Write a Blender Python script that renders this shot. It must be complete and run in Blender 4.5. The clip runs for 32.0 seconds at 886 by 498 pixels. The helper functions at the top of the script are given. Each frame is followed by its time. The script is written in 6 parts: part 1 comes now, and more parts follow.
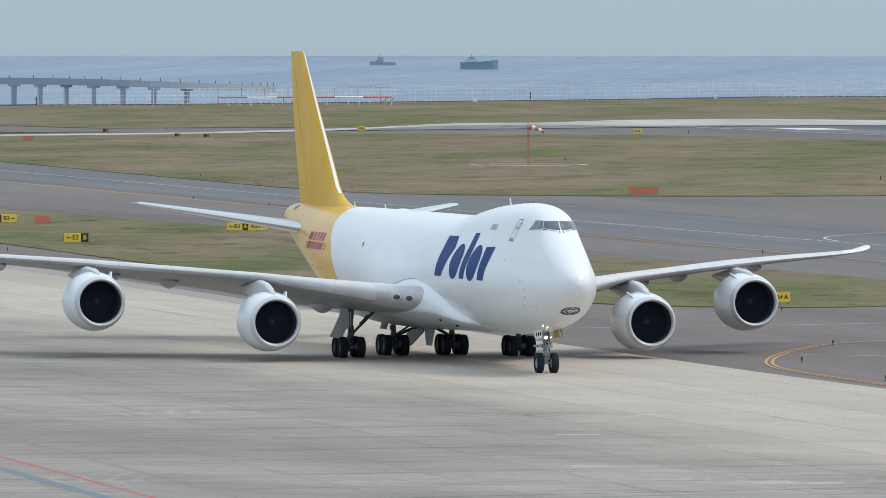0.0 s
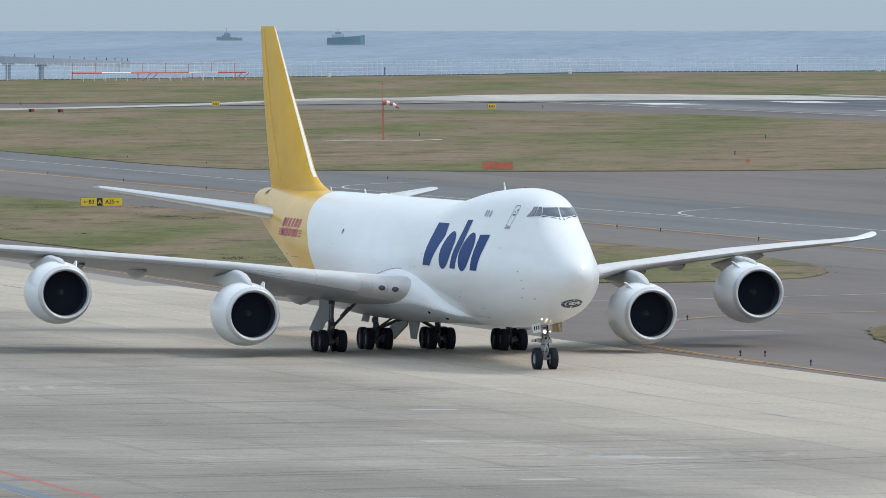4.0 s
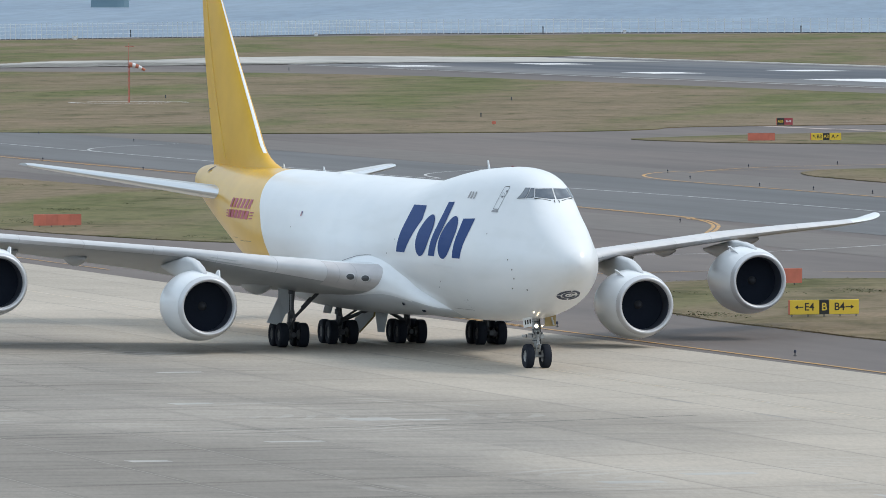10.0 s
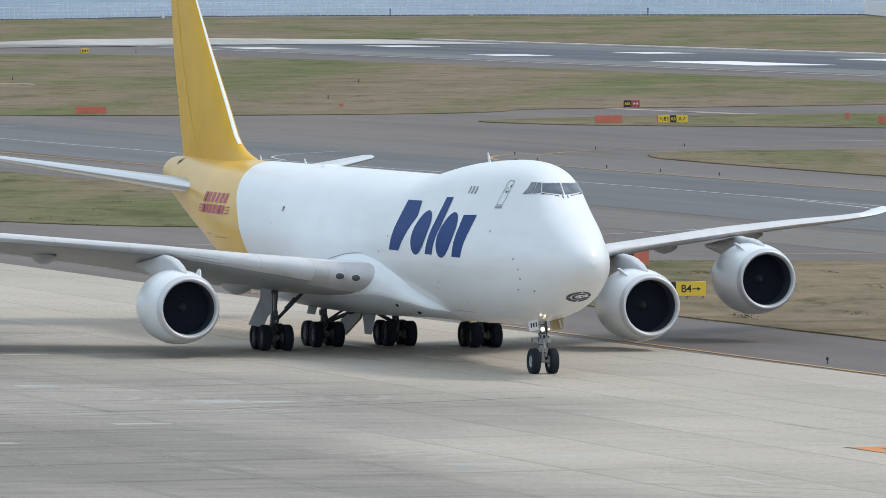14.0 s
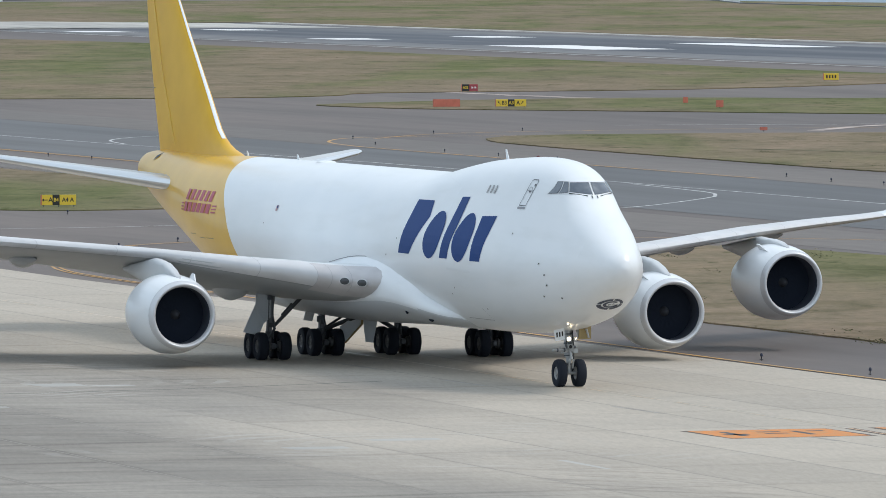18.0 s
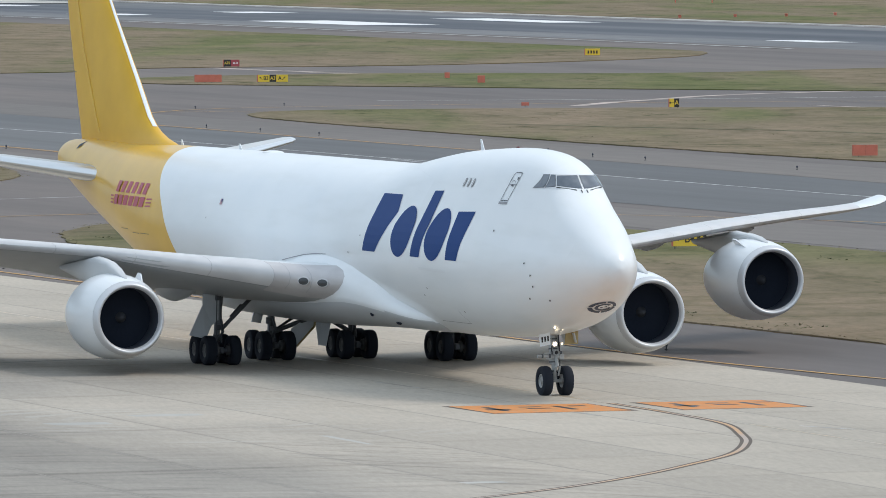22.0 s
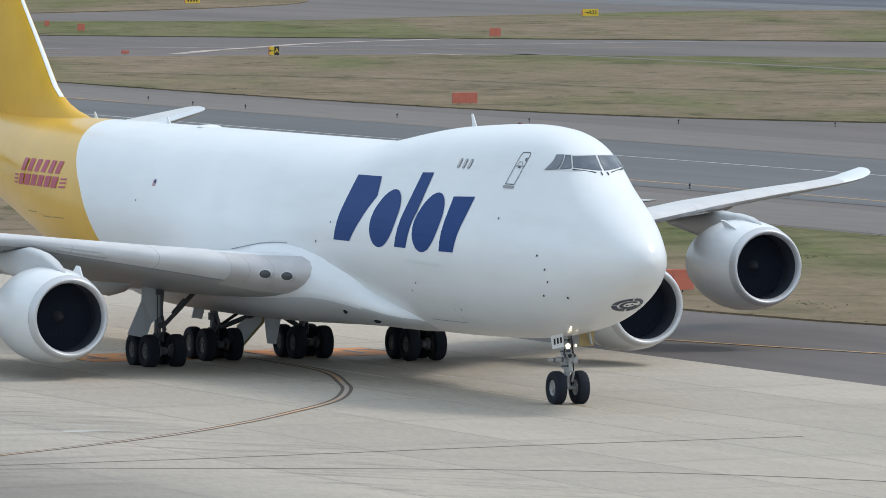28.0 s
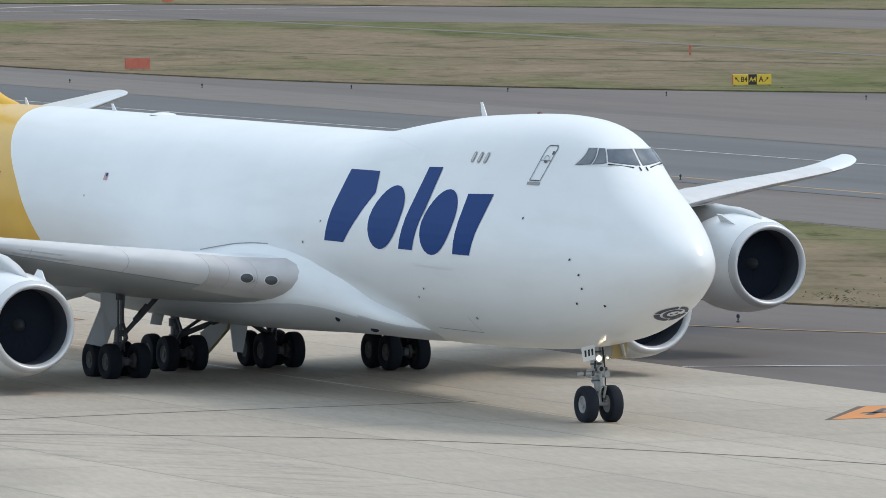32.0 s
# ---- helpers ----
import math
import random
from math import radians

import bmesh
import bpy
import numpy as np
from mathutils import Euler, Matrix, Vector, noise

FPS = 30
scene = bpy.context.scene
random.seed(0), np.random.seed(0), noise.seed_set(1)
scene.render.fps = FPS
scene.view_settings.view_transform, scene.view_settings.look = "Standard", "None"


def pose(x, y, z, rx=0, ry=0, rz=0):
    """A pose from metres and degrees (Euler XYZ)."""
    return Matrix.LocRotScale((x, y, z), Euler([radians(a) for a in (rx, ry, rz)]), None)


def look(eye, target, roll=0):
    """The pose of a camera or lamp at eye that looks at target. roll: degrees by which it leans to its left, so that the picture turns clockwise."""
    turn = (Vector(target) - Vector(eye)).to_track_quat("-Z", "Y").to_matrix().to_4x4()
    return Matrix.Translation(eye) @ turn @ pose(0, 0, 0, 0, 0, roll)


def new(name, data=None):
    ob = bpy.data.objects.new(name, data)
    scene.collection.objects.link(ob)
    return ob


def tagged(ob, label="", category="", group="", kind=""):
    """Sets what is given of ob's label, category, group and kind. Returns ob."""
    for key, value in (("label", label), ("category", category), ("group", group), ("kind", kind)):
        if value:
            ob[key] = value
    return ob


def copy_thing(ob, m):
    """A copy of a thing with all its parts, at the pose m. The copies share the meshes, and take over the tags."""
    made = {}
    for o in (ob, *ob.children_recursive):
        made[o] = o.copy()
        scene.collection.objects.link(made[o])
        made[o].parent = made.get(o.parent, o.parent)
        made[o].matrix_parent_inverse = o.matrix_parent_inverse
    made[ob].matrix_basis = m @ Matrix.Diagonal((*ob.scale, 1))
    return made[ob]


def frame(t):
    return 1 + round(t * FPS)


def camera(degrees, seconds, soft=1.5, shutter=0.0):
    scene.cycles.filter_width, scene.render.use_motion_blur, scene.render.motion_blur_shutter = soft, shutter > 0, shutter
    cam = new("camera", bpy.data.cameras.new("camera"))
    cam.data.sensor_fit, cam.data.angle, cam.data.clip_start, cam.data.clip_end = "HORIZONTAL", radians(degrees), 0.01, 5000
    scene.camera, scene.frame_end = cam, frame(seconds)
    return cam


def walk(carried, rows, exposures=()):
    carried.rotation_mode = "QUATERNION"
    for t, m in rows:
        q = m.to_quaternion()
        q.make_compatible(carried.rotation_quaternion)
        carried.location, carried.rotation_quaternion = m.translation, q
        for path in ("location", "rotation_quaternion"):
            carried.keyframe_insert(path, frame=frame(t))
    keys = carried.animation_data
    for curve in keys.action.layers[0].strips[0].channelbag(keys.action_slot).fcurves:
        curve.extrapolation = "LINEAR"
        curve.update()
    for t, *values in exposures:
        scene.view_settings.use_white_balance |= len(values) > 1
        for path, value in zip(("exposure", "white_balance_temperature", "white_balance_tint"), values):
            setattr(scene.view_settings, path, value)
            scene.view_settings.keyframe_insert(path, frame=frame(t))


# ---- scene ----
from math import sin, cos, pi, tan, atan2, hypot

# The camera stands on a terrace above the apron and turns to follow the aircraft.
EYE = (0.0, 0.0, 18.9)
CAMERA_ROWS = [  # seconds, pan and tilt in hundredths of a radian, roll in degrees
    (0, 0.000, -2.381, -0.01), (0.5, 0.197, -2.414, -0.00), (1, 0.453, -2.456, 0.00), (1.5, 0.698, -2.520, 0.01),
    (2, 0.959, -2.573, 0.02), (2.5, 1.173, -2.573, 0.02), (3, 1.370, -2.627, 0.03), (3.5, 1.567, -2.659, 0.03),
    (5.5, 2.602, -2.805, 0.05), (6, 2.900, -2.848, 0.06), (6.5, 3.210, -2.902, 0.06), (7, 3.471, -2.955, 0.07),
    (7.5, 3.717, -2.992, 0.08), (8, 3.976, -3.018, 0.09), (8.5, 4.222, -3.050, 0.09), (9, 4.447, -3.092, 0.10),
    (9.5, 4.669, -3.135, 0.09), (10, 4.916, -3.155, 0.09), (10.5, 5.158, -3.187, 0.09), (11, 5.394, -3.208, 0.08),
    (11.5, 5.638, -3.242, 0.08), (12, 5.843, -3.241, 0.07), (12.5, 6.062, -3.262, 0.07), (13, 6.319, -3.315, 0.07),
    (13.5, 6.564, -3.356, 0.06), (14, 6.800, -3.377, 0.05), (14.5, 7.022, -3.400, 0.04), (16.5, 7.974, -3.536, -0.00),
    (17, 8.212, -3.576, -0.01), (17.5, 8.514, -3.577, -0.02), (18, 8.796, -3.576, -0.03), (18.5, 9.055, -3.593, -0.04),
    (19, 9.357, -3.608, -0.05), (19.5, 9.707, -3.662, -0.05), (20, 10.097, -3.715, -0.05), (20.5, 10.538, -3.768, -0.05),
    (21, 10.938, -3.811, -0.04), (21.5, 11.347, -3.855, -0.04), (22, 11.732, -3.877, -0.04), (22.5, 12.150, -3.919, -0.04),
    (23, 12.587, -3.942, -0.04), (23.5, 12.985, -3.993, -0.04), (24, 13.313, -3.994, -0.04), (24.5, 13.664, -4.010, -0.04),
    (25, 14.042, -4.043, -0.04), (25.5, 14.420, -4.097, -0.04), (27.5, 16.220, -4.450, -0.04), (28, 16.658, -4.514, -0.04),
    (28.5, 17.099, -4.586, -0.05), (29, 17.547, -4.656, -0.05), (29.5, 18.021, -4.718, -0.05), (30, 18.510, -4.772, -0.06),
    (30.5, 19.016, -4.816, -0.06), (31, 19.538, -4.870, -0.06), (31.5, 20.073, -4.892, -0.07), (32, 20.689, -4.936, -0.07),
]


def aim(pan, tilt, roll):
    a, e = pan / 100, tilt / 100
    way = Vector((sin(a) * cos(e), cos(a) * cos(e), sin(e)))
    return look(EYE, Vector(EYE) + way * 100, -roll)


cam = camera(6.247, 32.0, soft=0.6)
walk(cam, [(t, aim(p, e, r)) for t, p, e, r in CAMERA_ROWS])

# ---- light: a bright, hazy, overcast sky ----
SUN_AZ, SUN_EL = 92.0, 52.0
world = bpy.data.worlds.new("overcast_sky")
scene.world = world
world.use_nodes = True
wn, wl = world.node_tree.nodes, world.node_tree.links
sky = wn.new("ShaderNodeTexSky")
sky.sky_type, sky.sun_disc = "NISHITA", False
sky.sun_elevation, sky.sun_rotation = radians(SUN_EL), radians(SUN_AZ)
sky.air_density, sky.dust_density, sky.ozone_density = 1.0, 4.0, 1.5
veil = wn.new("ShaderNodeMixRGB")          # cloud veil that greys the sky
veil.inputs[0].default_value = 0.72
wl.new(sky.outputs[0], veil.inputs[1])
dome = wn.new("ShaderNodeTexCoord")           # the veil is brighter overhead than at the horizon
height = wn.new("ShaderNodeSeparateXYZ")
shade = wn.new("ShaderNodeValToRGB")
shade.color_ramp.elements[0].position, shade.color_ramp.elements[0].color = 0.0, (5.1, 6.6, 7.7, 1)
shade.color_ramp.elements[1].position, shade.color_ramp.elements[1].color = 0.85, (8.6, 10.2, 11.8, 1)
for at, tint in ((0.12, (7.6, 9.2, 10.6)), (0.4, (9.6, 11.4, 13.1))):
    el = shade.color_ramp.elements.new(at)
    el.color = (*tint, 1)
wl.new(dome.outputs["Generated"], height.inputs[0])
wl.new(height.outputs[2], shade.inputs[0])
wl.new(shade.outputs[0], veil.inputs[2])
bg = wn["Background"]
bg.inputs[1].default_value = 0.106
wl.new(veil.outputs[0], bg.inputs[0])
sun = new("sun", bpy.data.lights.new("sun", "SUN"))
sun.data.energy, sun.data.angle, sun.data.color = 1.5, radians(15), (1.0, 0.94, 0.86)
sd = Vector((sin(radians(SUN_AZ)) * cos(radians(SUN_EL)), cos(radians(SUN_AZ)) * cos(radians(SUN_EL)), sin(radians(SUN_EL))))
sun.matrix_world = look(sd * 100, (0, 0, 0))
scene.view_settings.exposure = -0.06


# ---- materials ----
def material(name, colour, rough=0.6, metal=0.0, spec=0.5, coat=0.0):
    m = bpy.data.materials.new(name)
    m.use_nodes = True
    b = m.node_tree.nodes["Principled BSDF"]
    b.inputs["Base Color"].default_value = (*colour, 1)
    b.inputs["Roughness"].default_value = rough
    b.inputs["Metallic"].default_value = metal
    b.inputs["Specular IOR Level"].default_value = spec
    b.inputs["Coat Weight"].default_value = coat
    return m


def nodes(m):
    return m.node_tree.nodes, m.node_tree.links, m.node_tree.nodes["Principled BSDF"]


def noise_tex(m, scale, detail=4, stretch=(1, 1, 1), spin=0.0, source="Object"):
    n, l, b = nodes(m)
    co, mp, nz = n.new("ShaderNodeTexCoord"), n.new("ShaderNodeMapping"), n.new("ShaderNodeTexNoise")
    mp.inputs["Scale"].default_value = stretch
    mp.inputs["Rotation"].default_value = (0, 0, spin)
    nz.inputs["Scale"].default_value, nz.inputs["Detail"].default_value = scale, detail
    l.new(co.outputs[source], mp.inputs[0])
    l.new(mp.outputs[0], nz.inputs["Vector"])
    return nz.outputs["Fac"]


def ramp(m, fac, stops):
    n, l, b = nodes(m)
    r = n.new("ShaderNodeValToRGB")
    while len(r.color_ramp.elements) < len(stops):
        r.color_ramp.elements.new(0.5)
    for el, (p, c) in zip(r.color_ramp.elements, stops):
        el.position, el.color = p, (*c, 1)
    l.new(fac, r.inputs[0])
    return r.outputs[0]


def mix(m, fac, a, b_, mode="MIX"):
    n, l, b = nodes(m)
    x = n.new("ShaderNodeMixRGB")
    x.blend_type = mode
    for slot, v in ((0, fac), (1, a), (2, b_)):
        if isinstance(v, (int, float)):
            x.inputs[slot].default_value = v
        elif isinstance(v, tuple):
            x.inputs[slot].default_value = (*v, 1)
        else:
            l.new(v, x.inputs[slot])
    return x.outputs[0]


def bump(m, fac, dist, strength=0.5):
    n, l, b = nodes(m)
    u = n.new("ShaderNodeBump")
    u.inputs["Strength"].default_value, u.inputs["Distance"].default_value = strength, dist
    l.new(fac, u.inputs["Height"])
    l.new(u.outputs[0], b.inputs["Normal"])


def base(m, out):
    n, l, b = nodes(m)
    l.new(out, b.inputs["Base Color"])
    return m


FIELD = radians(-76.6)        # direction of the runway, the taxiways and the taxi run
UX, UY = cos(FIELD), sin(FIELD)


def field_noise(m, scale, detail=4, long=(1, 1), turn=FIELD, rough=0.5, warp=0.0):
    """Noise over the ground in metres; long: how far its features stretch along and across a direction."""
    n, l, b = nodes(m)
    g = n.new("ShaderNodeNewGeometry")
    mp, nz = n.new("ShaderNodeMapping"), n.new("ShaderNodeTexNoise")
    mp.vector_type = "TEXTURE"
    mp.inputs["Scale"].default_value = (long[0], long[1], 1)
    mp.inputs["Rotation"].default_value = (0, 0, turn)
    nz.inputs["Scale"].default_value, nz.inputs["Detail"].default_value = scale, detail
    nz.inputs["Roughness"].default_value, nz.inputs["Distortion"].default_value = rough, warp
    l.new(g.outputs["Position"], mp.inputs[0])
    l.new(mp.outputs[0], nz.inputs["Vector"])
    return nz.outputs["Fac"]


def layered(m, first, *others):
    acc = first
    for o in others:
        acc = mix(m, 1.0, acc, o, "MULTIPLY")
    base(m, acc)


def grey(lo, hi, a=0.35, b=0.65):
    return [(a, (lo, lo, lo)), (b, (hi, hi, hi))]


CONCRETE = material("apron_concrete", (0.4, 0.39, 0.36), 0.85)
layered(CONCRETE, ramp(CONCRETE, field_noise(CONCRETE, 0.02, 5, (2, 1)), [(0.3, (0.3, 0.29, 0.265)), (0.7, (0.36, 0.35, 0.32))]),
        ramp(CONCRETE, field_noise(CONCRETE, 0.3, 5, (4, 1)), grey(0.9, 1.05)), ramp(CONCRETE, field_noise(CONCRETE, 3, 4, (3, 1)), grey(0.94, 1.05)))

ASPHALT = material("taxiway_asphalt", (0.16, 0.165, 0.17), 0.8)
layered(ASPHALT, ramp(ASPHALT, field_noise(ASPHALT, 0.012, 4, (3, 1)), [(0.35, (0.106, 0.091, 0.086)), (0.5, (0.125, 0.105, 0.096)), (0.65, (0.141, 0.117, 0.105))]),
        ramp(ASPHALT, field_noise(ASPHALT, 0.1, 5, (12, 1), FIELD, 0.6), [(0.34, (0.8, 0.79, 0.79)), (0.5, (1.0, 1.0, 1.0)), (0.66, (1.13, 1.12, 1.1))]), ramp(ASPHALT, field_noise(ASPHALT, 0.5, 4, (4, 1)), grey(0.95, 1.05)),
        ramp(ASPHALT, field_noise(ASPHALT, 5, 4, (4, 1)), grey(0.98, 1.02)))

TAXI = material("taxiway_main_asphalt", (0.13, 0.135, 0.142), 0.8)
layered(TAXI, ramp(TAXI, field_noise(TAXI, 0.03, 5, (12, 1)), [(0.35, (0.098, 0.1, 0.104)), (0.65, (0.127, 0.127, 0.129))]),
        ramp(TAXI, field_noise(TAXI, 0.2, 5, (14, 1), FIELD, 0.6), grey(0.84, 1.1)), ramp(TAXI, field_noise(TAXI, 5, 4, (4, 1)), grey(0.98, 1.02)))

RUNWAY = material("runway_asphalt", (0.08, 0.085, 0.095), 0.75)
layered(RUNWAY, ramp(RUNWAY, field_noise(RUNWAY, 0.05, 5, (16, 1)), [(0.36, (0.1, 0.102, 0.108)), (0.5, (0.13, 0.131, 0.136)), (0.64, (0.165, 0.164, 0.165))]),
        ramp(RUNWAY, field_noise(RUNWAY, 0.6, 5, (6, 1)), grey(0.86, 1.12)))

SHOULDER = material("shoulder_asphalt", (0.19, 0.18, 0.17), 0.85)
layered(SHOULDER, ramp(SHOULDER, field_noise(SHOULDER, 0.03, 5, (6, 1)), [(0.3, (0.13, 0.116, 0.107)), (0.7, (0.162, 0.142, 0.128))]),
        ramp(SHOULDER, field_noise(SHOULDER, 0.6, 4, (4, 1)), grey(0.94, 1.06)), ramp(SHOULDER, field_noise(SHOULDER, 5, 4, (4, 1)), grey(0.98, 1.02)))

GRASS = material("airfield_grass", (0.2, 0.18, 0.1), 0.95, spec=0.1)
DEEP = radians(84)           # the way the tufts lean and mowing runs
layered(GRASS, ramp(GRASS, field_noise(GRASS, 0.03, 5, (4, 1), DEEP, 0.55, 0.5), [(0.36, (0.124, 0.131, 0.056)), (0.45, (0.158, 0.145, 0.08)), (0.53, (0.188, 0.151, 0.103)), (0.66, (0.216, 0.167, 0.122))]),
        ramp(GRASS, field_noise(GRASS, 0.1, 6, (2.4, 1), DEEP, 0.68, 0.6), [(0.33, (0.64, 0.68, 0.58)), (0.46, (0.94, 0.95, 0.92)), (0.6, (1.06, 1.05, 1.03)), (0.72, (1.22, 1.18, 1.15))]),
        ramp(GRASS, field_noise(GRASS, 0.35, 6, (1.8, 1), DEEP, 0.7, 0.3), [(0.34, (0.74, 0.78, 0.69)), (0.46, (0.96, 0.97, 0.94)), (0.56, (1.03, 1.02, 1.0)), (0.68, (1.16, 1.13, 1.11))]),
        ramp(GRASS, field_noise(GRASS, 1.5, 5, (2.5, 1), DEEP, 0.7), [(0.34, (0.87, 0.88, 0.85)), (0.5, (1.0, 1.0, 1.0)), (0.66, (1.1, 1.09, 1.08))]),
        ramp(GRASS, field_noise(GRASS, 0.2, 5, (3, 1.4), DEEP, 0.75), [(0.61, (1.0, 1.0, 1.0)), (0.65, (0.55, 0.61, 0.46))]),
        ramp(GRASS, field_noise(GRASS, 0.02, 4, (1.3, 2.4), FIELD, 0.5, 0.4), [(0.475, (1.0, 1.0, 1.0)), (0.487, (0.7, 0.73, 0.64)), (0.5, (1.0, 1.0, 1.0)), (0.585, (1.0, 1.0, 1.0)), (0.595, (0.76, 0.79, 0.7)), (0.61, (1.0, 1.0, 1.0))]))
bump(GRASS, field_noise(GRASS, 2.0, 4, (4, 1), DEEP), 0.02, 0.08)

SEA = material("sea_water", (0.1, 0.15, 0.2), 0.5, spec=0.5)
layered(SEA, ramp(SEA, field_noise(SEA, 0.012, 6, (7, 1), DEEP, 0.6, 0.5), [(0.35, (0.125, 0.19, 0.27)), (0.65, (0.18, 0.25, 0.33))]),
        ramp(SEA, field_noise(SEA, 0.12, 5, (10, 1), DEEP, 0.65), grey(0.86, 1.14)))
bump(SEA, field_noise(SEA, 0.1, 5, (4, 1), DEEP), 0.5, 0.4)

WHITE = material("white_aircraft_paint", (0.8, 0.81, 0.82), 0.28, spec=0.5, coat=0.3)
c1 = ramp(WHITE, noise_tex(WHITE, 0.35, 5), [(0.3, (0.79, 0.82, 0.845)), (0.7, (0.835, 0.855, 0.87))])
c2 = ramp(WHITE, noise_tex(WHITE, 2.5, 4, (0.12, 1, 1)), [(0.25, (0.95, 0.95, 0.94)), (0.5, (1, 1, 1))])
base(WHITE, mix(WHITE, 1.0, c1, c2, "MULTIPLY"))

YELLOW = material("yellow_aircraft_paint", (0.7, 0.42, 0.02), 0.4, spec=0.3)
base(YELLOW, ramp(YELLOW, noise_tex(YELLOW, 0.5, 4), [(0.3, (0.69, 0.385, 0.014)), (0.7, (0.76, 0.437, 0.022))]))
GREY = material("light_grey_wing_paint", (0.55, 0.57, 0.58), 0.35)
base(GREY, ramp(GREY, noise_tex(GREY, 0.8, 5, (0.3, 1, 1)), [(0.3, (0.5, 0.52, 0.54)), (0.7, (0.6, 0.62, 0.63))]))
# grey paint of the underside, with its shade put into the colour
UNDER = material("shaded_grey_wing_underside", (0.36, 0.38, 0.4), 0.4)
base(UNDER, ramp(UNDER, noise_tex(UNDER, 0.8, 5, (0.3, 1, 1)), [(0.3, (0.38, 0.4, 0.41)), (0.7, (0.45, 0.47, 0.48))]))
ROOTG = material("bare_grey_metal_panel", (0.62, 0.585, 0.585), 0.45, 0.05)
base(ROOTG, ramp(ROOTG, noise_tex(ROOTG, 1.5, 5), [(0.3, (0.52, 0.505, 0.51)), (0.7, (0.58, 0.565, 0.57))]))
SLATG = material("pale_grey_slat_paint", (0.64, 0.625, 0.625), 0.4)
base(SLATG, ramp(SLATG, noise_tex(SLATG, 0.9, 5), [(0.3, (0.56, 0.56, 0.57)), (0.7, (0.64, 0.64, 0.65))]))
# the fairing's white darkened to grey for the shade below
BELLYG = material("shaded_belly_grey", (0.55, 0.58, 0.61), 0.4)
JOINT = material("dusty_joint_filler", (0.28, 0.26, 0.23), 0.85)
DLINE = material("dark_outline_paint", (0.09, 0.1, 0.115), 0.5)
LIPM = material("dull_intake_lip_metal", (0.64, 0.65, 0.67), 0.42, 0.35)
GEARG = material("grey_gear_paint", (0.2, 0.21, 0.23), 0.5, 0.1)
DOORG = material("grey_gear_door_paint", (0.6, 0.64, 0.68), 0.45)
METAL = material("polished_aluminium", (0.78, 0.79, 0.8), 0.32, 1.0)
# near-black colours that hold the shade inside the intakes and inlets
DARK = material("painted_recess_shade", (0.024, 0.029, 0.042), 0.8, spec=0.05)
FAN = material("shade_dark_fan", (0.02, 0.025, 0.037), 0.95, 0.0, 0.0)
DUCT = material("shade_dark_liner", (0.04, 0.047, 0.063), 0.6)
STEEL = material("gear_steel_paint", (0.42, 0.43, 0.43), 0.4, 0.2)
DSTEEL = material("dark_gear_metal", (0.1, 0.107, 0.12), 0.5, 0.2)
RUBBER = material("tyre_rubber", (0.017, 0.021, 0.031), 0.85, spec=0.25)
HUB = material("wheel_hub", (0.34, 0.34, 0.34), 0.45, 0.4)
HUBM = material("dusty_main_wheel_hub", (0.13, 0.13, 0.135), 0.6, 0.3)
SEAM = material("skin_seam", (0.755, 0.77, 0.79), 0.4)
# mottled blue-grey base colour stands in for sky reflected in the panes
GLASS = material("sky_toned_cockpit_glass", (0.1, 0.122, 0.15), 0.1, spec=0.8, coat=0.5)
base(GLASS, ramp(GLASS, noise_tex(GLASS, 1.6, 3), [(0.35, (0.07, 0.09, 0.12)), (0.65, (0.15, 0.175, 0.205))]))
BLUE = material("blue_emblem_paint", (0.012, 0.052, 0.2), 0.5, spec=0.12)
RED = material("red_decal_paint", (0.43, 0.035, 0.075), 0.4)
BLACKP = material("black_paint", (0.02, 0.02, 0.022), 0.5)
PANELG = material("faint_panel_seam_grey", (0.43, 0.43, 0.44), 0.5)
LINEG = material("panel_line_grey", (0.3, 0.31, 0.33), 0.5)
SEALER = material("joint_sealer", (0.1, 0.095, 0.085), 0.8)
ORANGE = material("orange_marking_paint", (0.55, 0.24, 0.04), 0.8)
base(ORANGE, ramp(ORANGE, noise_tex(ORANGE, 3, 5), [(0.35, (0.5, 0.26, 0.11)), (0.6, (0.64, 0.225, 0.05))]))
ORLINE = material("worn_yellow_line", (0.42, 0.26, 0.1), 0.8)
base(ORLINE, ramp(ORLINE, noise_tex(ORLINE, 0.6, 5), [(0.35, (0.33, 0.23, 0.14)), (0.6, (0.55, 0.31, 0.1))]))
ORFADE = material("nearly_worn_off_yellow_line", (0.4, 0.31, 0.2), 0.32, spec=0.6)
base(ORFADE, ramp(ORFADE, noise_tex(ORFADE, 0.4, 5), [(0.35, (0.4, 0.345, 0.27)), (0.6, (0.43, 0.3, 0.15))]))
WLINE = material("worn_white_line", (0.55, 0.55, 0.54), 0.8)
base(WLINE, ramp(WLINE, noise_tex(WLINE, 0.5, 5), [(0.35, (0.32, 0.32, 0.32)), (0.6, (0.6, 0.6, 0.6))]))
FADEW = material("nearly_worn_off_white_paint", (0.45, 0.44, 0.42), 0.85)
base(FADEW, ramp(FADEW, noise_tex(FADEW, 0.8, 5), [(0.4, (0.28, 0.255, 0.225)), (0.66, (0.4, 0.38, 0.35))]))
RWHITE = material("runway_white_paint", (0.75, 0.75, 0.75), 0.8)
REDB = material("red_board_paint", (0.5, 0.11, 0.06), 0.6)
base(REDB, ramp(REDB, noise_tex(REDB, 0.8, 4), [(0.3, (0.45, 0.09, 0.05)), (0.7, (0.55, 0.14, 0.08))]))
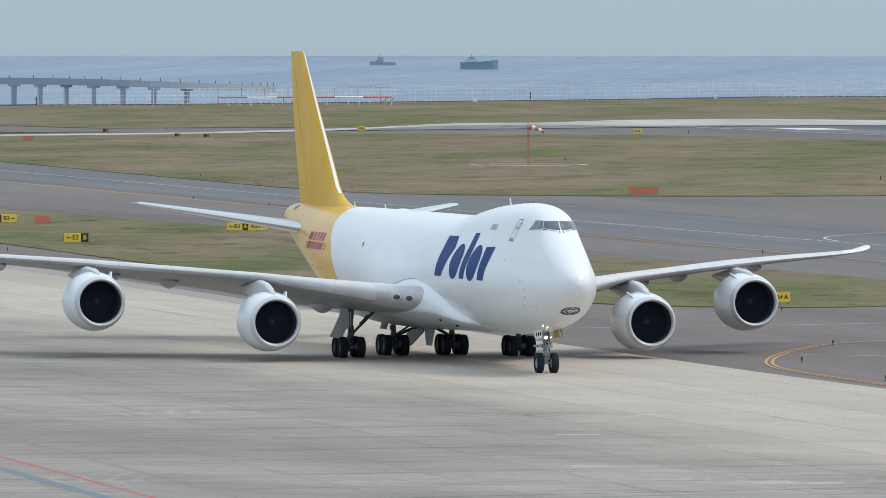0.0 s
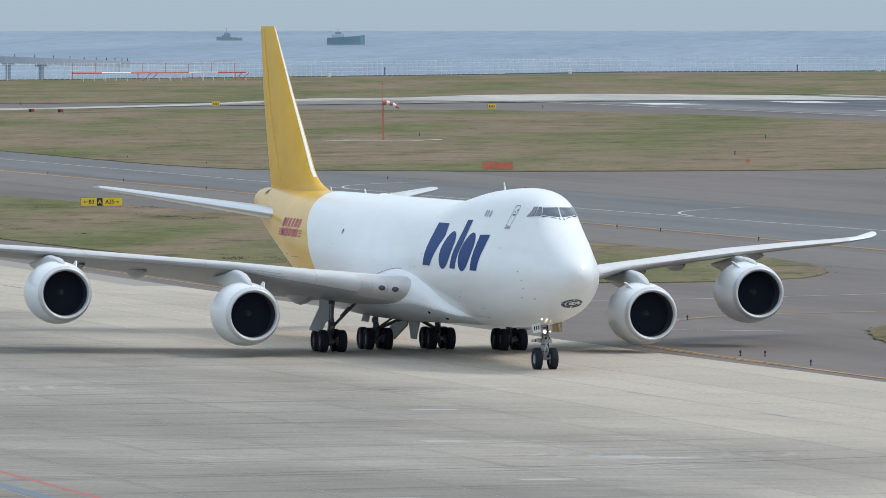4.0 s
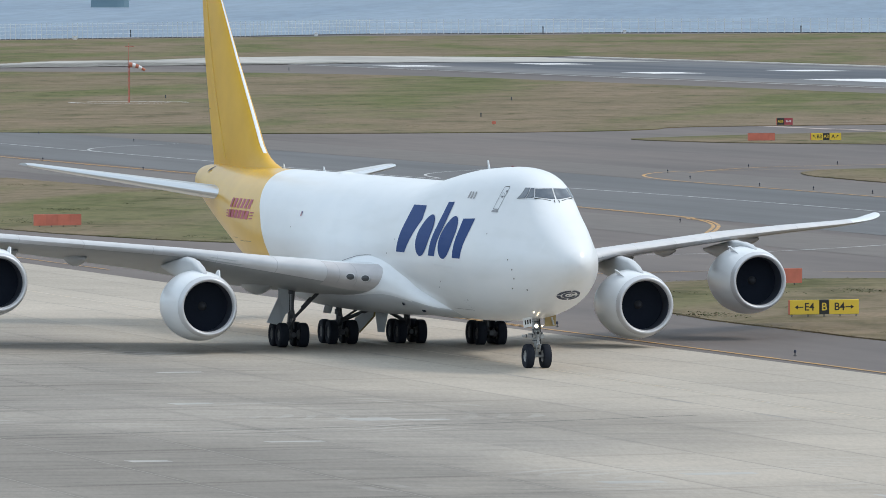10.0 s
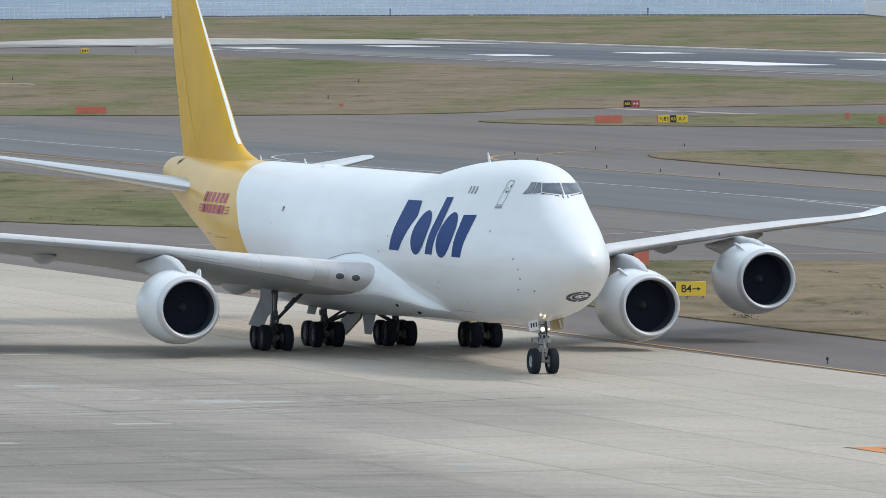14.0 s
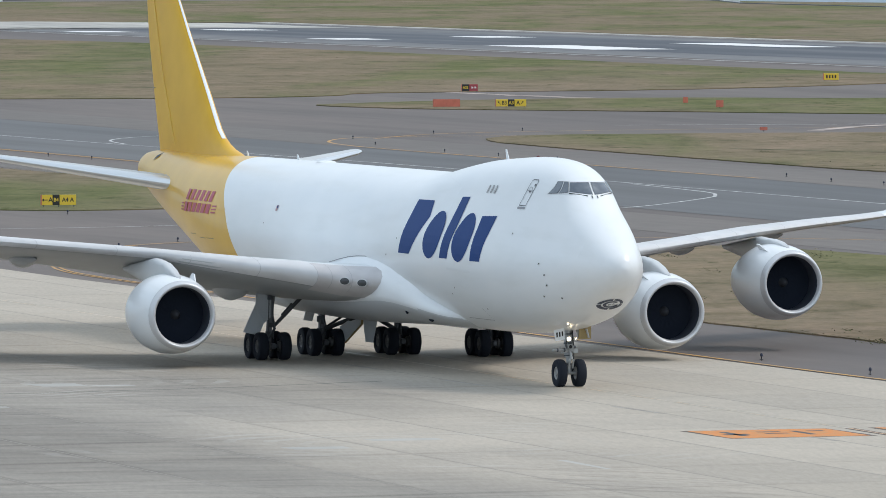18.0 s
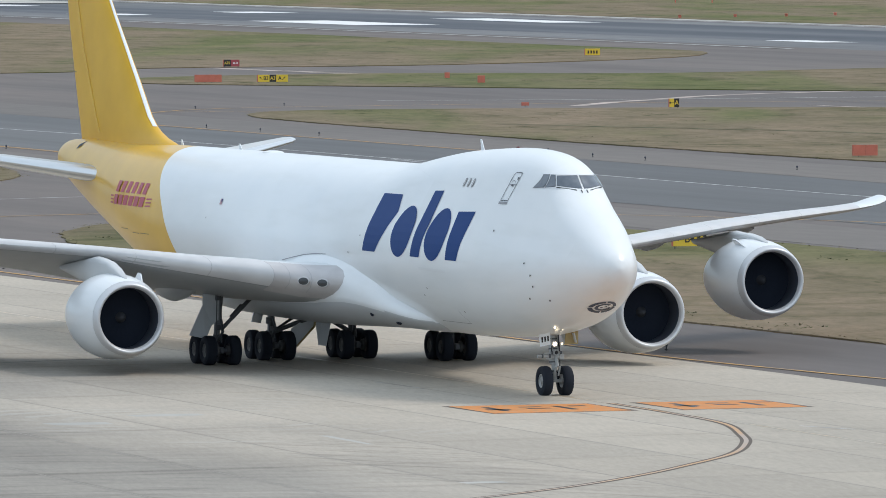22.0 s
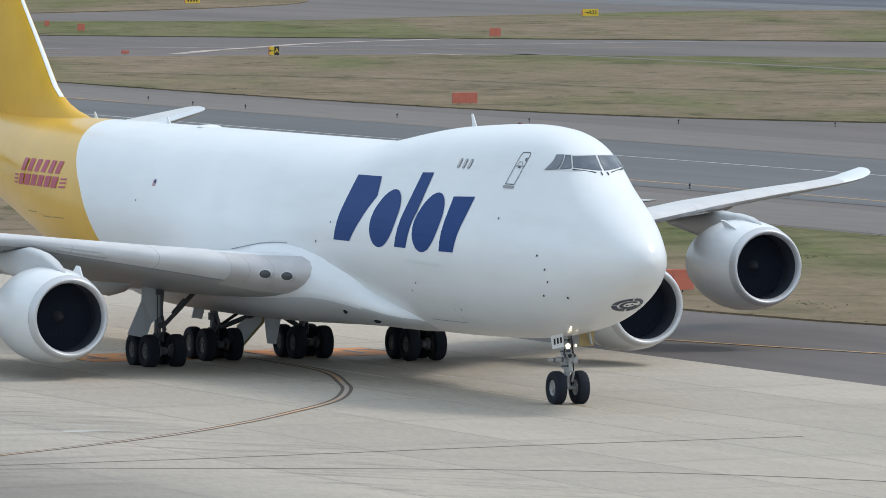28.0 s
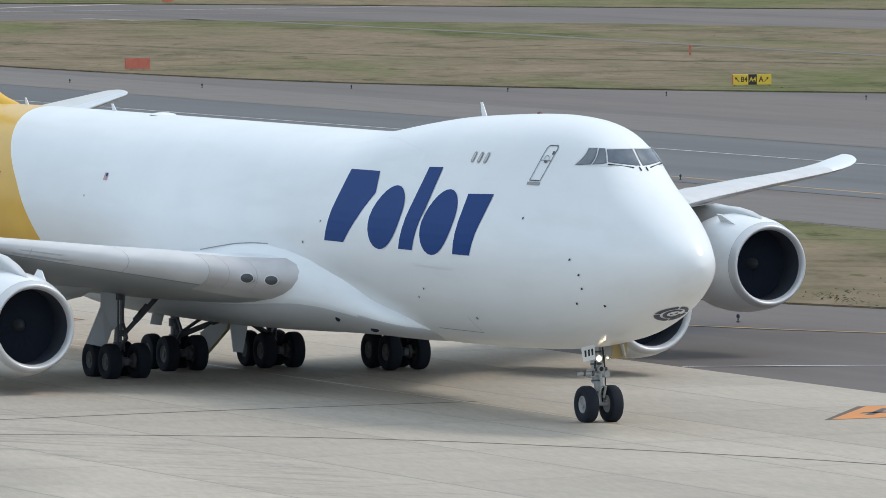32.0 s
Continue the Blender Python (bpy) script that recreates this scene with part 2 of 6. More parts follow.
SIGNY = material("sign_yellow", (0.74, 0.52, 0.05), 0.5)
SIGNK = material("sign_black", (0.02, 0.02, 0.02), 0.5)
SIGNR = material("sign_red", (0.36, 0.06, 0.07), 0.5)
SIGNW = material("sign_white", (0.8, 0.8, 0.8), 0.5)
FENCE = material("galvanised_fence", (0.72, 0.74, 0.75), 0.5, 0.1)
PIER = material("pier_concrete", (0.3, 0.335, 0.38), 0.85)
PALEC = material("pale_runway_end_concrete", (0.42, 0.41, 0.38), 0.85)
layered(PALEC, ramp(PALEC, field_noise(PALEC, 0.05, 5, (6, 1)), [(0.35, (0.33, 0.32, 0.3)), (0.65, (0.47, 0.455, 0.42))]), ramp(PALEC, field_noise(PALEC, 0.4, 5, (6, 1)), grey(0.88, 1.1)))
REDW = material("red_lattice_paint", (0.55, 0.13, 0.1), 0.6)
# both ship colours are paled to blue-grey, with distance haze mixed in
TEAL = material("hazed_teal_hull", (0.19, 0.29, 0.345), 0.5)
SHIPG = material("hazed_ship_grey", (0.27, 0.34, 0.4), 0.5)
BLUEL = material("blue_light_body", (0.02, 0.025, 0.05), 0.5)
LAMP = material("taxi_light", (1, 0.9, 0.7))
LAMP.node_tree.nodes["Principled BSDF"].inputs["Emission Color"].default_value = (1, 0.82, 0.55, 1)
LAMP.node_tree.nodes["Principled BSDF"].inputs["Emission Strength"].default_value = 9


# ---- mesh helpers ----
def mesh_object(name, bm, mat, smooth=False, sharp=0.6):
    bmesh.ops.recalc_face_normals(bm, faces=bm.faces)
    me = bpy.data.meshes.new(name)
    bm.to_mesh(me)
    bm.free()
    mats = mat if isinstance(mat, (list, tuple)) else [mat]
    for m in mats:
        me.materials.append(m)
    if smooth:
        me.shade_smooth()
        me.set_sharp_from_angle(angle=sharp)
    return new(name, me)


def part(name, bm, mat, parent, label="", smooth=False, m=None, sharp=0.6):
    ob = mesh_object(name, bm, mat, smooth, sharp)
    ob.parent = parent
    if m is not None:
        ob.matrix_basis = m
    return tagged(ob, label=label)


def loft(rings, caps=True, closed=True, bm=None):
    bm = bm or bmesh.new()
    vs = [[bm.verts.new(p) for p in r] for r in rings]
    k = len(rings[0])
    for a, b in zip(vs, vs[1:]):
        for i in range(k if closed else k - 1):
            j = (i + 1) % k
            f = (a[i], a[j], b[j], b[i])
            bm.faces.new(f)
    if caps:
        bm.faces.new(vs[0])
        bm.faces.new(vs[-1][::-1])
    return bm


def box(lo, hi, bm=None, bevel=0.0):
    own = bmesh.new()
    bmesh.ops.create_cube(own, size=1)
    for v in own.verts:
        v.co = Vector([(lo[i] + hi[i]) / 2 + v.co[i] * (hi[i] - lo[i]) for i in range(3)])
    if bevel:
        bmesh.ops.bevel(own, geom=own.edges[:], offset=bevel, segments=1, affect="EDGES")
    return join(bm, own)


def join(bm, own):
    if bm is None:
        return own
    me = bpy.data.meshes.new("tmp")
    own.to_mesh(me)
    own.free()
    bm.from_mesh(me)
    bpy.data.meshes.remove(me)
    return bm


def tube(a, b, r, r2=None, seg=12, bm=None, caps=True):
    a, b = Vector(a), Vector(b)
    q = (b - a).to_track_quat("Z", "Y")
    rings = []
    for p, rr in ((a, r), (b, r if r2 is None else r2)):
        rings.append([p + q @ Vector((rr * cos(2 * pi * i / seg), rr * sin(2 * pi * i / seg), 0)) for i in range(seg)])
    return loft(rings, caps, True, bm)


def revolve(profile, axis="x", seg=32, bm=None, caps=False):
    rings = []
    for a, r in profile:
        ring = []
        for i in range(seg):
            c, s = r * cos(2 * pi * i / seg), r * sin(2 * pi * i / seg)
            ring.append({"x": (a, c, s), "y": (c, a, s), "z": (c, s, a)}[axis])
        rings.append(ring)
    return loft(rings, caps, True, bm)


def slab(outline, thick, bm=None):
    """A plate from an outline of 3D points and a thickness vector."""
    bm = bm or bmesh.new()
    t = Vector(thick)
    a = [bm.verts.new(Vector(p)) for p in outline]
    b = [bm.verts.new(Vector(p) + t) for p in outline]
    bm.faces.new(a)
    bm.faces.new(b[::-1])
    for i in range(len(a)):
        j = (i + 1) % len(a)
        bm.faces.new((a[i], b[i], b[j], a[j]))
    return bm


# ---- the airfield: flat by the apron, rising very slightly towards the sea ----
def gz(y):
    return 0.0022 * max(0.0, y - 600.0)


def F(s, n):
    """A place on the field from metres along and metres across the runway's direction."""
    return (s * UX - n * UY, s * UY + n * UX)


def rounded(pts, times=2):
    for _ in range(times):
        out = []
        for p, q in zip(pts, pts[1:] + pts[:1]):
            out += [(p[0] * 0.75 + q[0] * 0.25, p[1] * 0.75 + q[1] * 0.25), (p[0] * 0.25 + q[0] * 0.75, p[1] * 0.25 + q[1] * 0.75)]
        pts = out
    return pts


def ragged(pts, step=4.0, amp=0.35):
    out = []
    for p, q in zip(pts, pts[1:] + pts[:1]):
        d = hypot(q[0] - p[0], q[1] - p[1])
        k = max(1, min(60, int(d / step)))
        for i in range(k):
            x, y = p[0] + (q[0] - p[0]) * i / k, p[1] + (q[1] - p[1]) * i / k
            out.append((x + amp * noise.noise((x * 0.4, y * 0.4, 0)), y + amp * 2 * noise.noise((x * 0.4, y * 0.4, 9))))
    return out


def sheet(name, pts, lift, mat, thick=0.0):
    bm = bmesh.new()
    top = bm.faces.new([bm.verts.new((x, y, 0)) for x, y in pts])
    bmesh.ops.triangulate(bm, faces=[top])
    bmesh.ops.bisect_plane(bm, geom=bm.verts[:] + bm.edges[:] + bm.faces[:], plane_co=(0, 600, 0), plane_no=(0, 1, 0))
    if thick:
        ext = bmesh.ops.extrude_face_region(bm, geom=bm.faces[:])
        for v in ext["geom"]:
            if isinstance(v, bmesh.types.BMVert):
                v.co.z -= thick
    for v in bm.verts:
        v.co.z += gz(v.co.y) + lift
    return mesh_object(name, bm, mat)


def stripe(path, width, lift, bm=None):
    """A painted line along a path, draped on the ground."""
    bm = bm or bmesh.new()
    fine = []
    for p, q in zip(path, path[1:]):
        k = max(1, int(hypot(q[0] - p[0], q[1] - p[1]) / 40))
        fine += [(p[0] + (q[0] - p[0]) * i / k, p[1] + (q[1] - p[1]) * i / k) for i in range(k)]
    fine.append(path[-1])
    vs = []
    for i, p in enumerate(fine):
        a, b = fine[max(0, i - 1)], fine[min(len(fine) - 1, i + 1)]
        d = hypot(b[0] - a[0], b[1] - a[1]) or 1
        nx, ny = -(b[1] - a[1]) / d * width / 2, (b[0] - a[0]) / d * width / 2
        vs.append([bm.verts.new((p[0] + k * nx, p[1] + k * ny, gz(p[1] + k * ny) + lift)) for k in (-1, 1)])
    for a, b in zip(vs, vs[1:]):
        bm.faces.new((a[0], b[0], b[1], a[1]))
    return bm


def curve_pts(ctrl, k=8):
    """A smooth path through control points."""
    out = []
    c = [ctrl[0]] + list(ctrl) + [ctrl[-1]]
    for i in range(1, len(c) - 2):
        for j in range(k):
            t = j / k
            out.append(tuple(0.5 * (2 * c[i][a] + (c[i + 1][a] - c[i - 1][a]) * t + (2 * c[i - 1][a] - 5 * c[i][a] + 4 * c[i + 1][a] - c[i + 2][a]) * t * t
                       + (3 * c[i][a] - c[i - 1][a] - 3 * c[i + 1][a] + c[i + 2][a]) * t ** 3) for a in (0, 1)))
    out.append(tuple(ctrl[-1]))
    return out


ground = sheet("ground", [(-900, -250), (1100, -250), (1500, 1300), (520, 2150), (360, 2405), (327, 2600), (339, 2810), (277, 2802), (194, 2809), (111, 2766), (68, 2673), (-82, 2450), (-121, 2430), (-260, 2272), (-1100, 1300)], -0.03, ASPHALT)
tagged(ground, "grey asphalt of taxiways and shoulders across the airfield", "ground", kind="structure")


def apron_edge(s):
    """Metres across at which the concrete ends."""
    return 130.6 + 3.2 * min(1.0, max(0.0, (s + 460) / 140))


apron = sheet("pavement", [F(-1400, -200), F(300, -200), F(300, 133.8), F(-320, 133.8), F(-460, 130.6), F(-1400, 130.6)], -0.006, CONCRETE)
tagged(apron, "pale grey concrete apron with worn joints and stains", "pavement", kind="structure")

# grass between the taxiways, by its outline in metres
GRASS_AREAS = [
    # between the apron taxiway and the wide taxiway, west of the crossing
    [F(-1500, 146), F(-760, 142), F(-660, 144), F(-612, 149), F(-588, 158), F(-584, 172), F(-598, 186), F(-640, 194), F(-700, 190), F(-800, 184), F(-900, 174), F(-1000, 172), F(-1500, 175)],
    # east of the crossing
    [F(-477, 150), F(-464, 147.3), F(-454, 146.1), F(-440, 145.4), F(-360, 147), F(-318, 150), F(-293, 158.5), F(-270, 172), F(-240, 190), F(-300, 191), F(-440, 190.5), F(-490, 190), F(-502, 186), F(-506, 178), F(-507, 169.7), F(-506, 164.8), F(-503, 160.7), F(-498, 157.7), F(-491, 154.3), F(-484, 151.9)],
    # between the wide taxiway and the runway
    [F(-2100, 236), F(-1315, 237), F(-1150, 233.5), F(-1030, 232), F(-1012, 246), F(-1000, 268), F(-996, 296), F(-1004, 320), F(-1026, 330), F(-1030, 350), F(-1034, 374), F(-1055, 406), F(-1086, 436), F(-1122, 454), F(-1142, 457), F(-1180, 455), F(-1250, 455), F(-1380, 455), F(-1600, 450), F(-1660, 400), F(-1690, 330), F(-1640, 300), F(-1750, 270), F(-2100, 262)],
    # island with the wide taxiway on its near side
    [F(-760, 261), F(-650, 261), F(-600, 266), F(-572, 280), F(-552, 299), F(-520, 340), F(-640, 385), F(-742, 401), F(-790, 345), F(-798, 318), F(-799, 290), F(-797, 274), F(-784, 265)],
    # strip along the far connecting taxiway
    [F(-951, 299), F(-928, 304), F(-922, 310), F(-902, 331), F(-880, 354), F(-862, 380), F(-836, 411), F(-760, 500), F(-900, 500), F(-1036, 507), F(-995, 420), F(-968, 385), F(-986, 357), F(-974, 325), F(-958, 306)],
    # beyond the runway, up to the sea wall
    [F(-2490, 596), F(-300, 596), F(-300, 1300), F(-2250, 1050), F(-2640, 930), F(-2630, 830), F(-2560, 690)],
    # beside the runway's end
    [F(-1925, 598), F(-1915, 560), F(-1890, 530), F(-1800, 430), F(-1780, 345), F(-2060, 290), F(-2240, 150), F(-2270, 350), F(-2375, 465), F(-2490, 598)],
]
for k, area in enumerate(GRASS_AREAS):
    g = sheet("lawn", ragged(area, 5.0, 1.2) if k >= 5 else ragged(rounded(area, 2)), 0.05 if k < 2 else 0.08 if k < 6 else 0.09, GRASS, 0.1)
    tagged(g, "dry olive and straw coloured airfield grass", "grass", kind="structure")

# old wheel ruts and a narrow service road in the island of grass
RUT = material("dark_green_rut", (0.1, 0.105, 0.06), 0.95, spec=0.1)
base(RUT, ramp(RUT, field_noise(RUT, 0.5, 5, (5, 1), DEEP, 0.7), [(0.4, (0.085, 0.09, 0.052)), (0.6, (0.17, 0.155, 0.1))]))


def rut(ctrl, width, mat, label, name="grass_rut"):
    path = [(x + 0.5 * noise.noise((x * 0.2, y * 0.05, 3)), y + 2.0 * noise.noise((x * 0.2, y * 0.05, 7))) for x, y in curve_pts(ctrl, 24)]
    return tagged(mesh_object(name, stripe(path, width, 0.1), mat), label, "track", kind="structure")


rut([(97, 782), (108.9, 768), (124.6, 751.6), (141.4, 716), (158, 699), (174.8, 684.8), (190, 672)], 1.5, RUT, "dark overgrown wheel rut across the dry grass")
rut([(152, 856), (162.6, 821.7), (174.4, 774), (184.6, 723.4), (190, 700)], 1.8, SHOULDER, "narrow asphalt service road in the grass", "service_road")

# brownish shoulders beside the wide taxiway
for a, b in ((192, 205), (244, 258)):
    sh = sheet("road_shoulder", [F(-1500, a), F(-250, a), F(-250, b), F(-1500, b)], -0.015, SHOULDER)
    tagged(sh, "brownish worn asphalt shoulder along the taxiway", "shoulder", kind="structure")

tw = sheet("taxiway", [F(-1700, 208.5), F(-200, 208.5), F(-200, 243.6), F(-1700, 243.6)], -0.012, TAXI)
tagged(tw, "blue-grey asphalt strip of the wide taxiway", "taxiway", kind="structure")

# the runway with its paint
rw = sheet("runway", [F(-1905, 484), F(-200, 484), F(-200, 584), F(-1905, 584)], -0.01, RUNWAY)
tagged(rw, "dark grey asphalt runway with rubber marks", "runway", kind="structure")


def painted(name, bm, mat, label):
    return tagged(mesh_object(name, bm, mat), label, "marking", kind="structure")


RUBBED = material("rubber_marked_asphalt", (0.055, 0.062, 0.075), 0.75)
layered(RUBBED, ramp(RUBBED, field_noise(RUBBED, 0.06, 5, (20, 1)), [(0.36, (0.04, 0.046, 0.058)), (0.5, (0.058, 0.065, 0.08)), (0.64, (0.1, 0.106, 0.118))]), ramp(RUBBED, field_noise(RUBBED, 0.6, 5, (8, 1)), grey(0.88, 1.1)))
tagged(sheet("runway_rubber", ragged([F(-1780, 506), F(-1500, 503), F(-1150, 507), F(-200, 512), F(-200, 562), F(-1150, 566), F(-1500, 569), F(-1800, 560)], 6.0, 1.5), -0.004, RUBBED), "dark tyre rubber along the middle of the runway", "runway", kind="structure")
painted("runway_edge_line", stripe([F(-1900, 481), F(-1150, 478)], 1.2, 0.03), WLINE, "white painted runway side stripe")
painted("runway_edge_line", stripe([F(-1900, 586), F(-300, 588)], 1.2, 0.03), WLINE, "white painted runway side stripe")
for s, n, ln, wd in ((-1454, 512, 64, 17), (-1476, 556, 64, 12), (-1591, 510, 24, 12), (-1617, 550, 24, 12), (-1733, 497, 24, 12), (-1760, 538, 24, 12), (-1216, 509, 24, 7), (-1245, 551, 24, 10), (-1850, 520, 40, 30)):
    bar = ragged([F(s - ln / 2, n - wd / 2), F(s + ln / 2, n - wd / 2), F(s + ln / 2, n + wd / 2), F(s - ln / 2, n + wd / 2)], 2.0, 0.9)
    tagged(sheet("runway_touchdown_mark", bar, 0.03, RWHITE), "white painted touchdown bar on the runway", "marking", kind="structure")

# the sea, a gently dished sheet out to the haze
bm = bmesh.new()
SEA_PROFILE = ((1500, -3.0), (2200, -2.0), (2700, -1.0), (3200, 2.5), (3800, 8.0), (4400, 13.6), (4700, 16.4), (4900, 18.3), (4960, 18.8))


def sea_z(r):
    for (a, p), (b, q) in zip(SEA_PROFILE, SEA_PROFILE[1:]):
        if a <= r <= b:
            return p + (q - p) * (r - a) / (b - a)
    return 18.8


rings = []
for r, z in SEA_PROFILE:
    rings.append([bm.verts.new((r * sin(a), r * cos(a), z)) for a in [radians(-60 + 120 * i / 40) for i in range(41)]])
for a, b in zip(rings, rings[1:]):
    for i in range(40):
        bm.faces.new((a[i], a[i + 1], b[i + 1], b[i]))
tagged(mesh_object("water", bm, SEA), "hazy blue-grey sea with low swell", "sea", kind="structure")

# ---- the cargo aircraft: x forward, y to its left, origin on the ground under the nose wheels ----
plane = new("cargo_aircraft")
tagged(plane, "white four-engined cargo aircraft with yellow tail, taxiing on the apron", "aircraft")

# fuselage stations: x, bottom, top, radius of the lower lobe, radius of the upper lobe
BODY = [
    (7.42, 5.42, 5.54, 0.06, 0.06), (7.34, 5.2, 5.8, 0.3, 0.3), (7.18, 4.95, 6.02, 0.53, 0.53), (6.8, 4.6, 6.36, 0.86, 0.86), (6.0, 4.18, 6.94, 1.27, 1.18),
    (5.0, 3.7, 7.56, 1.69, 1.42), (4.0, 3.31, 8.1, 2.0, 1.5), (3.3, 3.08, 8.5, 2.18, 1.48), (2.95, 2.98, 8.8, 2.26, 1.42), (2.6, 2.9, 9.12, 2.34, 1.36),
    (2.2, 2.82, 9.42, 2.42, 1.35), (1.5, 2.71, 9.72, 2.54, 1.43), (0.5, 2.54, 9.95, 2.7, 1.6), (-1, 2.38, 10.07, 2.88, 1.85), (-2.5, 2.28, 10.1, 3.02, 2.0),
    (-4.5, 2.2, 10.05, 3.14, 2.15), (-7, 2.13, 9.93, 3.22, 2.28), (-9, 2.1, 9.82, 3.25, 2.35), (-11, 2.1, 9.63, 3.25, 2.45), (-13, 2.1, 9.4, 3.25, 2.6),
    (-14.5, 2.1, 9.2, 3.25, 2.8), (-15.6, 2.1, 9.09, 3.25, 3.0), (-17, 2.1, 9.08, 3.25, 3.1), (-22, 2.1, 9.08, 3.25, 3.12), (-28, 2.1, 9.08, 3.25, 3.12),
    (-34, 2.1, 9.08, 3.25, 3.12), (-40, 2.12, 9.08, 3.25, 3.12), (-43, 2.25, 9.08, 3.22, 3.1), (-46, 2.6, 9.08, 3.12, 3.0), (-50, 3.35, 9.06, 2.83, 2.75),
    (-54, 4.3, 9.05, 2.33, 2.33), (-58, 5.2, 9.05, 1.84, 1.84), (-62, 6.2, 9.08, 1.36, 1.36), (-64.5, 6.86, 9.02, 1.02, 1.02), (-65.6, 7.14, 8.92, 0.86, 0.86), (-66.2, 7.36, 8.78, 0.68, 0.68), (-66.5, 7.62, 8.55, 0.44, 0.44), (-66.6, 7.85, 8.3, 0.2, 0.2),
]


def station(x):
    for a, b in zip(BODY, BODY[1:]):
        if a[0] >= x >= b[0]:
            t = (a[0] - x) / (a[0] - b[0])
            return [p + (q - p) * t for p, q in zip(a, b)]
    return list(BODY[0] if x > 0 else BODY[-1])


def half_width(x, z):
    _, zb, zt, r, ru = station(x)
    lo, hi = zb + r, zt - ru
    best = 0.0
    if abs(z - lo) < r:
        best = math.sqrt(r * r - (z - lo) ** 2)
    if abs(z - hi) < ru:
        best = max(best, math.sqrt(ru * ru - (z - hi) ** 2))
    if hi > lo + 1e-6 and abs(r - ru) < hi - lo:      # the flat flank between the lobes
        sn = (r - ru) / (hi - lo)
        cs = math.sqrt(1 - sn * sn)
        z1, z2 = lo + r * sn, hi + ru * sn
        if z1 < z < z2:
            best = max(best, r * cs + (ru * cs - r * cs) * (z - z1) / (z2 - z1))
    return best


def ring(st, k=72):
    x, zb, zt, r, ru = st
    out = []
    for i in range(k):
        a = 2 * pi * i / k
        lo, hi = zb + r, zt - ru
        if lo * sin(a) + r >= hi * sin(a) + ru:
            out.append((x, r * cos(a), lo + r * sin(a)))
        else:
            out.append((x, ru * cos(a), hi + ru * sin(a)))
    return out


xs = [7.42, 7.39, 7.34, 7.27, 7.18, 7.05, 6.88] + [6.7 - 0.175 * i for i in range(40)]
xs += [-0.4 - 0.6 * i for i in range(28)] + [-17.5 - 1.5 * i for i in range(32)] + [-65.0, -65.5, -65.9, -66.2, -66.4, -66.52, -66.6]


def smooth_station(x):
    """Stations blended over their neighbours, so that the skin has no creases."""
    w = 0.35 if x > 2 else (0.7 if x > -20 else 1.5)
    acc = [0.0] * 5
    ks = (-2, -1, 0, 1, 2) if x < 6.4 and x > -65 else (0,)
    for k in ks:
        s = station(x + k * w / 2)
        acc = [a + b / len(ks) for a, b in zip(acc, s)]
    acc[0] = x
    return acc


BODYPAINT = material("white_and_yellow_fuselage_paint", (0.8, 0.8, 0.8), 0.3, coat=0.15)
n_, l_, b_ = nodes(BODYPAINT)
co_, sep_ = n_.new("ShaderNodeTexCoord"), n_.new("ShaderNodeSeparateXYZ")
l_.new(co_.outputs["Object"], sep_.inputs[0])


def calc(op, a, b=0.0, c=0.0):
    q = n_.new("ShaderNodeMath")
    q.operation = op
    for slot, v in enumerate((a, b, c)):
        if isinstance(v, (int, float)):
            q.inputs[slot].default_value = v
        else:
            l_.new(v, q.inputs[slot])
    return q.outputs[0]


dz_ = calc("SUBTRACT", sep_.outputs[2], 4.3)
edge_ = calc("ADD", calc("ADD", calc("MULTIPLY", dz_, 0.9), calc("MULTIPLY", calc("MULTIPLY", dz_, dz_), 0.09)), sep_.outputs[0])
isy_ = calc("LESS_THAN", edge_, -40.2)
wv_ = ramp(BODYPAINT, noise_tex(BODYPAINT, 0.3, 5), [(0.3, (0.79, 0.82, 0.845)), (0.7, (0.835, 0.855, 0.87))])
ws_ = ramp(BODYPAINT, noise_tex(BODYPAINT, 1.6, 5, (0.15, 1, 1)), [(0.22, (0.95, 0.95, 0.94)), (0.5, (1, 1, 1))])
yv_ = ramp(BODYPAINT, noise_tex(BODYPAINT, 0.5, 4), [(0.3, (0.69, 0.385, 0.014)), (0.7, (0.76, 0.437, 0.022))])
base(BODYPAINT, mix(BODYPAINT, isy_, mix(BODYPAINT, 1.0, wv_, ws_, "MULTIPLY"), yv_))

part("fuselage", loft([ring(smooth_station(x)) for x in xs]), BODYPAINT, plane, "glossy white fuselage with a yellow rear", True, sharp=1.0)

# belly fairing round the wing roots
FAIR = [(-8.6, 1.2, 2.6, 2.62, 2.3), (-9.6, 2.3, 2.72, 2.95, 2.17), (-10.6, 2.74, 2.85, 3.22, 2.1), (-11.7, 2.98, 3.0, 3.5, 2.06), (-13.4, 3.3, 3.22, 4.13, 2.04), (-14.8, 3.52, 3.38, 4.45, 2.04),
        (-16, 3.7, 3.45, 4.75, 2.03), (-17.7, 3.8, 3.4, 4.97, 2.0), (-19.5, 3.86, 3.3, 5.1, 1.95), (-22, 3.9, 3.2, 4.98, 1.88), (-25, 3.9, 3.15, 4.63, 1.82), (-28, 3.85, 3.15, 4.4, 1.8),
        (-31, 3.75, 3.15, 4.3, 1.8), (-34, 3.55, 3.1, 4.2, 1.82), (-36.5, 3.2, 3.0, 3.8, 1.9), (-38.5, 2.7, 2.85, 3.4, 2.03), (-40, 2.0, 2.7, 2.95, 2.2)]    # x, half width, its height, junction with the skin, bottom


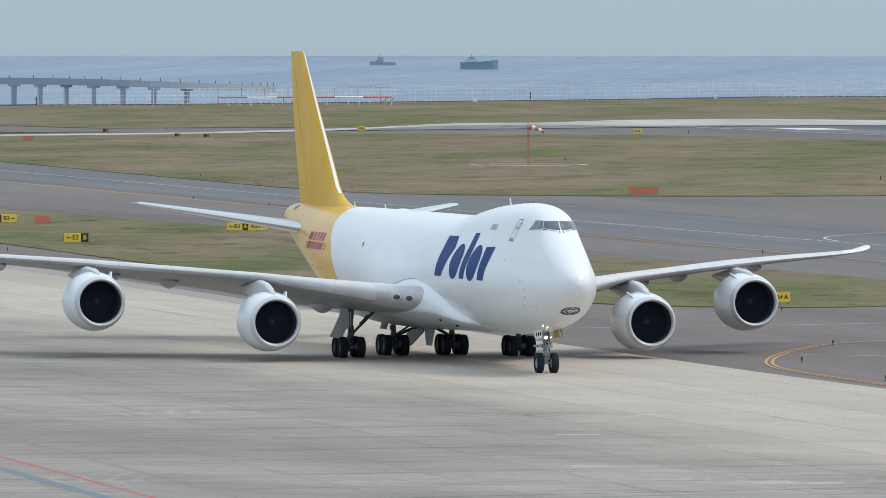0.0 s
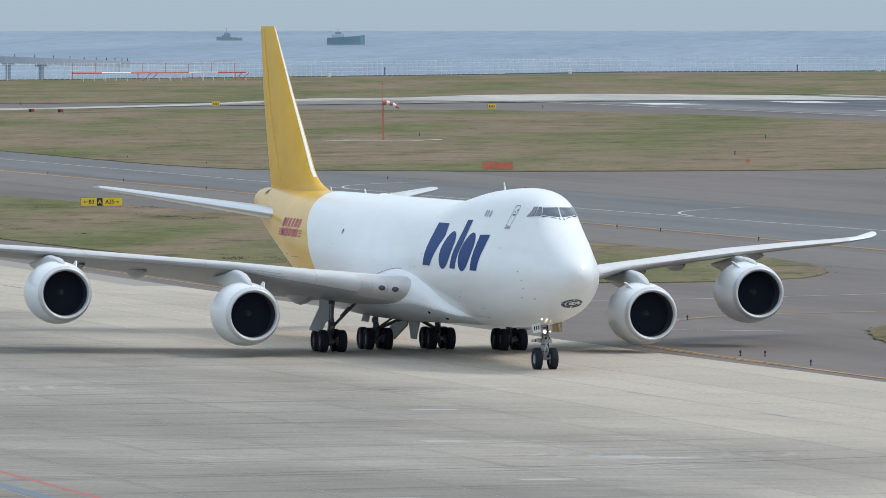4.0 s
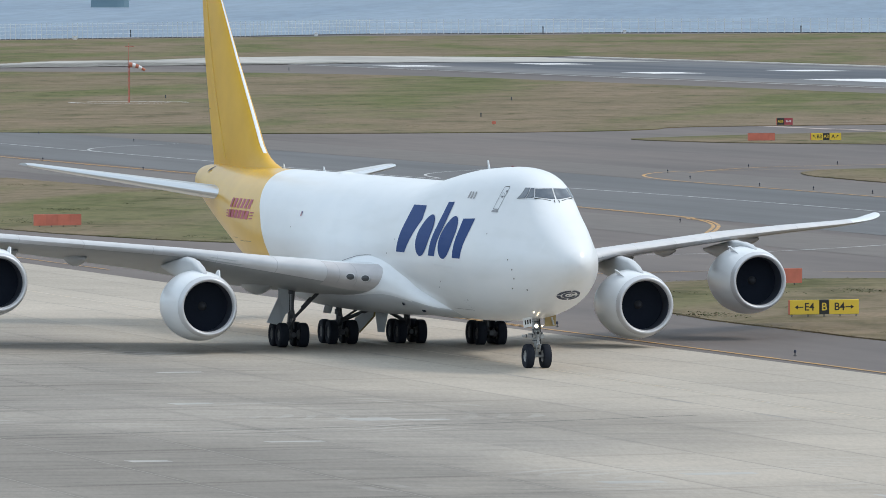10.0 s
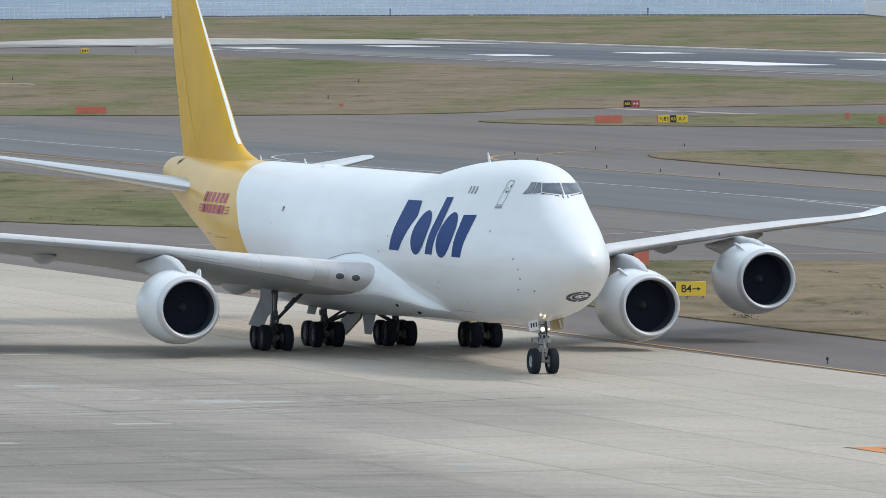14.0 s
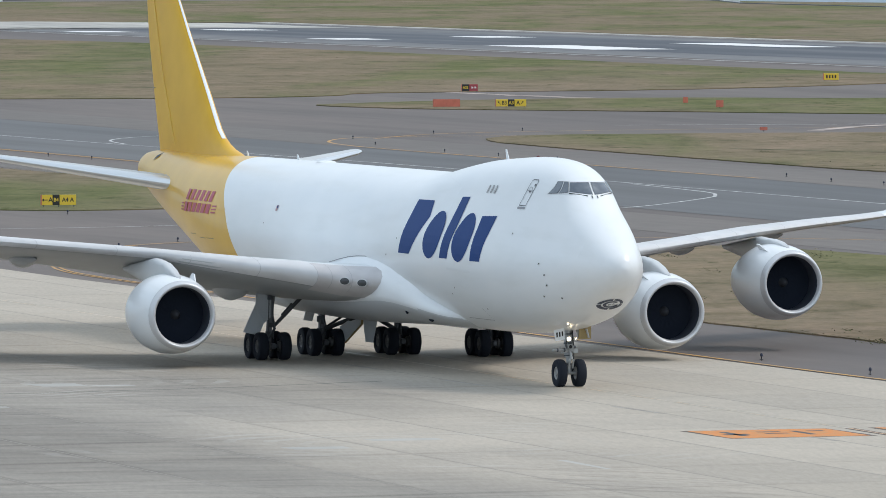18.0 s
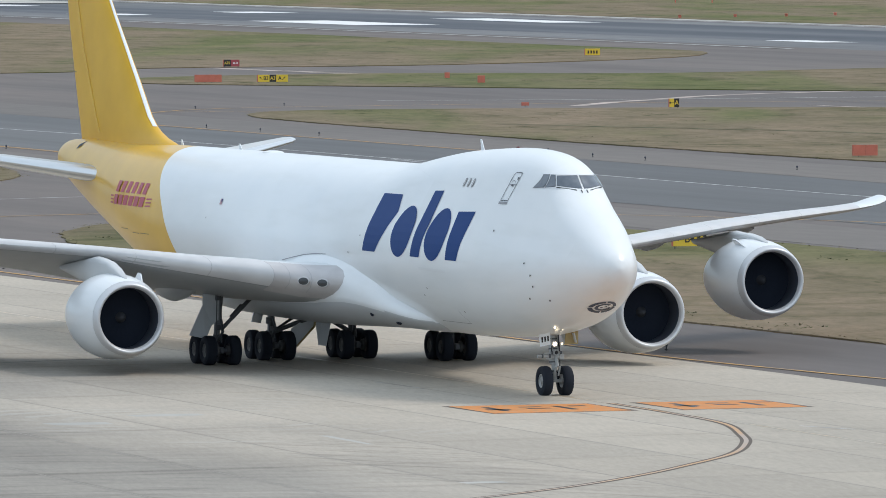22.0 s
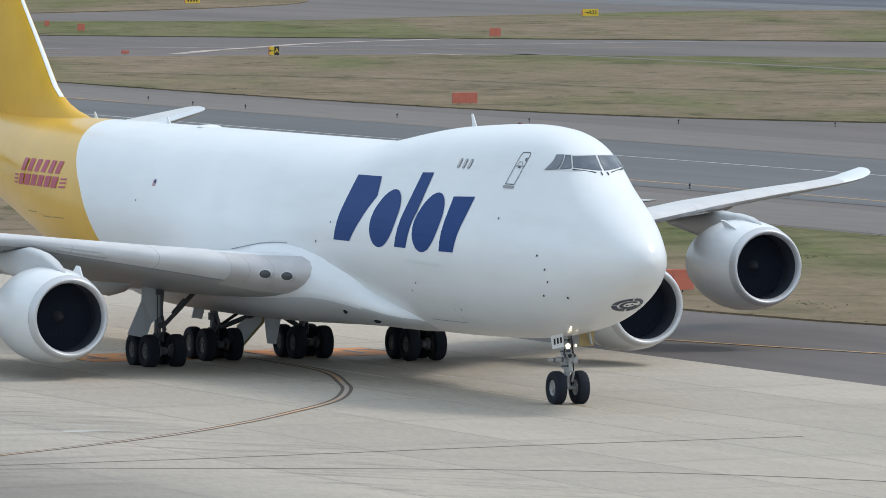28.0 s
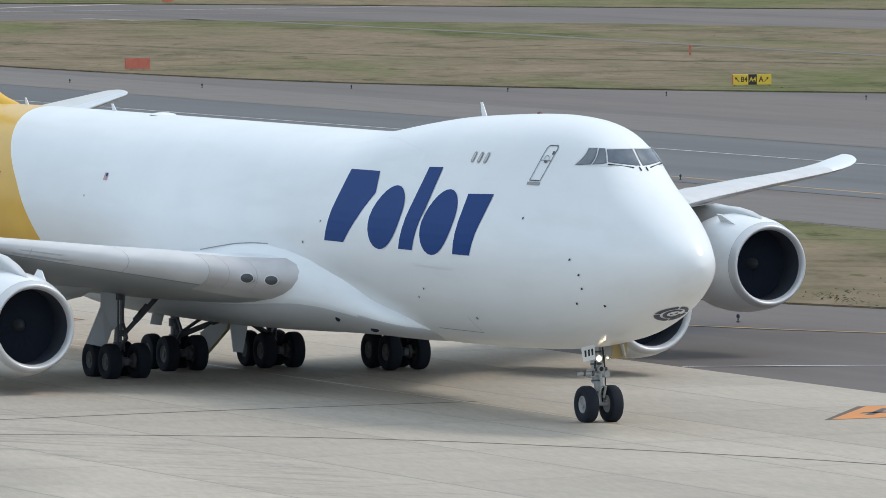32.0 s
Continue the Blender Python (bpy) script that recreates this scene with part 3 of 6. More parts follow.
def fairing(x):
    for p, q in zip(FAIR, FAIR[1:]):
        if p[0] >= x >= q[0]:
            t = (p[0] - x) / (p[0] - q[0])
            t = t * t * (3 - 2 * t) * 0.35 + t * 0.65
            return [u + (v - u) * t for u, v in zip(p, q)]


rings = []
for k in range(53):
    x = -8.6 - 31.4 * k / 52
    _, w, zc, zj, zb = fairing(x)
    e = 2.4
    ys = min(0.985, half_width(x, zj) / w)
    h = (zj - zc) / (1 - ys ** e) ** (1 / e)
    rg = []
    for i in range(64):
        a = 2 * pi * i / 64
        c, s = cos(a), sin(a)
        hh = min(h, 3.2) if s > 0 else zc - zb
        e = 2.4 if s > 0 else 1.75 + 0.45 * min(1.0, max(0.0, (-14 - x) / 6))
        rg.append((x, w * math.copysign(abs(c) ** (2 / e), c), zc + hh * math.copysign(abs(s) ** (2 / e), s)))
    rings.append(rg)
fb = loft(rings)
bmesh.ops.recalc_face_normals(fb, faces=fb.faces)
# faces that look down get the belly's shade as a grey colour
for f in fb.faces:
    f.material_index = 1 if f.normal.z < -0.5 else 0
part("belly_fairing", fb, [WHITE, BELLYG], plane, "white wing-to-body fairing under the fuselage, shade painted on its underside", True, sharp=1.0)


def airfoil(chord, thick, k=14, camber=0.015):
    up, dn = [], []
    for i in range(k + 1):
        t = (1 - cos(pi * i / k)) / 2
        y = 5 * thick * (0.2969 * math.sqrt(t) - 0.126 * t - 0.3516 * t * t + 0.2843 * t ** 3 - 0.1015 * t ** 4)
        cz = camber * 4 * t * (1 - t)
        up.append((-t * chord, (y + cz) * chord))
        dn.append((-t * chord, (-y + cz) * chord))
    return up + dn[-2:0:-1]


def lifting(sections, side):
    """sections: (y, leading edge x, chord, z, thickness, twist in degrees)."""
    rings = []
    for y, x, c, z, th, tw in sections:
        a = radians(tw)
        rings.append([(x + px * cos(a) + pz * sin(a), side * y, z + px * sin(a) + pz * cos(a)) for px, pz in airfoil(c, th)])
    return loft(rings)


WING = [(2.4, -14.6, 16.0, 3.96, 0.115, 4.0), (4.6, -16.95, 14.8, 4.06, 0.115, 4.8), (8, -20.36, 12.9, 4.55, 0.095, 6.2), (12, -24.26, 11.0, 5.11, 0.066, 6.5), (16.5, -28.36, 9.4, 5.41, 0.069, 5.7),
        (21, -32.56, 8.0, 5.71, 0.074, 4.8), (26, -37.16, 6.1, 5.96, 0.08, 4.2), (30.2, -41.05, 4.7, 6.13, 0.08, 3.6), (31.4, -42.15, 4.2, 6.19, 0.075, 2.6), (32.4, -43.1, 3.5, 6.26, 0.07, 1.5), (33.1, -43.8, 2.8, 6.33, 0.06, 0), (33.65, -44.45, 2.2, 6.42, 0.06, -2), (34.0, -45.0, 1.6, 6.51, 0.05, -3.5), (34.2, -45.6, 1.0, 6.6, 0.05, -4)]


def wing_section(y):
    """All six numbers of the wing's section at y."""
    for a, b in zip(WING, WING[1:]):
        if a[0] <= y <= b[0]:
            t = (y - a[0]) / (b[0] - a[0])
            return tuple(p + (q - p) * t for p, q in zip(a, b))
    return WING[-1]


def wing_z(y):
    return wing_section(y)[1:4]


STAB = [(0.6, -54.4, 9.2, 7.28, 0.095, 0), (1.8, -55.5, 8.6, 7.45, 0.095, 0), (10.7, -64.1, 3.0, 8.86, 0.085, 0), (11.05, -64.8, 2.2, 8.92, 0.07, 0)]
for side in (1, -1):
    wb = lifting(WING, side)
    bmesh.ops.recalc_face_normals(wb, faces=wb.faces)
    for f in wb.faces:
        # downward faces take the grey that carries the underside's shade
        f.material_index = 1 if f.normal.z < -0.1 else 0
    wing = part("wing", wb, [WHITE, UNDER], plane, "swept pale wing with a shade-darkened grey underside and raked tip", True, sharp=0.9)
    # slat seam and leading edge strip
    rr = []
    for y, x, c, z, th, tw in [wing_section(5.9)] + WING[2:9]:
        pts = airfoil(c, th * 1.04)
        sel = pts[5:0:-1] + pts[0:1] + pts[-1:-3:-1]
        a = radians(tw)
        rr.append([(x + 0.015 + px * cos(a) + pz * sin(a), side * y, z + px * sin(a) + pz * cos(a)) for px, pz in sel])
    part("slat", loft(rr, False, False), SLATG, wing, "pale leading-edge slat", True, sharp=1.2)
    rr = []
    for y, x, c, z, th, tw in WING[:2] + [wing_section(5.895)]:
        pts = airfoil(c, th * 1.03)
        sel = pts[3:0:-1] + pts[0:1] + pts[-1:-4:-1]
        a = radians(tw)
        rr.append([(x + 0.012 + px * cos(a) + pz * sin(a), side * y, z + px * sin(a) + pz * cos(a)) for px, pz in sel])
    part("root_leading_edge", loft(rr, False, False), ROOTG, wing, "bare grey leading edge panel at the wing root", True, sharp=1.2)
    for ys in (4.62, 5.35, 5.88, 8.0, 10.6, 13.4, 16.5, 19.4, 23.2, 26.6):      # seams across the leading edge
        rr = []
        for y in (ys, ys + 0.022):
            _, x, c, z, th, tw = wing_section(y)
            pts = airfoil(c, th * 1.045)
            sel = (pts[3:0:-1] if ys < 5.9 else pts[5:0:-1]) + pts[0:1] + pts[-1:-3:-1]
            a = radians(tw)
            rr.append([(x + 0.02 + px * cos(a) + pz * sin(a), side * y, z + px * sin(a) + pz * cos(a)) for px, pz in sel])
        part("leading_edge_seam", loft(rr, False, False), PANELG, wing, "thin grey panel seam", True, sharp=1.2)
    rr = []
    for y, x, c, z, th, tw in [wing_section(5.9)] + WING[2:9]:      # grey strip that paints the shadowed gap along the slat's lower edge
        pts = airfoil(c, th * 1.04)
        p, q = pts[-2], pts[-3]
        a = radians(tw)
        rr.append([(x + 0.015 + px * cos(a) + pz * sin(a), side * y, z + px * sin(a) + pz * cos(a) - 0.004) for px, pz in (p, (p[0] + (q[0] - p[0]) * 0.14, p[1] + (q[1] - p[1]) * 0.14))])
    part("slat_gap_shade", loft(rr, False, False), LINEG, wing, "grey strip painting the shaded gap along the slat's lower edge", True)
    for y, ln, rad in ((6.75, 6.2, 0.72), (15.4, 5.0, 0.5), (18.6, 4.4, 0.42), (25.0, 3.8, 0.36)):
        x, c, z = wing_z(y)
        prof = [(0, 0.02), (-0.12, 0.35), (-0.3, 0.75), (-0.5, 1.0), (-0.7, 0.85), (-0.88, 0.45), (-1, 0.03)]
        bm = revolve([(a * ln, r * rad) for a, r in prof], "x", 16, caps=True)
        for v in bm.verts:
            v.co.z *= 1.0
            v.co += Vector((x - c * 0.52, side * y, z - 0.3 - rad * 0.15 - 0.52 * c * sin(radians(wing_section(y)[5])) * 0.8))
        part("flap_track_fairing", bm, GREY, wing, "grey canoe-shaped flap track fairing", True, sharp=1.0)
    tail = part("horizontal_stabilizer", lifting(STAB, side), GREY, plane, "light grey tailplane", True, sharp=0.9)
    rr = []
    for y, x, c, z, th, tw in STAB:
        pts = airfoil(c, th * 1.04)
        sel = pts[3:0:-1] + pts[0:1] + pts[-1:-4:-1]
        rr.append([(x + 0.02 + px, side * y, z + pz) for px, pz in sel])
    part("leading_edge", loft(rr, False, False), METAL, tail, "polished metal leading edge", True, sharp=1.2)

# vertical fin with rudder
FINS = [(8.7, -48.3, 16.2, 0.075), (9.1, -50.0, 14.55, 0.075), (9.3, -51.2, 13.4, 0.08), (9.55, -52.2, 12.5, 0.085), (9.85, -53.0, 11.8, 0.09), (10.3, -53.8, 11.2, 0.095), (12, -55.7, 9.95, 0.095), (15, -59.2, 7.5, 0.09), (18.9, -63.5, 4.0, 0.085), (19.2, -63.9, 3.6, 0.06)]


def fin_rings(sections):
    rg = []
    for z, x, c, th in sections:
        rg.append([(x + px, pz, z) for px, pz in airfoil(c, th, 14, 0.0)])
    return rg


fin = part("vertical_fin", loft(fin_rings(FINS)), YELLOW, plane, "tall yellow vertical fin", True, sharp=0.9)
rr = []
for z, x, c, th in FINS[4:]:
    hw = c * th * 0.1
    sel = [(-0.045, hw), (-0.012, hw * 0.6), (0.0, 0.0), (-0.012, -hw * 0.6), (-0.045, -hw)]
    rr.append([(x + 0.02 + px, pz, z) for px, pz in sel])
part("leading_edge", loft(rr, False, False), WHITE, fin, "bright white leading edge strip", True, sharp=1.2)
bm = bmesh.new()
for side in (1, -1):
    for z0, z1 in ((9.4, 13.4), (13.5, 19.0)):
        pr = []
        for z in (z0, z1):
            for a, b in zip(FINS, FINS[1:]):
                if a[0] <= z <= b[0]:
                    t = (z - a[0]) / (b[0] - a[0])
                    x, c, th = [a[i] + (b[i] - a[i]) * t for i in (1, 2, 3)]
                    hx = x - 0.68 * c
                    pr.append((hx, side * (c * th * 0.36 + 0.012), z))
        tube(pr[0], pr[1], 0.022, seg=5, bm=bm)
# the rudder seam is pale to paint the highlight along the hinge
part("rudder_seam", bm, material("yellow_seam_highlight", (0.78, 0.56, 0.14), 0.5), fin)

FRAMEG = material("windscreen_frame_grey", (0.68, 0.7, 0.72), 0.4)
part("rudder_split", box((-65.66, -0.07, 12.2), (-64.5, 0.07, 12.24), None, 0.01), DLINE, fin, "dark gap between the rudder halves")

# nose: windscreen panes lie on the skin
def skin_x(y, z):
    """The x at which the front of the skin has half width y at height z."""
    lo, hi = -2.0, 7.2
    for _ in range(40):
        mid = (lo + hi) / 2
        if half_width(mid, z) > abs(y):
            lo = mid
        else:
            hi = mid
    return lo


def pane(corners, front, side, k=5, lift=0.02):
    """A curved pane on the skin from four corners: (y, z) on the front, (x, z) on the flank."""
    bm = bmesh.new()
    grid = []
    for i in range(k + 1):
        row = []
        for j in range(k + 1):
            u, v = i / k, j / k
            p = [corners[0][a] * (1 - u) * (1 - v) + corners[1][a] * u * (1 - v) + corners[2][a] * u * v + corners[3][a] * (1 - u) * v for a in (0, 1)]
            if front:
                row.append(bm.verts.new((skin_x(p[0], p[1]) + lift, side * p[0], p[1] + lift * 0.5)))
            else:
                row.append(bm.verts.new((p[0], side * (half_width(p[0], p[1]) + lift), p[1])))
        grid.append(row)
    for a, b in zip(grid, grid[1:]):
        for i in range(k):
            bm.faces.new((a[i], a[i + 1], b[i + 1], b[i]))
    return bm


for side in (1, -1):
    for name, lab, c in (("windscreen_pane", "dark cockpit windscreen pane", [(0.05, 8.57), (0.93, 8.7), (0.79, 9.08), (0.05, 9.1)]),
                         ("cockpit_side_window", "dark cockpit side window", [(1.0, 8.67), (1.25, 8.61), (0.94, 9.11), (0.84, 9.11)]),
                         ("cockpit_side_window", "dark cockpit side window", [(1.29, 8.61), (1.46, 8.57), (1.11, 9.11), (0.98, 9.12)])):
        g = part(name, pane(c, True, side, 5, 0.024), GLASS, plane, lab, True)
        e = 0.012
        part("gasket", pane([(c[0][0] - e, c[0][1] - e), (c[1][0] + e, c[1][1] - e), (c[2][0] + e, c[2][1] + e), (c[3][0] - e, c[3][1] + e)], True, side, 5, 0.016), DLINE, g, "dark gasket", True)
    part("window_frame", pane([(0.0, 8.54), (1.49, 8.55), (1.125, 9.14), (0.0, 9.14)], True, side, 12, 0.006), FRAMEG, plane, "pale grey windscreen frame", True)


def skin_strip(path, width, side, mat, name, parent=plane, label="", lift=0.015):
    """A line of paint or a seam along a path of (x, z) on the flank."""
    bm = bmesh.new()
    fine = []
    for p, q in zip(path, path[1:]):
        fine += [(p[0] + (q[0] - p[0]) * i / 6, p[1] + (q[1] - p[1]) * i / 6) for i in range(6)]
    fine.append(path[-1])
    vs = []
    for i, p in enumerate(fine):
        a, b = fine[max(0, i - 1)], fine[min(len(fine) - 1, i + 1)]
        d = hypot(b[0] - a[0], b[1] - a[1]) or 1
        nx, nz = -(b[1] - a[1]) / d * width / 2, (b[0] - a[0]) / d * width / 2
        vs.append([bm.verts.new((p[0] + k * nx, side * (half_width(p[0] + k * nx, p[1] + k * nz) + lift), p[1] + k * nz)) for k in (-1, 1)])
    for a, b in zip(vs, vs[1:]):
        bm.faces.new((a[0], b[0], b[1], a[1]))
    return part(name, bm, mat, parent, label)


def skin_shape(outline, side, mat, name, parent=plane, label="", lift=0.02, cut=0.35):
    """A painted shape on the flank from an outline of (x, z), cut into bands so that it follows the skin."""
    bm = bmesh.new()
    bm.faces.new([bm.verts.new((x, 0, z)) for x, z in outline])
    zs = [z for _, z in outline]
    z = min(zs) + cut
    while z < max(zs):
        bmesh.ops.bisect_plane(bm, geom=bm.verts[:] + bm.edges[:] + bm.faces[:], plane_co=(0, 0, z), plane_no=(0, 0, 1))
        z += cut
    bmesh.ops.triangulate(bm, faces=bm.faces[:])
    for v in bm.verts:
        v.co.y = side * (half_width(v.co.x, v.co.z) + lift)
    return part(name, bm, mat, parent, label)


def slanted_oval(cx, cz, rx, rz, slant, k=28):
    return [(cx + rx * cos(2 * pi * i / k) + slant * rz * sin(2 * pi * i / k), cz + rz * sin(2 * pi * i / k)) for i in range(k)]


BROWNP = material("small_print_paint", (0.3, 0.22, 0.1), 0.5)
# the airline's blue flank emblem, as plain slanted shapes
for shp in ([(-14.46, 5.45), (-12.9, 5.45), (-12.1, 6.3), (-11.4, 7.2), (-11.8, 7.91), (-14.1, 7.9)],
            slanted_oval(-9.95, 6.42, 1.2, 1.08, 0.06),
            [(-8.51, 5.42), (-7.46, 5.42), (-7.15, 6.8), (-7.04, 8.21), (-8.08, 8.18), (-8.3, 6.8)],
            slanted_oval(-5.95, 6.42, 1.12, 1.1, 0.08),
            [(-4.5, 5.42), (-3.35, 5.42), (-2.8, 7.47), (-4.5, 7.42)]):
    skin_shape(shp, -1, BLUE, "flank_emblem", label="solid blue slanted emblem shape", lift=0.012)
for k in range(6):      # slanted red bars in two rows
    x = -50.8 + k * 0.93
    for z0, z1, w in ((6.3, 6.76, 0.72), (6.88, 7.4, 0.6)):
        sl = 0.25 * (z0 - 6.3)
        skin_shape([(x + sl, z0), (x + sl + w, z0), (x + sl + w + 0.12, z1), (x + sl + 0.12, z1)], -1, RED, "tail_emblem", label="solid red slanted emblem bar", lift=0.012)
for z in (6.36, 6.52, 6.68):
    skin_strip([(-51.55, z), (-50.95, z)], 0.07, -1, RED, "emblem_stripe", label="short thin red stripe")
    skin_strip([(-45.05, z), (-44.25, z + 0.02)], 0.07, -1, RED, "emblem_stripe", label="short thin red stripe")
for x, w, z in ((-47.3, 1.4, 5.08), (-45.7, 1.5, 5.1), (-49.7, 1.5, 5.21)):
    skin_strip([(x, z), (x + w, z)], 0.035, -1, BROWNP, "small_print_bar", label="small bar of unreadable print", lift=0.006)

# skin seams round and along the fuselage
for side in (-1, 1):
    skin_strip([(-25.2, 4.64), (-23.5, 4.84), (-22, 5.0), (-20.6, 5.09), (-19.2, 5.12)], 0.035, side, LINEG, "fairing_seam", lift=0.01)
    for ya, za, yb, zb in ((0.3, 8.53, 0.98, 8.63), (0.12, 8.44, 0.12, 8.54)):
        xa, xb = skin_x(ya, za) + 0.06, skin_x(yb, zb) + 0.06
        part("wiper", tube((xa, side * ya, za), (xb, side * yb, zb), 0.022, seg=5), BLACKP, plane, "dark windscreen wiper")
# dark outlet slit and fairings at the tail cone
skin_strip([(-61.98, 8.66), (-61.62, 8.86)], 0.24, -1, BLACKP, "outlet_slit", label="dark outlet slit", lift=0.035)


# ---- engines ----
BLADE = [None]
# spinner colour is darkened for the shade inside the intake
SPIN = material("shade_dark_spinner", (0.055, 0.058, 0.066), 0.9, spec=0.05)


def engine(x, y, z, side):
    """A turbofan: x, y, z is the middle of the intake lip."""
    wx, wc, wz = wing_z(abs(y))
    m = pose(x, y, z)
    out = [(-0.14, 1.53), (-0.4, 1.62), (-0.9, 1.73), (-1.7, 1.83), (-2.5, 1.86), (-3.3, 1.8), (-4.1, 1.64), (-4.7, 1.47), (-5.2, 1.32), (-5.2, 1.26), (-3.8, 1.2)]
    nac = part("engine", revolve(out, "x", 48), WHITE, plane, "white turbofan nacelle with a grey intake lip", True, m, 0.5)
    lip = [(-0.24, 1.308), (-0.15, 1.325), (-0.03, 1.385), (0.0, 1.43), (-0.02, 1.475), (-0.06, 1.505), (-0.145, 1.54), (-0.34, 1.6)]
    part("intake_lip", revolve(lip, "x", 48), LIPM, nac, "dull grey metal intake lip", True, sharp=1.2)
    part("intake_duct", revolve([(-0.23, 1.31), (-0.4, 1.29), (-0.75, 1.285), (-1.0, 1.3), (-1.7, 1.36)], "x", 48), DUCT, nac, "intake liner with the duct's shade in its colour", True)
    for i in range(18):
        a = 2 * pi * i / 18
        if BLADE[0] is None:
            bm = bmesh.new()
            rr = []
            for r, w, tw in ((0.26, 0.3, 0.7), (0.8, 0.62, 1.0), (1.33, 0.95, 1.25)):
                rr.append([(-1.45 + k * 0.03 * cos(tw), k * w * 0.5 * sin(tw), r) for k in (-1, 1)])
            for p, q in zip(rr, rr[1:]):
                bm.faces.new([bm.verts.new(v) for v in (p[0], p[1], q[1], q[0])])
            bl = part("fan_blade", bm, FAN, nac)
            BLADE[0] = bl.data
        else:
            bl = new("fan_blade", BLADE[0])
            bl.parent = nac
        bl.matrix_basis = Matrix.Rotation(a, 4, "X")
    # dark disc behind the blades paints the intake's depth as shade
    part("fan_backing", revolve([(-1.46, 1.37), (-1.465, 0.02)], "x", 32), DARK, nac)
    part("spinner", revolve([(-1.12, 0.02), (-1.14, 0.06), (-1.22, 0.13), (-1.4, 0.22), (-1.6, 0.26)], "x", 24, caps=True), SPIN, nac, "spinner darkened for the intake's shade", True)
    part("core_nozzle", revolve([(-3.8, 1.22), (-5.0, 0.9), (-6.2, 0.62), (-6.2, 0.55), (-5.4, 0.5)], "x", 32), STEEL, nac, "bare metal core nozzle", True)
    part("exhaust_plug", revolve([(-5.4, 0.42), (-6.4, 0.3), (-7.1, 0.03)], "x", 20, caps=True), DSTEEL, nac, "", True)
    # pylon from the nacelle's crown back to the wing
    dx, dz = wx - x, wz - z
    rise = dz - 2.05
    top = [(-0.7, 1.7, 0.05), (-1.1, 1.82, 0.15), (-1.8, 1.88 + 0.3 * rise, 0.22), (-2.8, 1.85 + 0.75 * rise, 0.26), (-3.8, 1.8 + 1.0 * rise, 0.28), (dx + 0.3, dz - 0.2, 0.3), (dx - 2.4, dz - 0.5, 0.28), (dx - 5.0, dz - 0.8, 0.16)]
    low = [(-0.7, 1.62), (-1.1, 1.68), (-1.8, 1.74), (-2.7, 1.7), (-3.9, 1.45), (-4.9, 1.15), (dx - 1.6, dz - 1.35), (dx - 4.6, dz - 1.0)]
    rings = []
    for (tx, tz, w), (lx, lz) in zip(top, low):
        rg = []
        for q in range(16):
            b = 2 * pi * q / 16
            u = (1 + math.copysign(abs(sin(b)) ** 0.6, sin(b))) / 2
            rg.append((lx + (tx - lx) * u, w * math.copysign(abs(cos(b)) ** 0.6, cos(b)), lz + (tz - lz) * u))
        rings.append(rg)
    part("pylon", loft(rings), GREY, nac, "pale grey engine pylon", True, sharp=1.3)
    # strake on the inboard shoulder of the nacelle
    a = radians(60)
    s = -side
    d = Vector((0, s * cos(a), sin(a)))
    p = [Vector((-1.0, 0, 0)) + d * 1.72, Vector((-2.2, 0, 0)) + d * 1.83, Vector((-2.2, 0, 0)) + d * 2.14, Vector((-1.85, 0, 0)) + d * 2.12]
    part("strake", slab(p, (0, -sin(a) * 0.06, s * cos(a) * 0.06)), WHITE, nac, "small white nacelle strake")
    for k in range(3):
        bm = bmesh.new()
        for i in range(48):
            t0, t1 = 2 * pi * i / 48, 2 * pi * (i + 1) / 48
            r = (1.848, 1.767, 1.603)[k]
            xx = (-2.1, -3.5, -0.345)[k]
            bm.faces.new([bm.verts.new((xx + e, r * cos(t) + 0.0, r * sin(t))) for e, t in ((0.012, t0), (0.012, t1), (-0.012, t1), (-0.012, t0))])
        part("cowl_seam", bm, SEAM if k < 2 else LINEG, nac)
    return nac


for side in (1, -1):
    engine(-19.35, side * 11.98, 2.41, side)
    engine(-28.0, side * 21.2, 3.39, side)


# ---- landing gear ----
def wheel(name, r, w, parent, m, hub_mat=HUB):
    h = w / 2
    tyre = [(-h * 0.72, r * 0.46), (-h * 0.93, r * 0.54), (-h, r * 0.78), (-h * 0.86, r * 0.93), (-h * 0.55, r * 0.99), (0, r), (h * 0.55, r * 0.99), (h * 0.86, r * 0.93), (h, r * 0.78), (h * 0.93, r * 0.54), (h * 0.72, r * 0.46)]
    hub = [(-h * 0.72, 0.02), (-h * 0.8, r * 0.16), (-h * 0.62, r * 0.2), (-h * 0.55, r * 0.34), (-h * 0.76, r * 0.43), (-h * 0.74, r * 0.47), (h * 0.74, r * 0.47), (h * 0.76, r * 0.43), (h * 0.55, r * 0.34), (h * 0.62, r * 0.2), (h * 0.8, r * 0.16), (h * 0.72, 0.02)]
    ty = revolve(tyre, "y", 28)
    k = len(ty.faces)
    revolve(hub, "y", 14, ty)
    for i in range(8):
        a = 2 * pi * i / 8
        for s in (-1, 1):
            tube((r * 0.27 * cos(a), s * h * 0.5, r * 0.27 * sin(a)), (r * 0.27 * cos(a), s * h * 0.62, r * 0.27 * sin(a)), r * 0.055, seg=5, bm=ty)
    ty.faces.ensure_lookup_table()
    for i, f in enumerate(ty.faces):
        f.material_index = 0 if i < k else 1
    ob = part(name, ty, [RUBBER, hub_mat], parent, "black tyre on a grey hub", True, m, 0.7)
    return ob


WHEELS = []      # (object, place in its parent's space, radius)
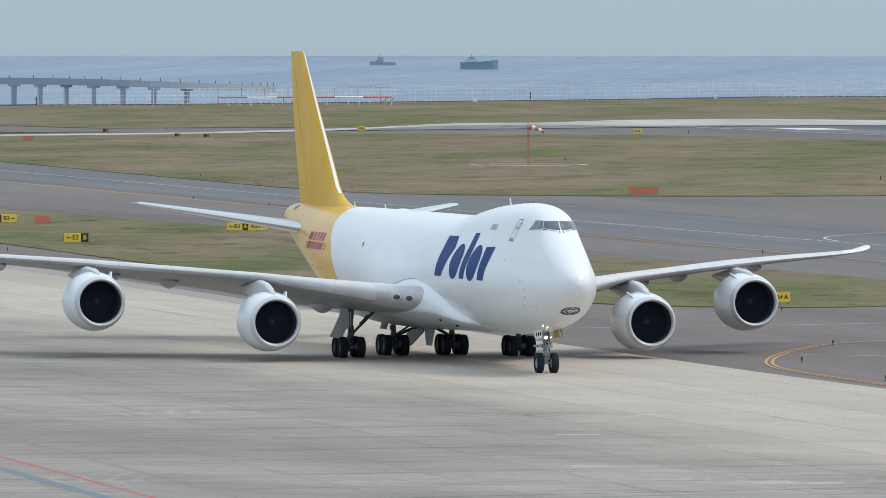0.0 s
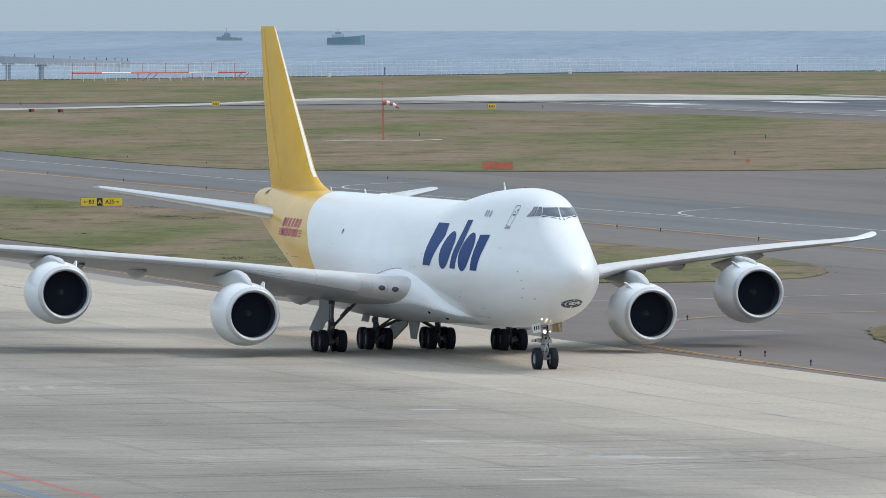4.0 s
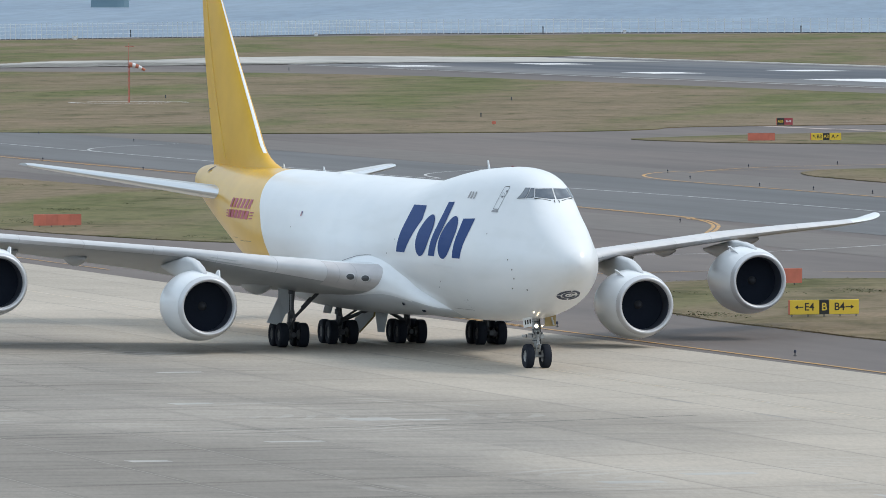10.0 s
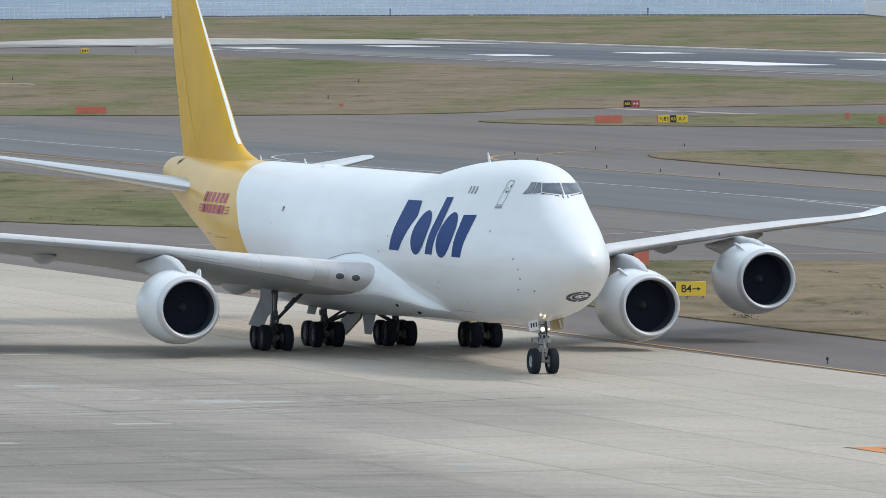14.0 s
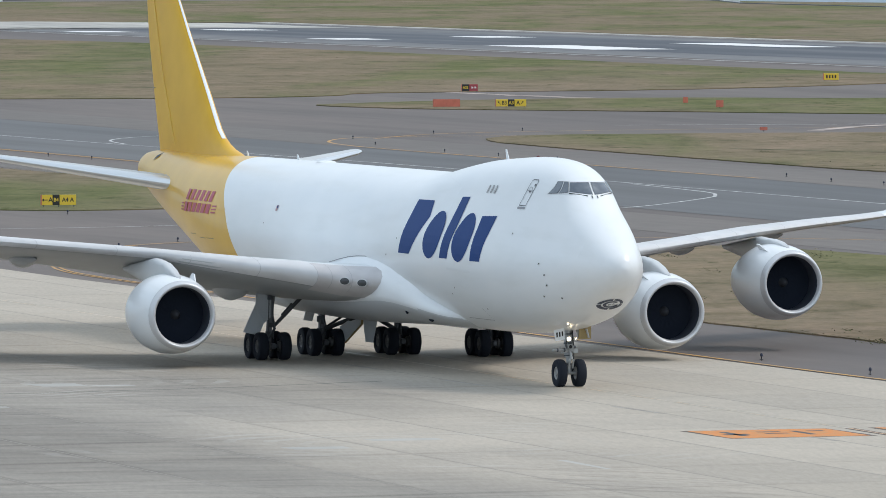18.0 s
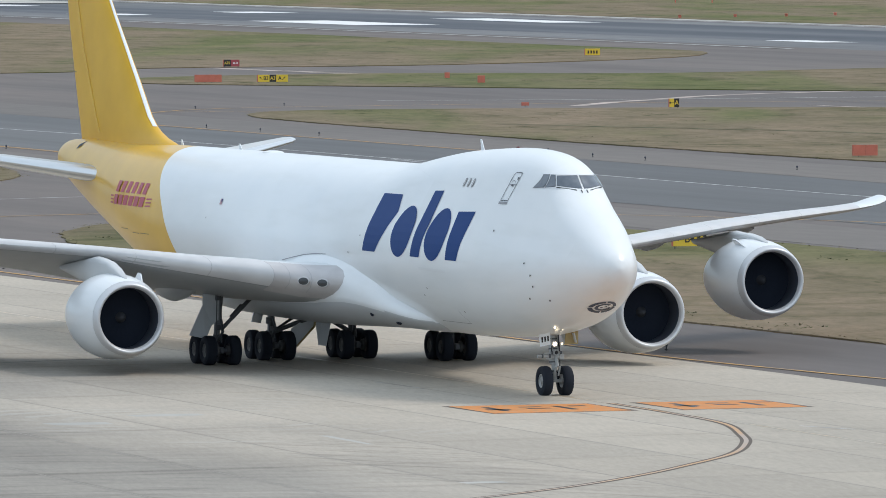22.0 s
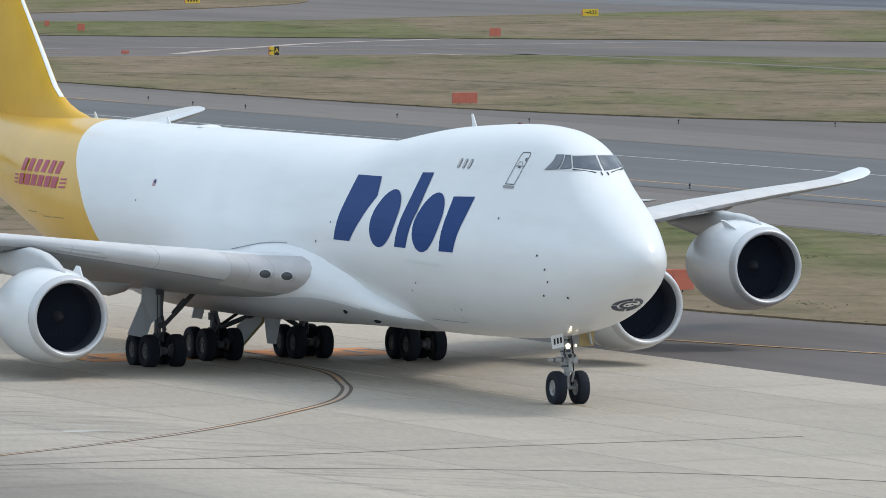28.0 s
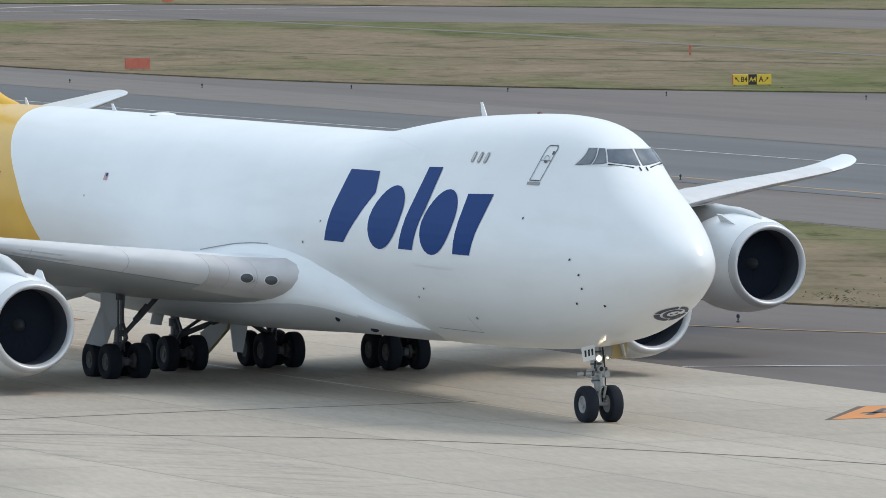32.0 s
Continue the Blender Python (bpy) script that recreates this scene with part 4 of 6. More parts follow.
# nose gear
ng = part("nose_gear", tube((0, 0, 0.62), (-0.15, 0, 1.55), 0.1, 0.12, 14), STEEL, plane, "white-painted nose landing gear", True)
for s in (1, -1):
    WHEELS.append((wheel("wheel", 0.62, 0.42, ng, pose(0, s * 0.45, 0.62)), (0, s * 0.45, 0.62), 0.62))
part("axle", tube((0, -0.4, 0.62), (0, 0.4, 0.62), 0.07, seg=10), STEEL, ng, "", True)
part("oleo", tube((-0.12, 0, 1.3), (-0.3, 0, 2.75), 0.17, 0.19, 16), STEEL, ng, "white gear leg", True)
bm = tube((0.16, 0.1, 0.85), (0.34, 0.09, 1.22), 0.045, seg=8)
tube((0.16, -0.1, 0.85), (0.34, -0.09, 1.22), 0.045, seg=8, bm=bm)
tube((0.34, 0, 1.22), (0.05, 0, 1.62), 0.06, seg=8, bm=bm)
part("torque_link", bm, STEEL, ng, "", True)
bm = tube((0.0, -0.28, 1.62), (0.0, 0.28, 1.62), 0.09, seg=10)
box((-0.14, -0.36, 1.5), (0.1, -0.16, 1.72), bm, 0.02)
box((-0.14, 0.16, 1.5), (0.1, 0.36, 1.72), bm, 0.02)
tube((0.08, -0.8, 1.64), (0.05, -0.2, 1.63), 0.07, seg=8, bm=bm)
tube((0.1, -0.5, 1.74), (0.05, 0.3, 1.78), 0.04, seg=8, bm=bm)
revolve([(0.1, 0.1), (0.16, 0.09), (0.17, 0.02)], "x", 12, bm)
for v in bm.verts[-36:]:
    v.co += Vector((0.05, 0.02, 1.76))
tube((-0.2, 0, 1.9), (-1.5, 0, 2.5), 0.08, seg=8, bm=bm)
tube((0.08, -0.12, 1.75), (-0.1, -0.14, 2.4), 0.025, seg=6, bm=bm)
tube((0.08, 0.12, 1.75), (-0.1, 0.14, 2.4), 0.025, seg=6, bm=bm)
part("steering_actuator", bm, STEEL, ng, "grey steering rams and links", True)
for y0, y1, z, r in ((-0.62, -0.56, 1.64, 0.085), (-0.3, -0.24, 1.65, 0.1), (-0.2, -0.14, 1.78, 0.07), (0.2, 0.25, 1.78, 0.06)):
    part("ram_collar", tube((0.08, y0, z), (0.08, y1, z), r, seg=10), DSTEEL, ng, "dark collar on the steering ram", True)
for z, r in ((1.36, 0.2), (1.9, 0.2), (2.3, 0.21), (0.98, 0.15)):
    xx = -0.12 - 0.18 * (z - 1.3) / 1.45
    part("leg_collar", tube((xx, 0, z), (xx - 0.005, 0, z + 0.06), r, seg=14), DSTEEL, ng, "dark collar round the gear leg", True)
part("hose", tube((0.2, 0.12, 1.84), (-0.02, 0.14, 2.5), 0.03, seg=6), BLACKP, ng, "black hydraulic hose", True)
part("hose", tube((0.14, 0.16, 0.75), (0.22, 0.13, 1.5), 0.022, seg=6), BLACKP, ng, "black hydraulic hose", True)
part("hose", tube((0.1, -0.2, 1.82), (0.06, -0.16, 2.05), 0.03, seg=6), BLACKP, ng, "black hydraulic hose", True)
part("unlit_lamp", revolve([(0.0, 0.11), (0.05, 0.11), (0.05, 0.085), (0.02, 0.08)], "x", 16), STEEL, ng, "grey ring of an unlit lamp", True, pose(0.2, -0.02, 1.79))
part("lamp_glass", revolve([(0.0, 0.08), (0.03, 0.05), (0.04, 0.01)], "x", 14, caps=True), BLACKP, ng, "dark lamp glass", True, pose(0.215, -0.02, 1.79))
for dy, k in ((-0.09, 1.0), (0.22, 0.7)):
    part("lamp_housing", revolve([(0.02, 0.13 * k), (-0.12, 0.11 * k), (-0.2, 0.03)], "x", 16, caps=True), STEEL, ng, "", True, pose(0.18, dy, 2.14))
part("taxi_lamp", revolve([(0.0, 0.085), (0.03, 0.04)], "x", 16, caps=True), LAMP, ng, "lit taxi lamp", True, pose(0.215, -0.09, 2.14))
part("taxi_lamp", revolve([(0.0, 0.03), (0.02, 0.02)], "x", 12, caps=True), LAMP, ng, "lit small lamp", True, pose(0.215, 0.22, 2.15))
part("nose_lamp", revolve([(0.0, 0.03), (0.02, 0.02)], "x", 12, caps=True), LAMP, plane, "lit small lamp under the nose", True, pose(2.04, -0.75, 2.88, 0, 30, 0))
for s in (1, -1):
    p = [(-1.0, s * 0.62, 2.5), (0.5, s * 0.62, 2.6), (0.45, s * 0.74, 2.2), (-0.95, s * 0.74, 2.1)]
    if s > 0:
        part("gear_door", slab(p, (0, s * 0.05, 0)), GREY, ng, "open nose gear door")
    else:
        pl = [(0.57, -0.94, 2.54), (0.57, -0.45, 2.64), (0.57, -0.42, 2.14), (0.57, -0.86, 2.06)]
        part("number_plate", slab(pl, (0.02, 0, 0)), WHITE, ng, "white plate with dark bars")
        for k in range(3):
            yb = -0.83 + 0.125 * k
            part("plate_bar", slab([(0.595, yb + 0.02, 2.22 + 0.025 * k), (0.595, yb + 0.085, 2.235 + 0.025 * k), (0.595, yb + 0.07, 2.45 + 0.025 * k), (0.595, yb, 2.435 + 0.025 * k)], (0.004, 0, 0)), BLACKP, ng)
p = [(0.3, 0.32, 2.12), (0.3, 0.36, 2.7), (0.3, 0.9, 2.84), (0.3, 0.9, 2.14)]
part("gear_door", slab(p, (-0.05, 0, 0)), material("primer_door", (0.36, 0.27, 0.12), 0.6), ng, "ochre inner face of the open gear door")

ng.matrix_basis = pose(0.12, 0, 0)


def main_gear(x, y, top_y, top_z):
    g = part("main_gear", tube((x, y, 0.62), (x, top_y, top_z), 0.13, 0.17, 16), GEARG, plane, "four-wheel main landing gear bogie", True)
    dz = 0.0045 * y      # the bogies follow the crossfall
    part("truck_beam", box((x - 0.95, y - 0.13, 0.52 + dz), (x + 0.95, y + 0.13, 0.8 + dz), None, 0.05), DSTEEL, g)
    for ax in (0.735, -0.735):
        part("axle", tube((x + ax, y - 0.5, 0.66 + dz), (x + ax, y + 0.5, 0.66 + dz), 0.09, seg=10), DSTEEL, g, "", True)
        for s in (1, -1):
            pl = (x + ax, y + s * 0.56, 0.66 + dz)
            WHEELS.append((wheel("wheel", 0.66, 0.5, g, pose(*pl), HUBM), pl, 0.66))
    bm = tube((x + 0.15, y, 1.0), (x + 0.55, y * 0.97, 1.45), 0.06, seg=8)
    tube((x + 0.55, y * 0.97, 1.45), (x + 0.15, top_y, 1.95), 0.06, seg=8, bm=bm)
    tube((x - 0.2, y, 1.2), (x - 0.2, top_y, top_z), 0.035, seg=6, bm=bm)
    part("torque_link", bm, DSTEEL, g, "", True)
    return g


def beam(a, b, r, parent, name, mat=GEARG, label=""):
    return part(name, tube(a, b, r, r * 1.1, 10), mat, parent, label, True)


def extras(g, x, y, hi):
    """Small rods, hoses and collars round a main leg."""
    for z in (1.02, hi - 0.5):
        part("collar", tube((x, y, z), (x, y, z + 0.28), 0.2, 0.2, 14), DSTEEL, g, "", True)
    for dx, dy in ((0.2, 0.14), (0.22, -0.12), (-0.18, 0.16)):
        part("rod", tube((x + dx, y + dy, 0.95), (x + dx * 0.8, y + dy * 0.7, hi - 0.25), 0.028, seg=6), DSTEEL, g, "", True)
    part("bracket", box((x + 0.05, y - 0.1, 1.5), (x + 0.3, y + 0.12, 1.72), None, 0.02), DSTEEL, g)
    for ax in (0.735, -0.735):
        for s in (1, -1):
            part("brake_pack", revolve([(0, 0.26), (s * -0.1, 0.24), (s * -0.12, 0.1)], "y", 12, caps=True), HUBM, g, "dusty brake pack", True, pose(x + ax, y + s * 0.3, 0.66 + 0.0045 * y))


for s in (1, -1):
    g = main_gear(-27.35, s * 5.5, s * 5.3, 3.4)
    extras(g, -27.35, s * 5.42, 3.3)
    beam((-27.5, s * 5.2, 1.5), (-27.4, s * 3.75, 3.0), 0.085, g, "side_brace", DSTEEL, "dark diagonal side brace")
    beam((-27.42, s * 4.75, 2.02), (-27.4, s * 4.25, 2.55), 0.12, g, "brace_actuator", DSTEEL)
    beam((-27.0, s * 5.3, 3.2), (-26.9, s * 4.45, 2.92), 0.05, g, "drag_brace", DSTEEL)
    part("gear_door", slab([(-27.3, s * 6.1, 3.3), (-27.2, s * 5.42, 3.3), (-27.2, s * 5.42, 1.95), (-27.3, s * 5.72, 1.68), (-27.3, s * 6.12, 2.6)], (-0.06, 0, 0)), DOORG, g, "grey gear leg fairing plate")
    part("gear_door", slab([(-27.24, s * 6.13, 2.62), (-27.24, s * 5.72, 1.72), (-27.1, s * 6.02, 1.12), (-27.1, s * 6.79, 1.28)], (-0.06, 0, 0)), DOORG, g, "grey lower gear door plate")
    g = main_gear(-30.42, s * 1.92, s * 1.88, 2.3)
    extras(g, -30.42, s * 1.92, 2.1)
    beam((-30.45, s * 1.85, 1.2), (-29.5, s * 0.5, 1.85), 0.1, g, "drag_brace", DSTEEL)
    beam((-30.6, s * 1.9, 1.15), (-30.3, s * 0.75, 1.95), 0.06, g, "side_brace", DSTEEL)
    part("gear_door", slab([(-31, s * 2.5, 2.1), (-31, s * 2.03, 2.1), (-31, s * 2.17, 1.6), (-31, s * 2.61, 1.66)], (-0.05, 0, 0)), WHITE, g, "small pale gear door")
    if s > 0:
        part("gear_door", slab([(-29.6, -0.1, 1.95), (-29.6, 0.7, 1.95), (-29.6, 0.44, 0.62), (-29.6, 0.07, 0.66)], (-0.05, 0, 0)), DOORG, g, "grey hanging gear door")
    else:
        part("gear_door", slab([(-29.6, -0.1, 1.9), (-29.6, -0.5, 1.9), (-29.6, -1.22, 1.4), (-29.6, -1.22, 1.06), (-29.6, -0.94, 0.62), (-29.6, -0.14, 1.5)], (-0.05, 0, 0)), DOORG, g, "grey hanging gear door with a brown edge")
        part("door_edge", slab([(-29.54, -0.06, 1.9), (-29.54, -0.14, 1.9), (-29.54, -0.2, 1.5), (-29.54, -0.98, 0.66), (-29.54, -0.94, 0.6), (-29.54, -0.1, 1.48)], (-0.04, 0, 0)), bpy.data.materials["primer_door"], g, "brown primer edge")

# ---- flank details ----
FLAGR = material("faded_flag_red", (0.5, 0.3, 0.32), 0.5)
for side in (-1, 1):
    dr = skin_strip([(-0.88, 8.0), (-0.5, 9.06), (-0.4, 9.15), (0.06, 9.15), (0.12, 9.06), (-0.28, 8.0), (-0.88, 8.0)], 0.034, side, DLINE, "upper_deck_door", label="outlined upper deck door")
    skin_strip([(-0.97, 7.9), (-0.25, 7.9)], 0.1, side, LINEG, "door_sill", dr)
    skin_strip([(-0.6, 8.66), (-0.06, 8.66)], 0.035, side, LINEG, "door_handle", dr)
    skin_shape([(-0.42, 8.6), (-0.26, 8.58), (-0.22, 8.65), (-0.38, 8.67)], side, DLINE, "handle_recess", dr, lift=0.024, cut=9)
    skin_strip([(-0.46, 8.7), (-0.42, 8.8), (-0.3, 8.83), (-0.2, 8.78), (-0.17, 8.7)], 0.025, side, LINEG, "vent_ring", dr)
    skin_shape([(-0.1, 8.86), (0.0, 8.86), (0.03, 8.97), (-0.07, 8.97)], side, DLINE, "door_window", dr, "small dark door window", cut=9)
    for k in range(3):
        xc = -5.075 + 0.46 * k
        ol = []
        for q in range(16):
            c, h = cos(q * pi / 8), sin(q * pi / 8)
            u, v = math.copysign(abs(c) ** 0.55, c), math.copysign(abs(h) ** 0.55, h)
            ol.append((xc + 0.105 * u + 0.05 * v, 8.62 + 0.18 * v))
        cw = skin_shape(ol, side, LINEG, "cabin_window", label="small upper deck window")
        skin_shape([(xc + (x - xc) * 0.6, 8.62 + (z - 8.62) * 0.75) for x, z in ol], side, ROOTG, "blind", cw, "pale window blind", lift=0.026)
    skin_shape([(-34.36, 6.78), (-34.06, 6.78), (-34.02, 7.04), (-34.32, 7.04)], side, FLAGR, "flag_decal", label="small red and blue flag decal")
    skin_shape([(-34.18, 6.91), (-34.04, 6.91), (-34.02, 7.04), (-34.18, 7.04)], side, BLUE, "flag_decal", label="small red and blue flag decal", lift=0.026)
    skin_strip([(-8.0, 2.75), (-4.8, 2.75), (-4.8, 3.3)], 0.02, side, LINEG, "cargo_door_seam")
    skin_strip([(-7.5, 4.99), (-4.5, 4.94)], 0.07, side, WHITE, "grab_rail", label="thin white rail below the emblem", lift=0.018)
    # thin greyer strip painted as the rail's shadow on the skin
    skin_strip([(-7.5, 4.93), (-4.5, 4.88)], 0.02, side, SEAM, "rail_shadow", lift=0.01)
    skin_strip([(-15.6, 9.0), (-12.0, 9.0), (-9.2, 8.7)], 0.016, side, SEAM, "hump_seam", lift=0.006)
    for xx in (-31.0, -16.6):
        skin_strip([(xx, 5.3), (xx, 6.2), (xx, 7.2), (xx, 8.2), (xx, 8.8)], 0.01, side, SEAM, "skin_seam", lift=0.006)
    for x, z in ((2.64, 5.55), (3.11, 5.07), (3.16, 4.62), (2.64, 4.11), (-7.02, 4.14), (-7.66, 3.83), (-0.54, 6.77), (-14.95, 6.09), (-16.23, 5.31), (-35.8, 6.15), (-4.18, 3.28), (3.86, 4.08)):
        skin_shape([(x - 0.07 if x > 2 else x - 0.035, z - 0.04), (x + 0.035, z - 0.03), (x + 0.045, z + 0.03), (x - 0.03, z + 0.04)], side, BLACKP, "probe", label="small dark probe or port")
# oval badge under the nose, on the right side
bm = bmesh.new()


def badge_cell(r0, a0, r1, a1):
    q = []
    for r, a in ((r0, a0), (r1, a0), (r1, a1), (r0, a1)):
        yy, zz = 0.1 + 0.62 * r * cos(a), 3.86 + 0.25 * r * sin(a)
        q.append((skin_x(abs(yy), zz) + 0.03, yy, zz))
    bm.faces.new([bm.verts.new(v) for v in q])


for i in range(48):
    a0, a1 = 2 * pi * i / 48, 2 * pi * (i + 1) / 48
    if i % 12:
        badge_cell(0.72, a0, 1.0, a1)
    if 6 <= i <= 46:
        badge_cell(0.38, a0, 0.6, a1)
    if i % 24 < 7:
        badge_cell(0.02, a0, 0.24, a1)
part("nose_badge", bm, material("dark_badge_paint", (0.045, 0.06, 0.1), 0.5), plane, "oval grey badge under the nose")
for x, h, w in ((-8.5, 0.5, 0.2), (-40.3, 0.3, 0.2), (-48.8, 0.3, 0.16)):
    zt = station(x)[2] - 0.04
    part("blade_antenna", slab([(x - w, -0.015, zt), (x + w, -0.015, zt), (x - w * 0.9, -0.015, zt + h), (x - w * 1.6, -0.015, zt + h)], (0, 0.03, 0)), WHITE, plane, "white blade antenna")
x = -35.8
part("antenna_fairing", revolve([(0.0, 0.5), (0.05, 0.42), (0.09, 0.2), (0.1, 0.02)], "z", 20), WHITE, plane, "low white antenna fairing", True, pose(x, 0, smooth_station(x)[2] - 0.02))
part("beacon", revolve([(0.0, 0.1), (0.05, 0.08), (0.08, 0.02)], "z", 12), material("dark_red_beacon", (0.12, 0.035, 0.035), 0.4), plane, "small dark red beacon on the crown", True, pose(-4.3, 0, smooth_station(-4.3)[2] - 0.01))
LLIGHT = material("landing_light_glass", (0.06, 0.065, 0.07), 0.2)
for side in (1, -1):
    for y in (4.3, 4.93):
        x, cc, z = wing_z(y)
        m = pose(x + 0.07, side * y, z - 0.06, 0, 0, side * 40)
        for name, k, mat, lab in (("light_rim", 1.16, SLATG, "pale rim"), ("landing_light", 1.0, LLIGHT, "dark oval landing light in the wing root")):
            bm = revolve([(-0.1, 0.24 * k), (0.0, 0.23 * k), (0.03, 0.17 * k), (0.05, 0.02)], "x", 18, caps=True)
            for v in bm.verts:
                v.co.z *= 0.68
                v.co.x += 0.02 if k == 1.0 else 0.0
            part(name, bm, mat, plane, lab, True, m)
for x, z, rx, rz in ((-14.0, 2.75, 0.13, 0.1), (-12.4, 2.45, 0.32, 0.09)):
    _, w_, zc_, zj_, zb_ = fairing(x)
    k_ = (zc_ - z) / (zc_ - zb_)
    y_ = w_ * (1 - k_ ** 1.8) ** (1 / 1.8)
    bm = bmesh.new()
    bmesh.ops.create_uvsphere(bm, u_segments=14, v_segments=8, radius=1)
    for v in bm.verts:
        v.co = Vector((v.co.x * rx, v.co.y * 0.06, v.co.z * rz))
    # a dark ball paints the shade inside the inlet
    part("air_inlet", bm, DARK, plane, "small dark air inlet in the belly fairing", True, pose(x, -y_, z, 30, 0, 0))


# ---- apron slabs, one piece each, between dark sealed joints ----
SLAB = material("apron_slab_concrete", (0.36, 0.35, 0.325), 0.85)


def field_axes(m):
    """Metres along and across the runway's direction, as node outputs."""
    n, l, b = nodes(m)
    g, mp, sp = n.new("ShaderNodeNewGeometry"), n.new("ShaderNodeMapping"), n.new("ShaderNodeSeparateXYZ")
    mp.vector_type = "TEXTURE"
    mp.inputs["Rotation"].default_value = (0, 0, FIELD)
    l.new(g.outputs["Position"], mp.inputs[0])
    l.new(mp.outputs[0], sp.inputs[0])
    return sp.outputs[0], sp.outputs[1]


def math_node(m, op, a, b=0.0, c=0.0):
    n, l, _ = nodes(m)
    q = n.new("ShaderNodeMath")
    q.operation = op
    for slot, v in enumerate((a, b, c)):
        if isinstance(v, (int, float)):
            q.inputs[slot].default_value = v
        else:
            l.new(v, q.inputs[slot])
    return q.outputs[0]


def swirls(m, s, n, cs, cn, gap, reach):
    """Pale tyre arcs round a turning point, broken up by noise."""
    nn, ll, _ = nodes(m)
    ds, dn = math_node(m, "SUBTRACT", s, cs), math_node(m, "SUBTRACT", n, cn)
    r = math_node(m, "SQRT", math_node(m, "ADD", math_node(m, "MULTIPLY", ds, ds), math_node(m, "MULTIPLY", dn, dn)))
    r = math_node(m, "ADD", r, math_node(m, "ADD", math_node(m, "MULTIPLY", field_noise(m, 0.1, 3), 2.5), math_node(m, "MULTIPLY", field_noise(m, 1.2, 4, (3, 1)), 0.9)))
    wave = math_node(m, "SINE", math_node(m, "MULTIPLY", r, 2 * pi / gap))
    arc = math_node(m, "MULTIPLY", math_node(m, "GREATER_THAN", wave, 0.45), math_node(m, "LESS_THAN", r, reach))
    gate = ramp(m, field_noise(m, 0.12, 4), grey(0.0, 1.0, 0.52, 0.64))
    return math_node(m, "MULTIPLY", arc, gate)


def slab_concrete(m):
    nn, ll, bb = nodes(m)
    inf = nn.new("ShaderNodeObjectInfo")
    s, n = field_axes(m)
    # the older, greyer part of the apron fades in unevenly
    lim = math_node(m, "MINIMUM", math_node(m, "ADD", math_node(m, "MULTIPLY", math_node(m, "ADD", s, 300.0), -0.15), 98.0), 104.0)
    worn = math_node(m, "ADD", math_node(m, "SUBTRACT", lim, n), math_node(m, "MULTIPLY", math_node(m, "SUBTRACT", field_noise(m, 0.05, 5, (2, 1)), 0.5), 46.0))
    worn = math_node(m, "MULTIPLY_ADD", worn, 0.07, 0.5)
    clampn = nn.new("ShaderNodeClamp")
    ll.new(worn, clampn.inputs[0])
    worn = clampn.outputs[0]
    new_c = ramp(m, field_noise(m, 0.035, 5, (2.5, 1)), [(0.36, (0.385, 0.342, 0.285)), (0.52, (0.421, 0.373, 0.312)), (0.66, (0.446, 0.395, 0.332))])
    old_c = ramp(m, field_noise(m, 0.05, 6, (2.5, 1), FIELD + 0.3), [(0.38, (0.221, 0.199, 0.172)), (0.52, (0.27, 0.245, 0.213)), (0.66, (0.327, 0.297, 0.258))])
    tone = ramp(m, inf.outputs["Random"], [(0.0, (0.965, 0.965, 0.965)), (1.0, (1.03, 1.027, 1.02))])
    patch = ramp(m, field_noise(m, 0.16, 5, (3, 1), FIELD + 0.2, 0.6, 0.7), grey(0.93, 1.05))
    drip = ramp(m, field_noise(m, 0.45, 6, (5, 1), radians(6), 0.62), [(0.34, (0.86, 0.86, 0.865)), (0.46, (0.985, 0.985, 0.985)), (0.62, (1.0, 1.0, 1.0)), (0.7, (1.08, 1.08, 1.08))])
    comb = ramp(m, field_noise(m, 0.75, 6, (5, 1), radians(-4), 0.68), [(0.36, (0.82, 0.82, 0.825)), (0.46, (0.96, 0.96, 0.96)), (0.58, (1.01, 1.01, 1.01)), (0.68, (1.12, 1.12, 1.115))])
    skid = ramp(m, field_noise(m, 1.1, 5, (8, 1), radians(-40), 0.62), [(0.36, (0.74, 0.74, 0.745)), (0.46, (0.95, 0.95, 0.95)), (0.58, (1.01, 1.01, 1.01)), (0.68, (1.1, 1.1, 1.095))])

    def window(v, lo, hi, soft):
        up = math_node(m, "MULTIPLY", math_node(m, "SUBTRACT", v, lo), 1 / soft)
        dn = math_node(m, "MULTIPLY", math_node(m, "SUBTRACT", hi, v), 1 / soft)
        return math_node(m, "MAXIMUM", math_node(m, "MINIMUM", math_node(m, "MINIMUM", up, dn), 1.0), 0.0)
    drift = math_node(m, "ADD", n, math_node(m, "MULTIPLY", field_noise(m, 0.1, 3), 3.0))
    lane_wear = math_node(m, "MULTIPLY", window(s, -300.0, -200.0, 20.0), window(drift, 96.6, 104.4, 1.2))
    comb = mix(m, worn, (1.0, 1.0, 1.0), comb)
    comb = mix(m, lane_wear, comb, skid)

    def near_joint(v, first, step, reach):
        f = math_node(m, "FRACT", math_node(m, "MULTIPLY", math_node(m, "SUBTRACT", v, first), 1 / step))
        f = math_node(m, "ABSOLUTE", math_node(m, "SUBTRACT", f, 0.5))      # 0.5 on the joint itself
        f = math_node(m, "MULTIPLY_ADD", f, step / reach, 1 - 0.5 * step / reach)
        return math_node(m, "MAXIMUM", f, 0.0)
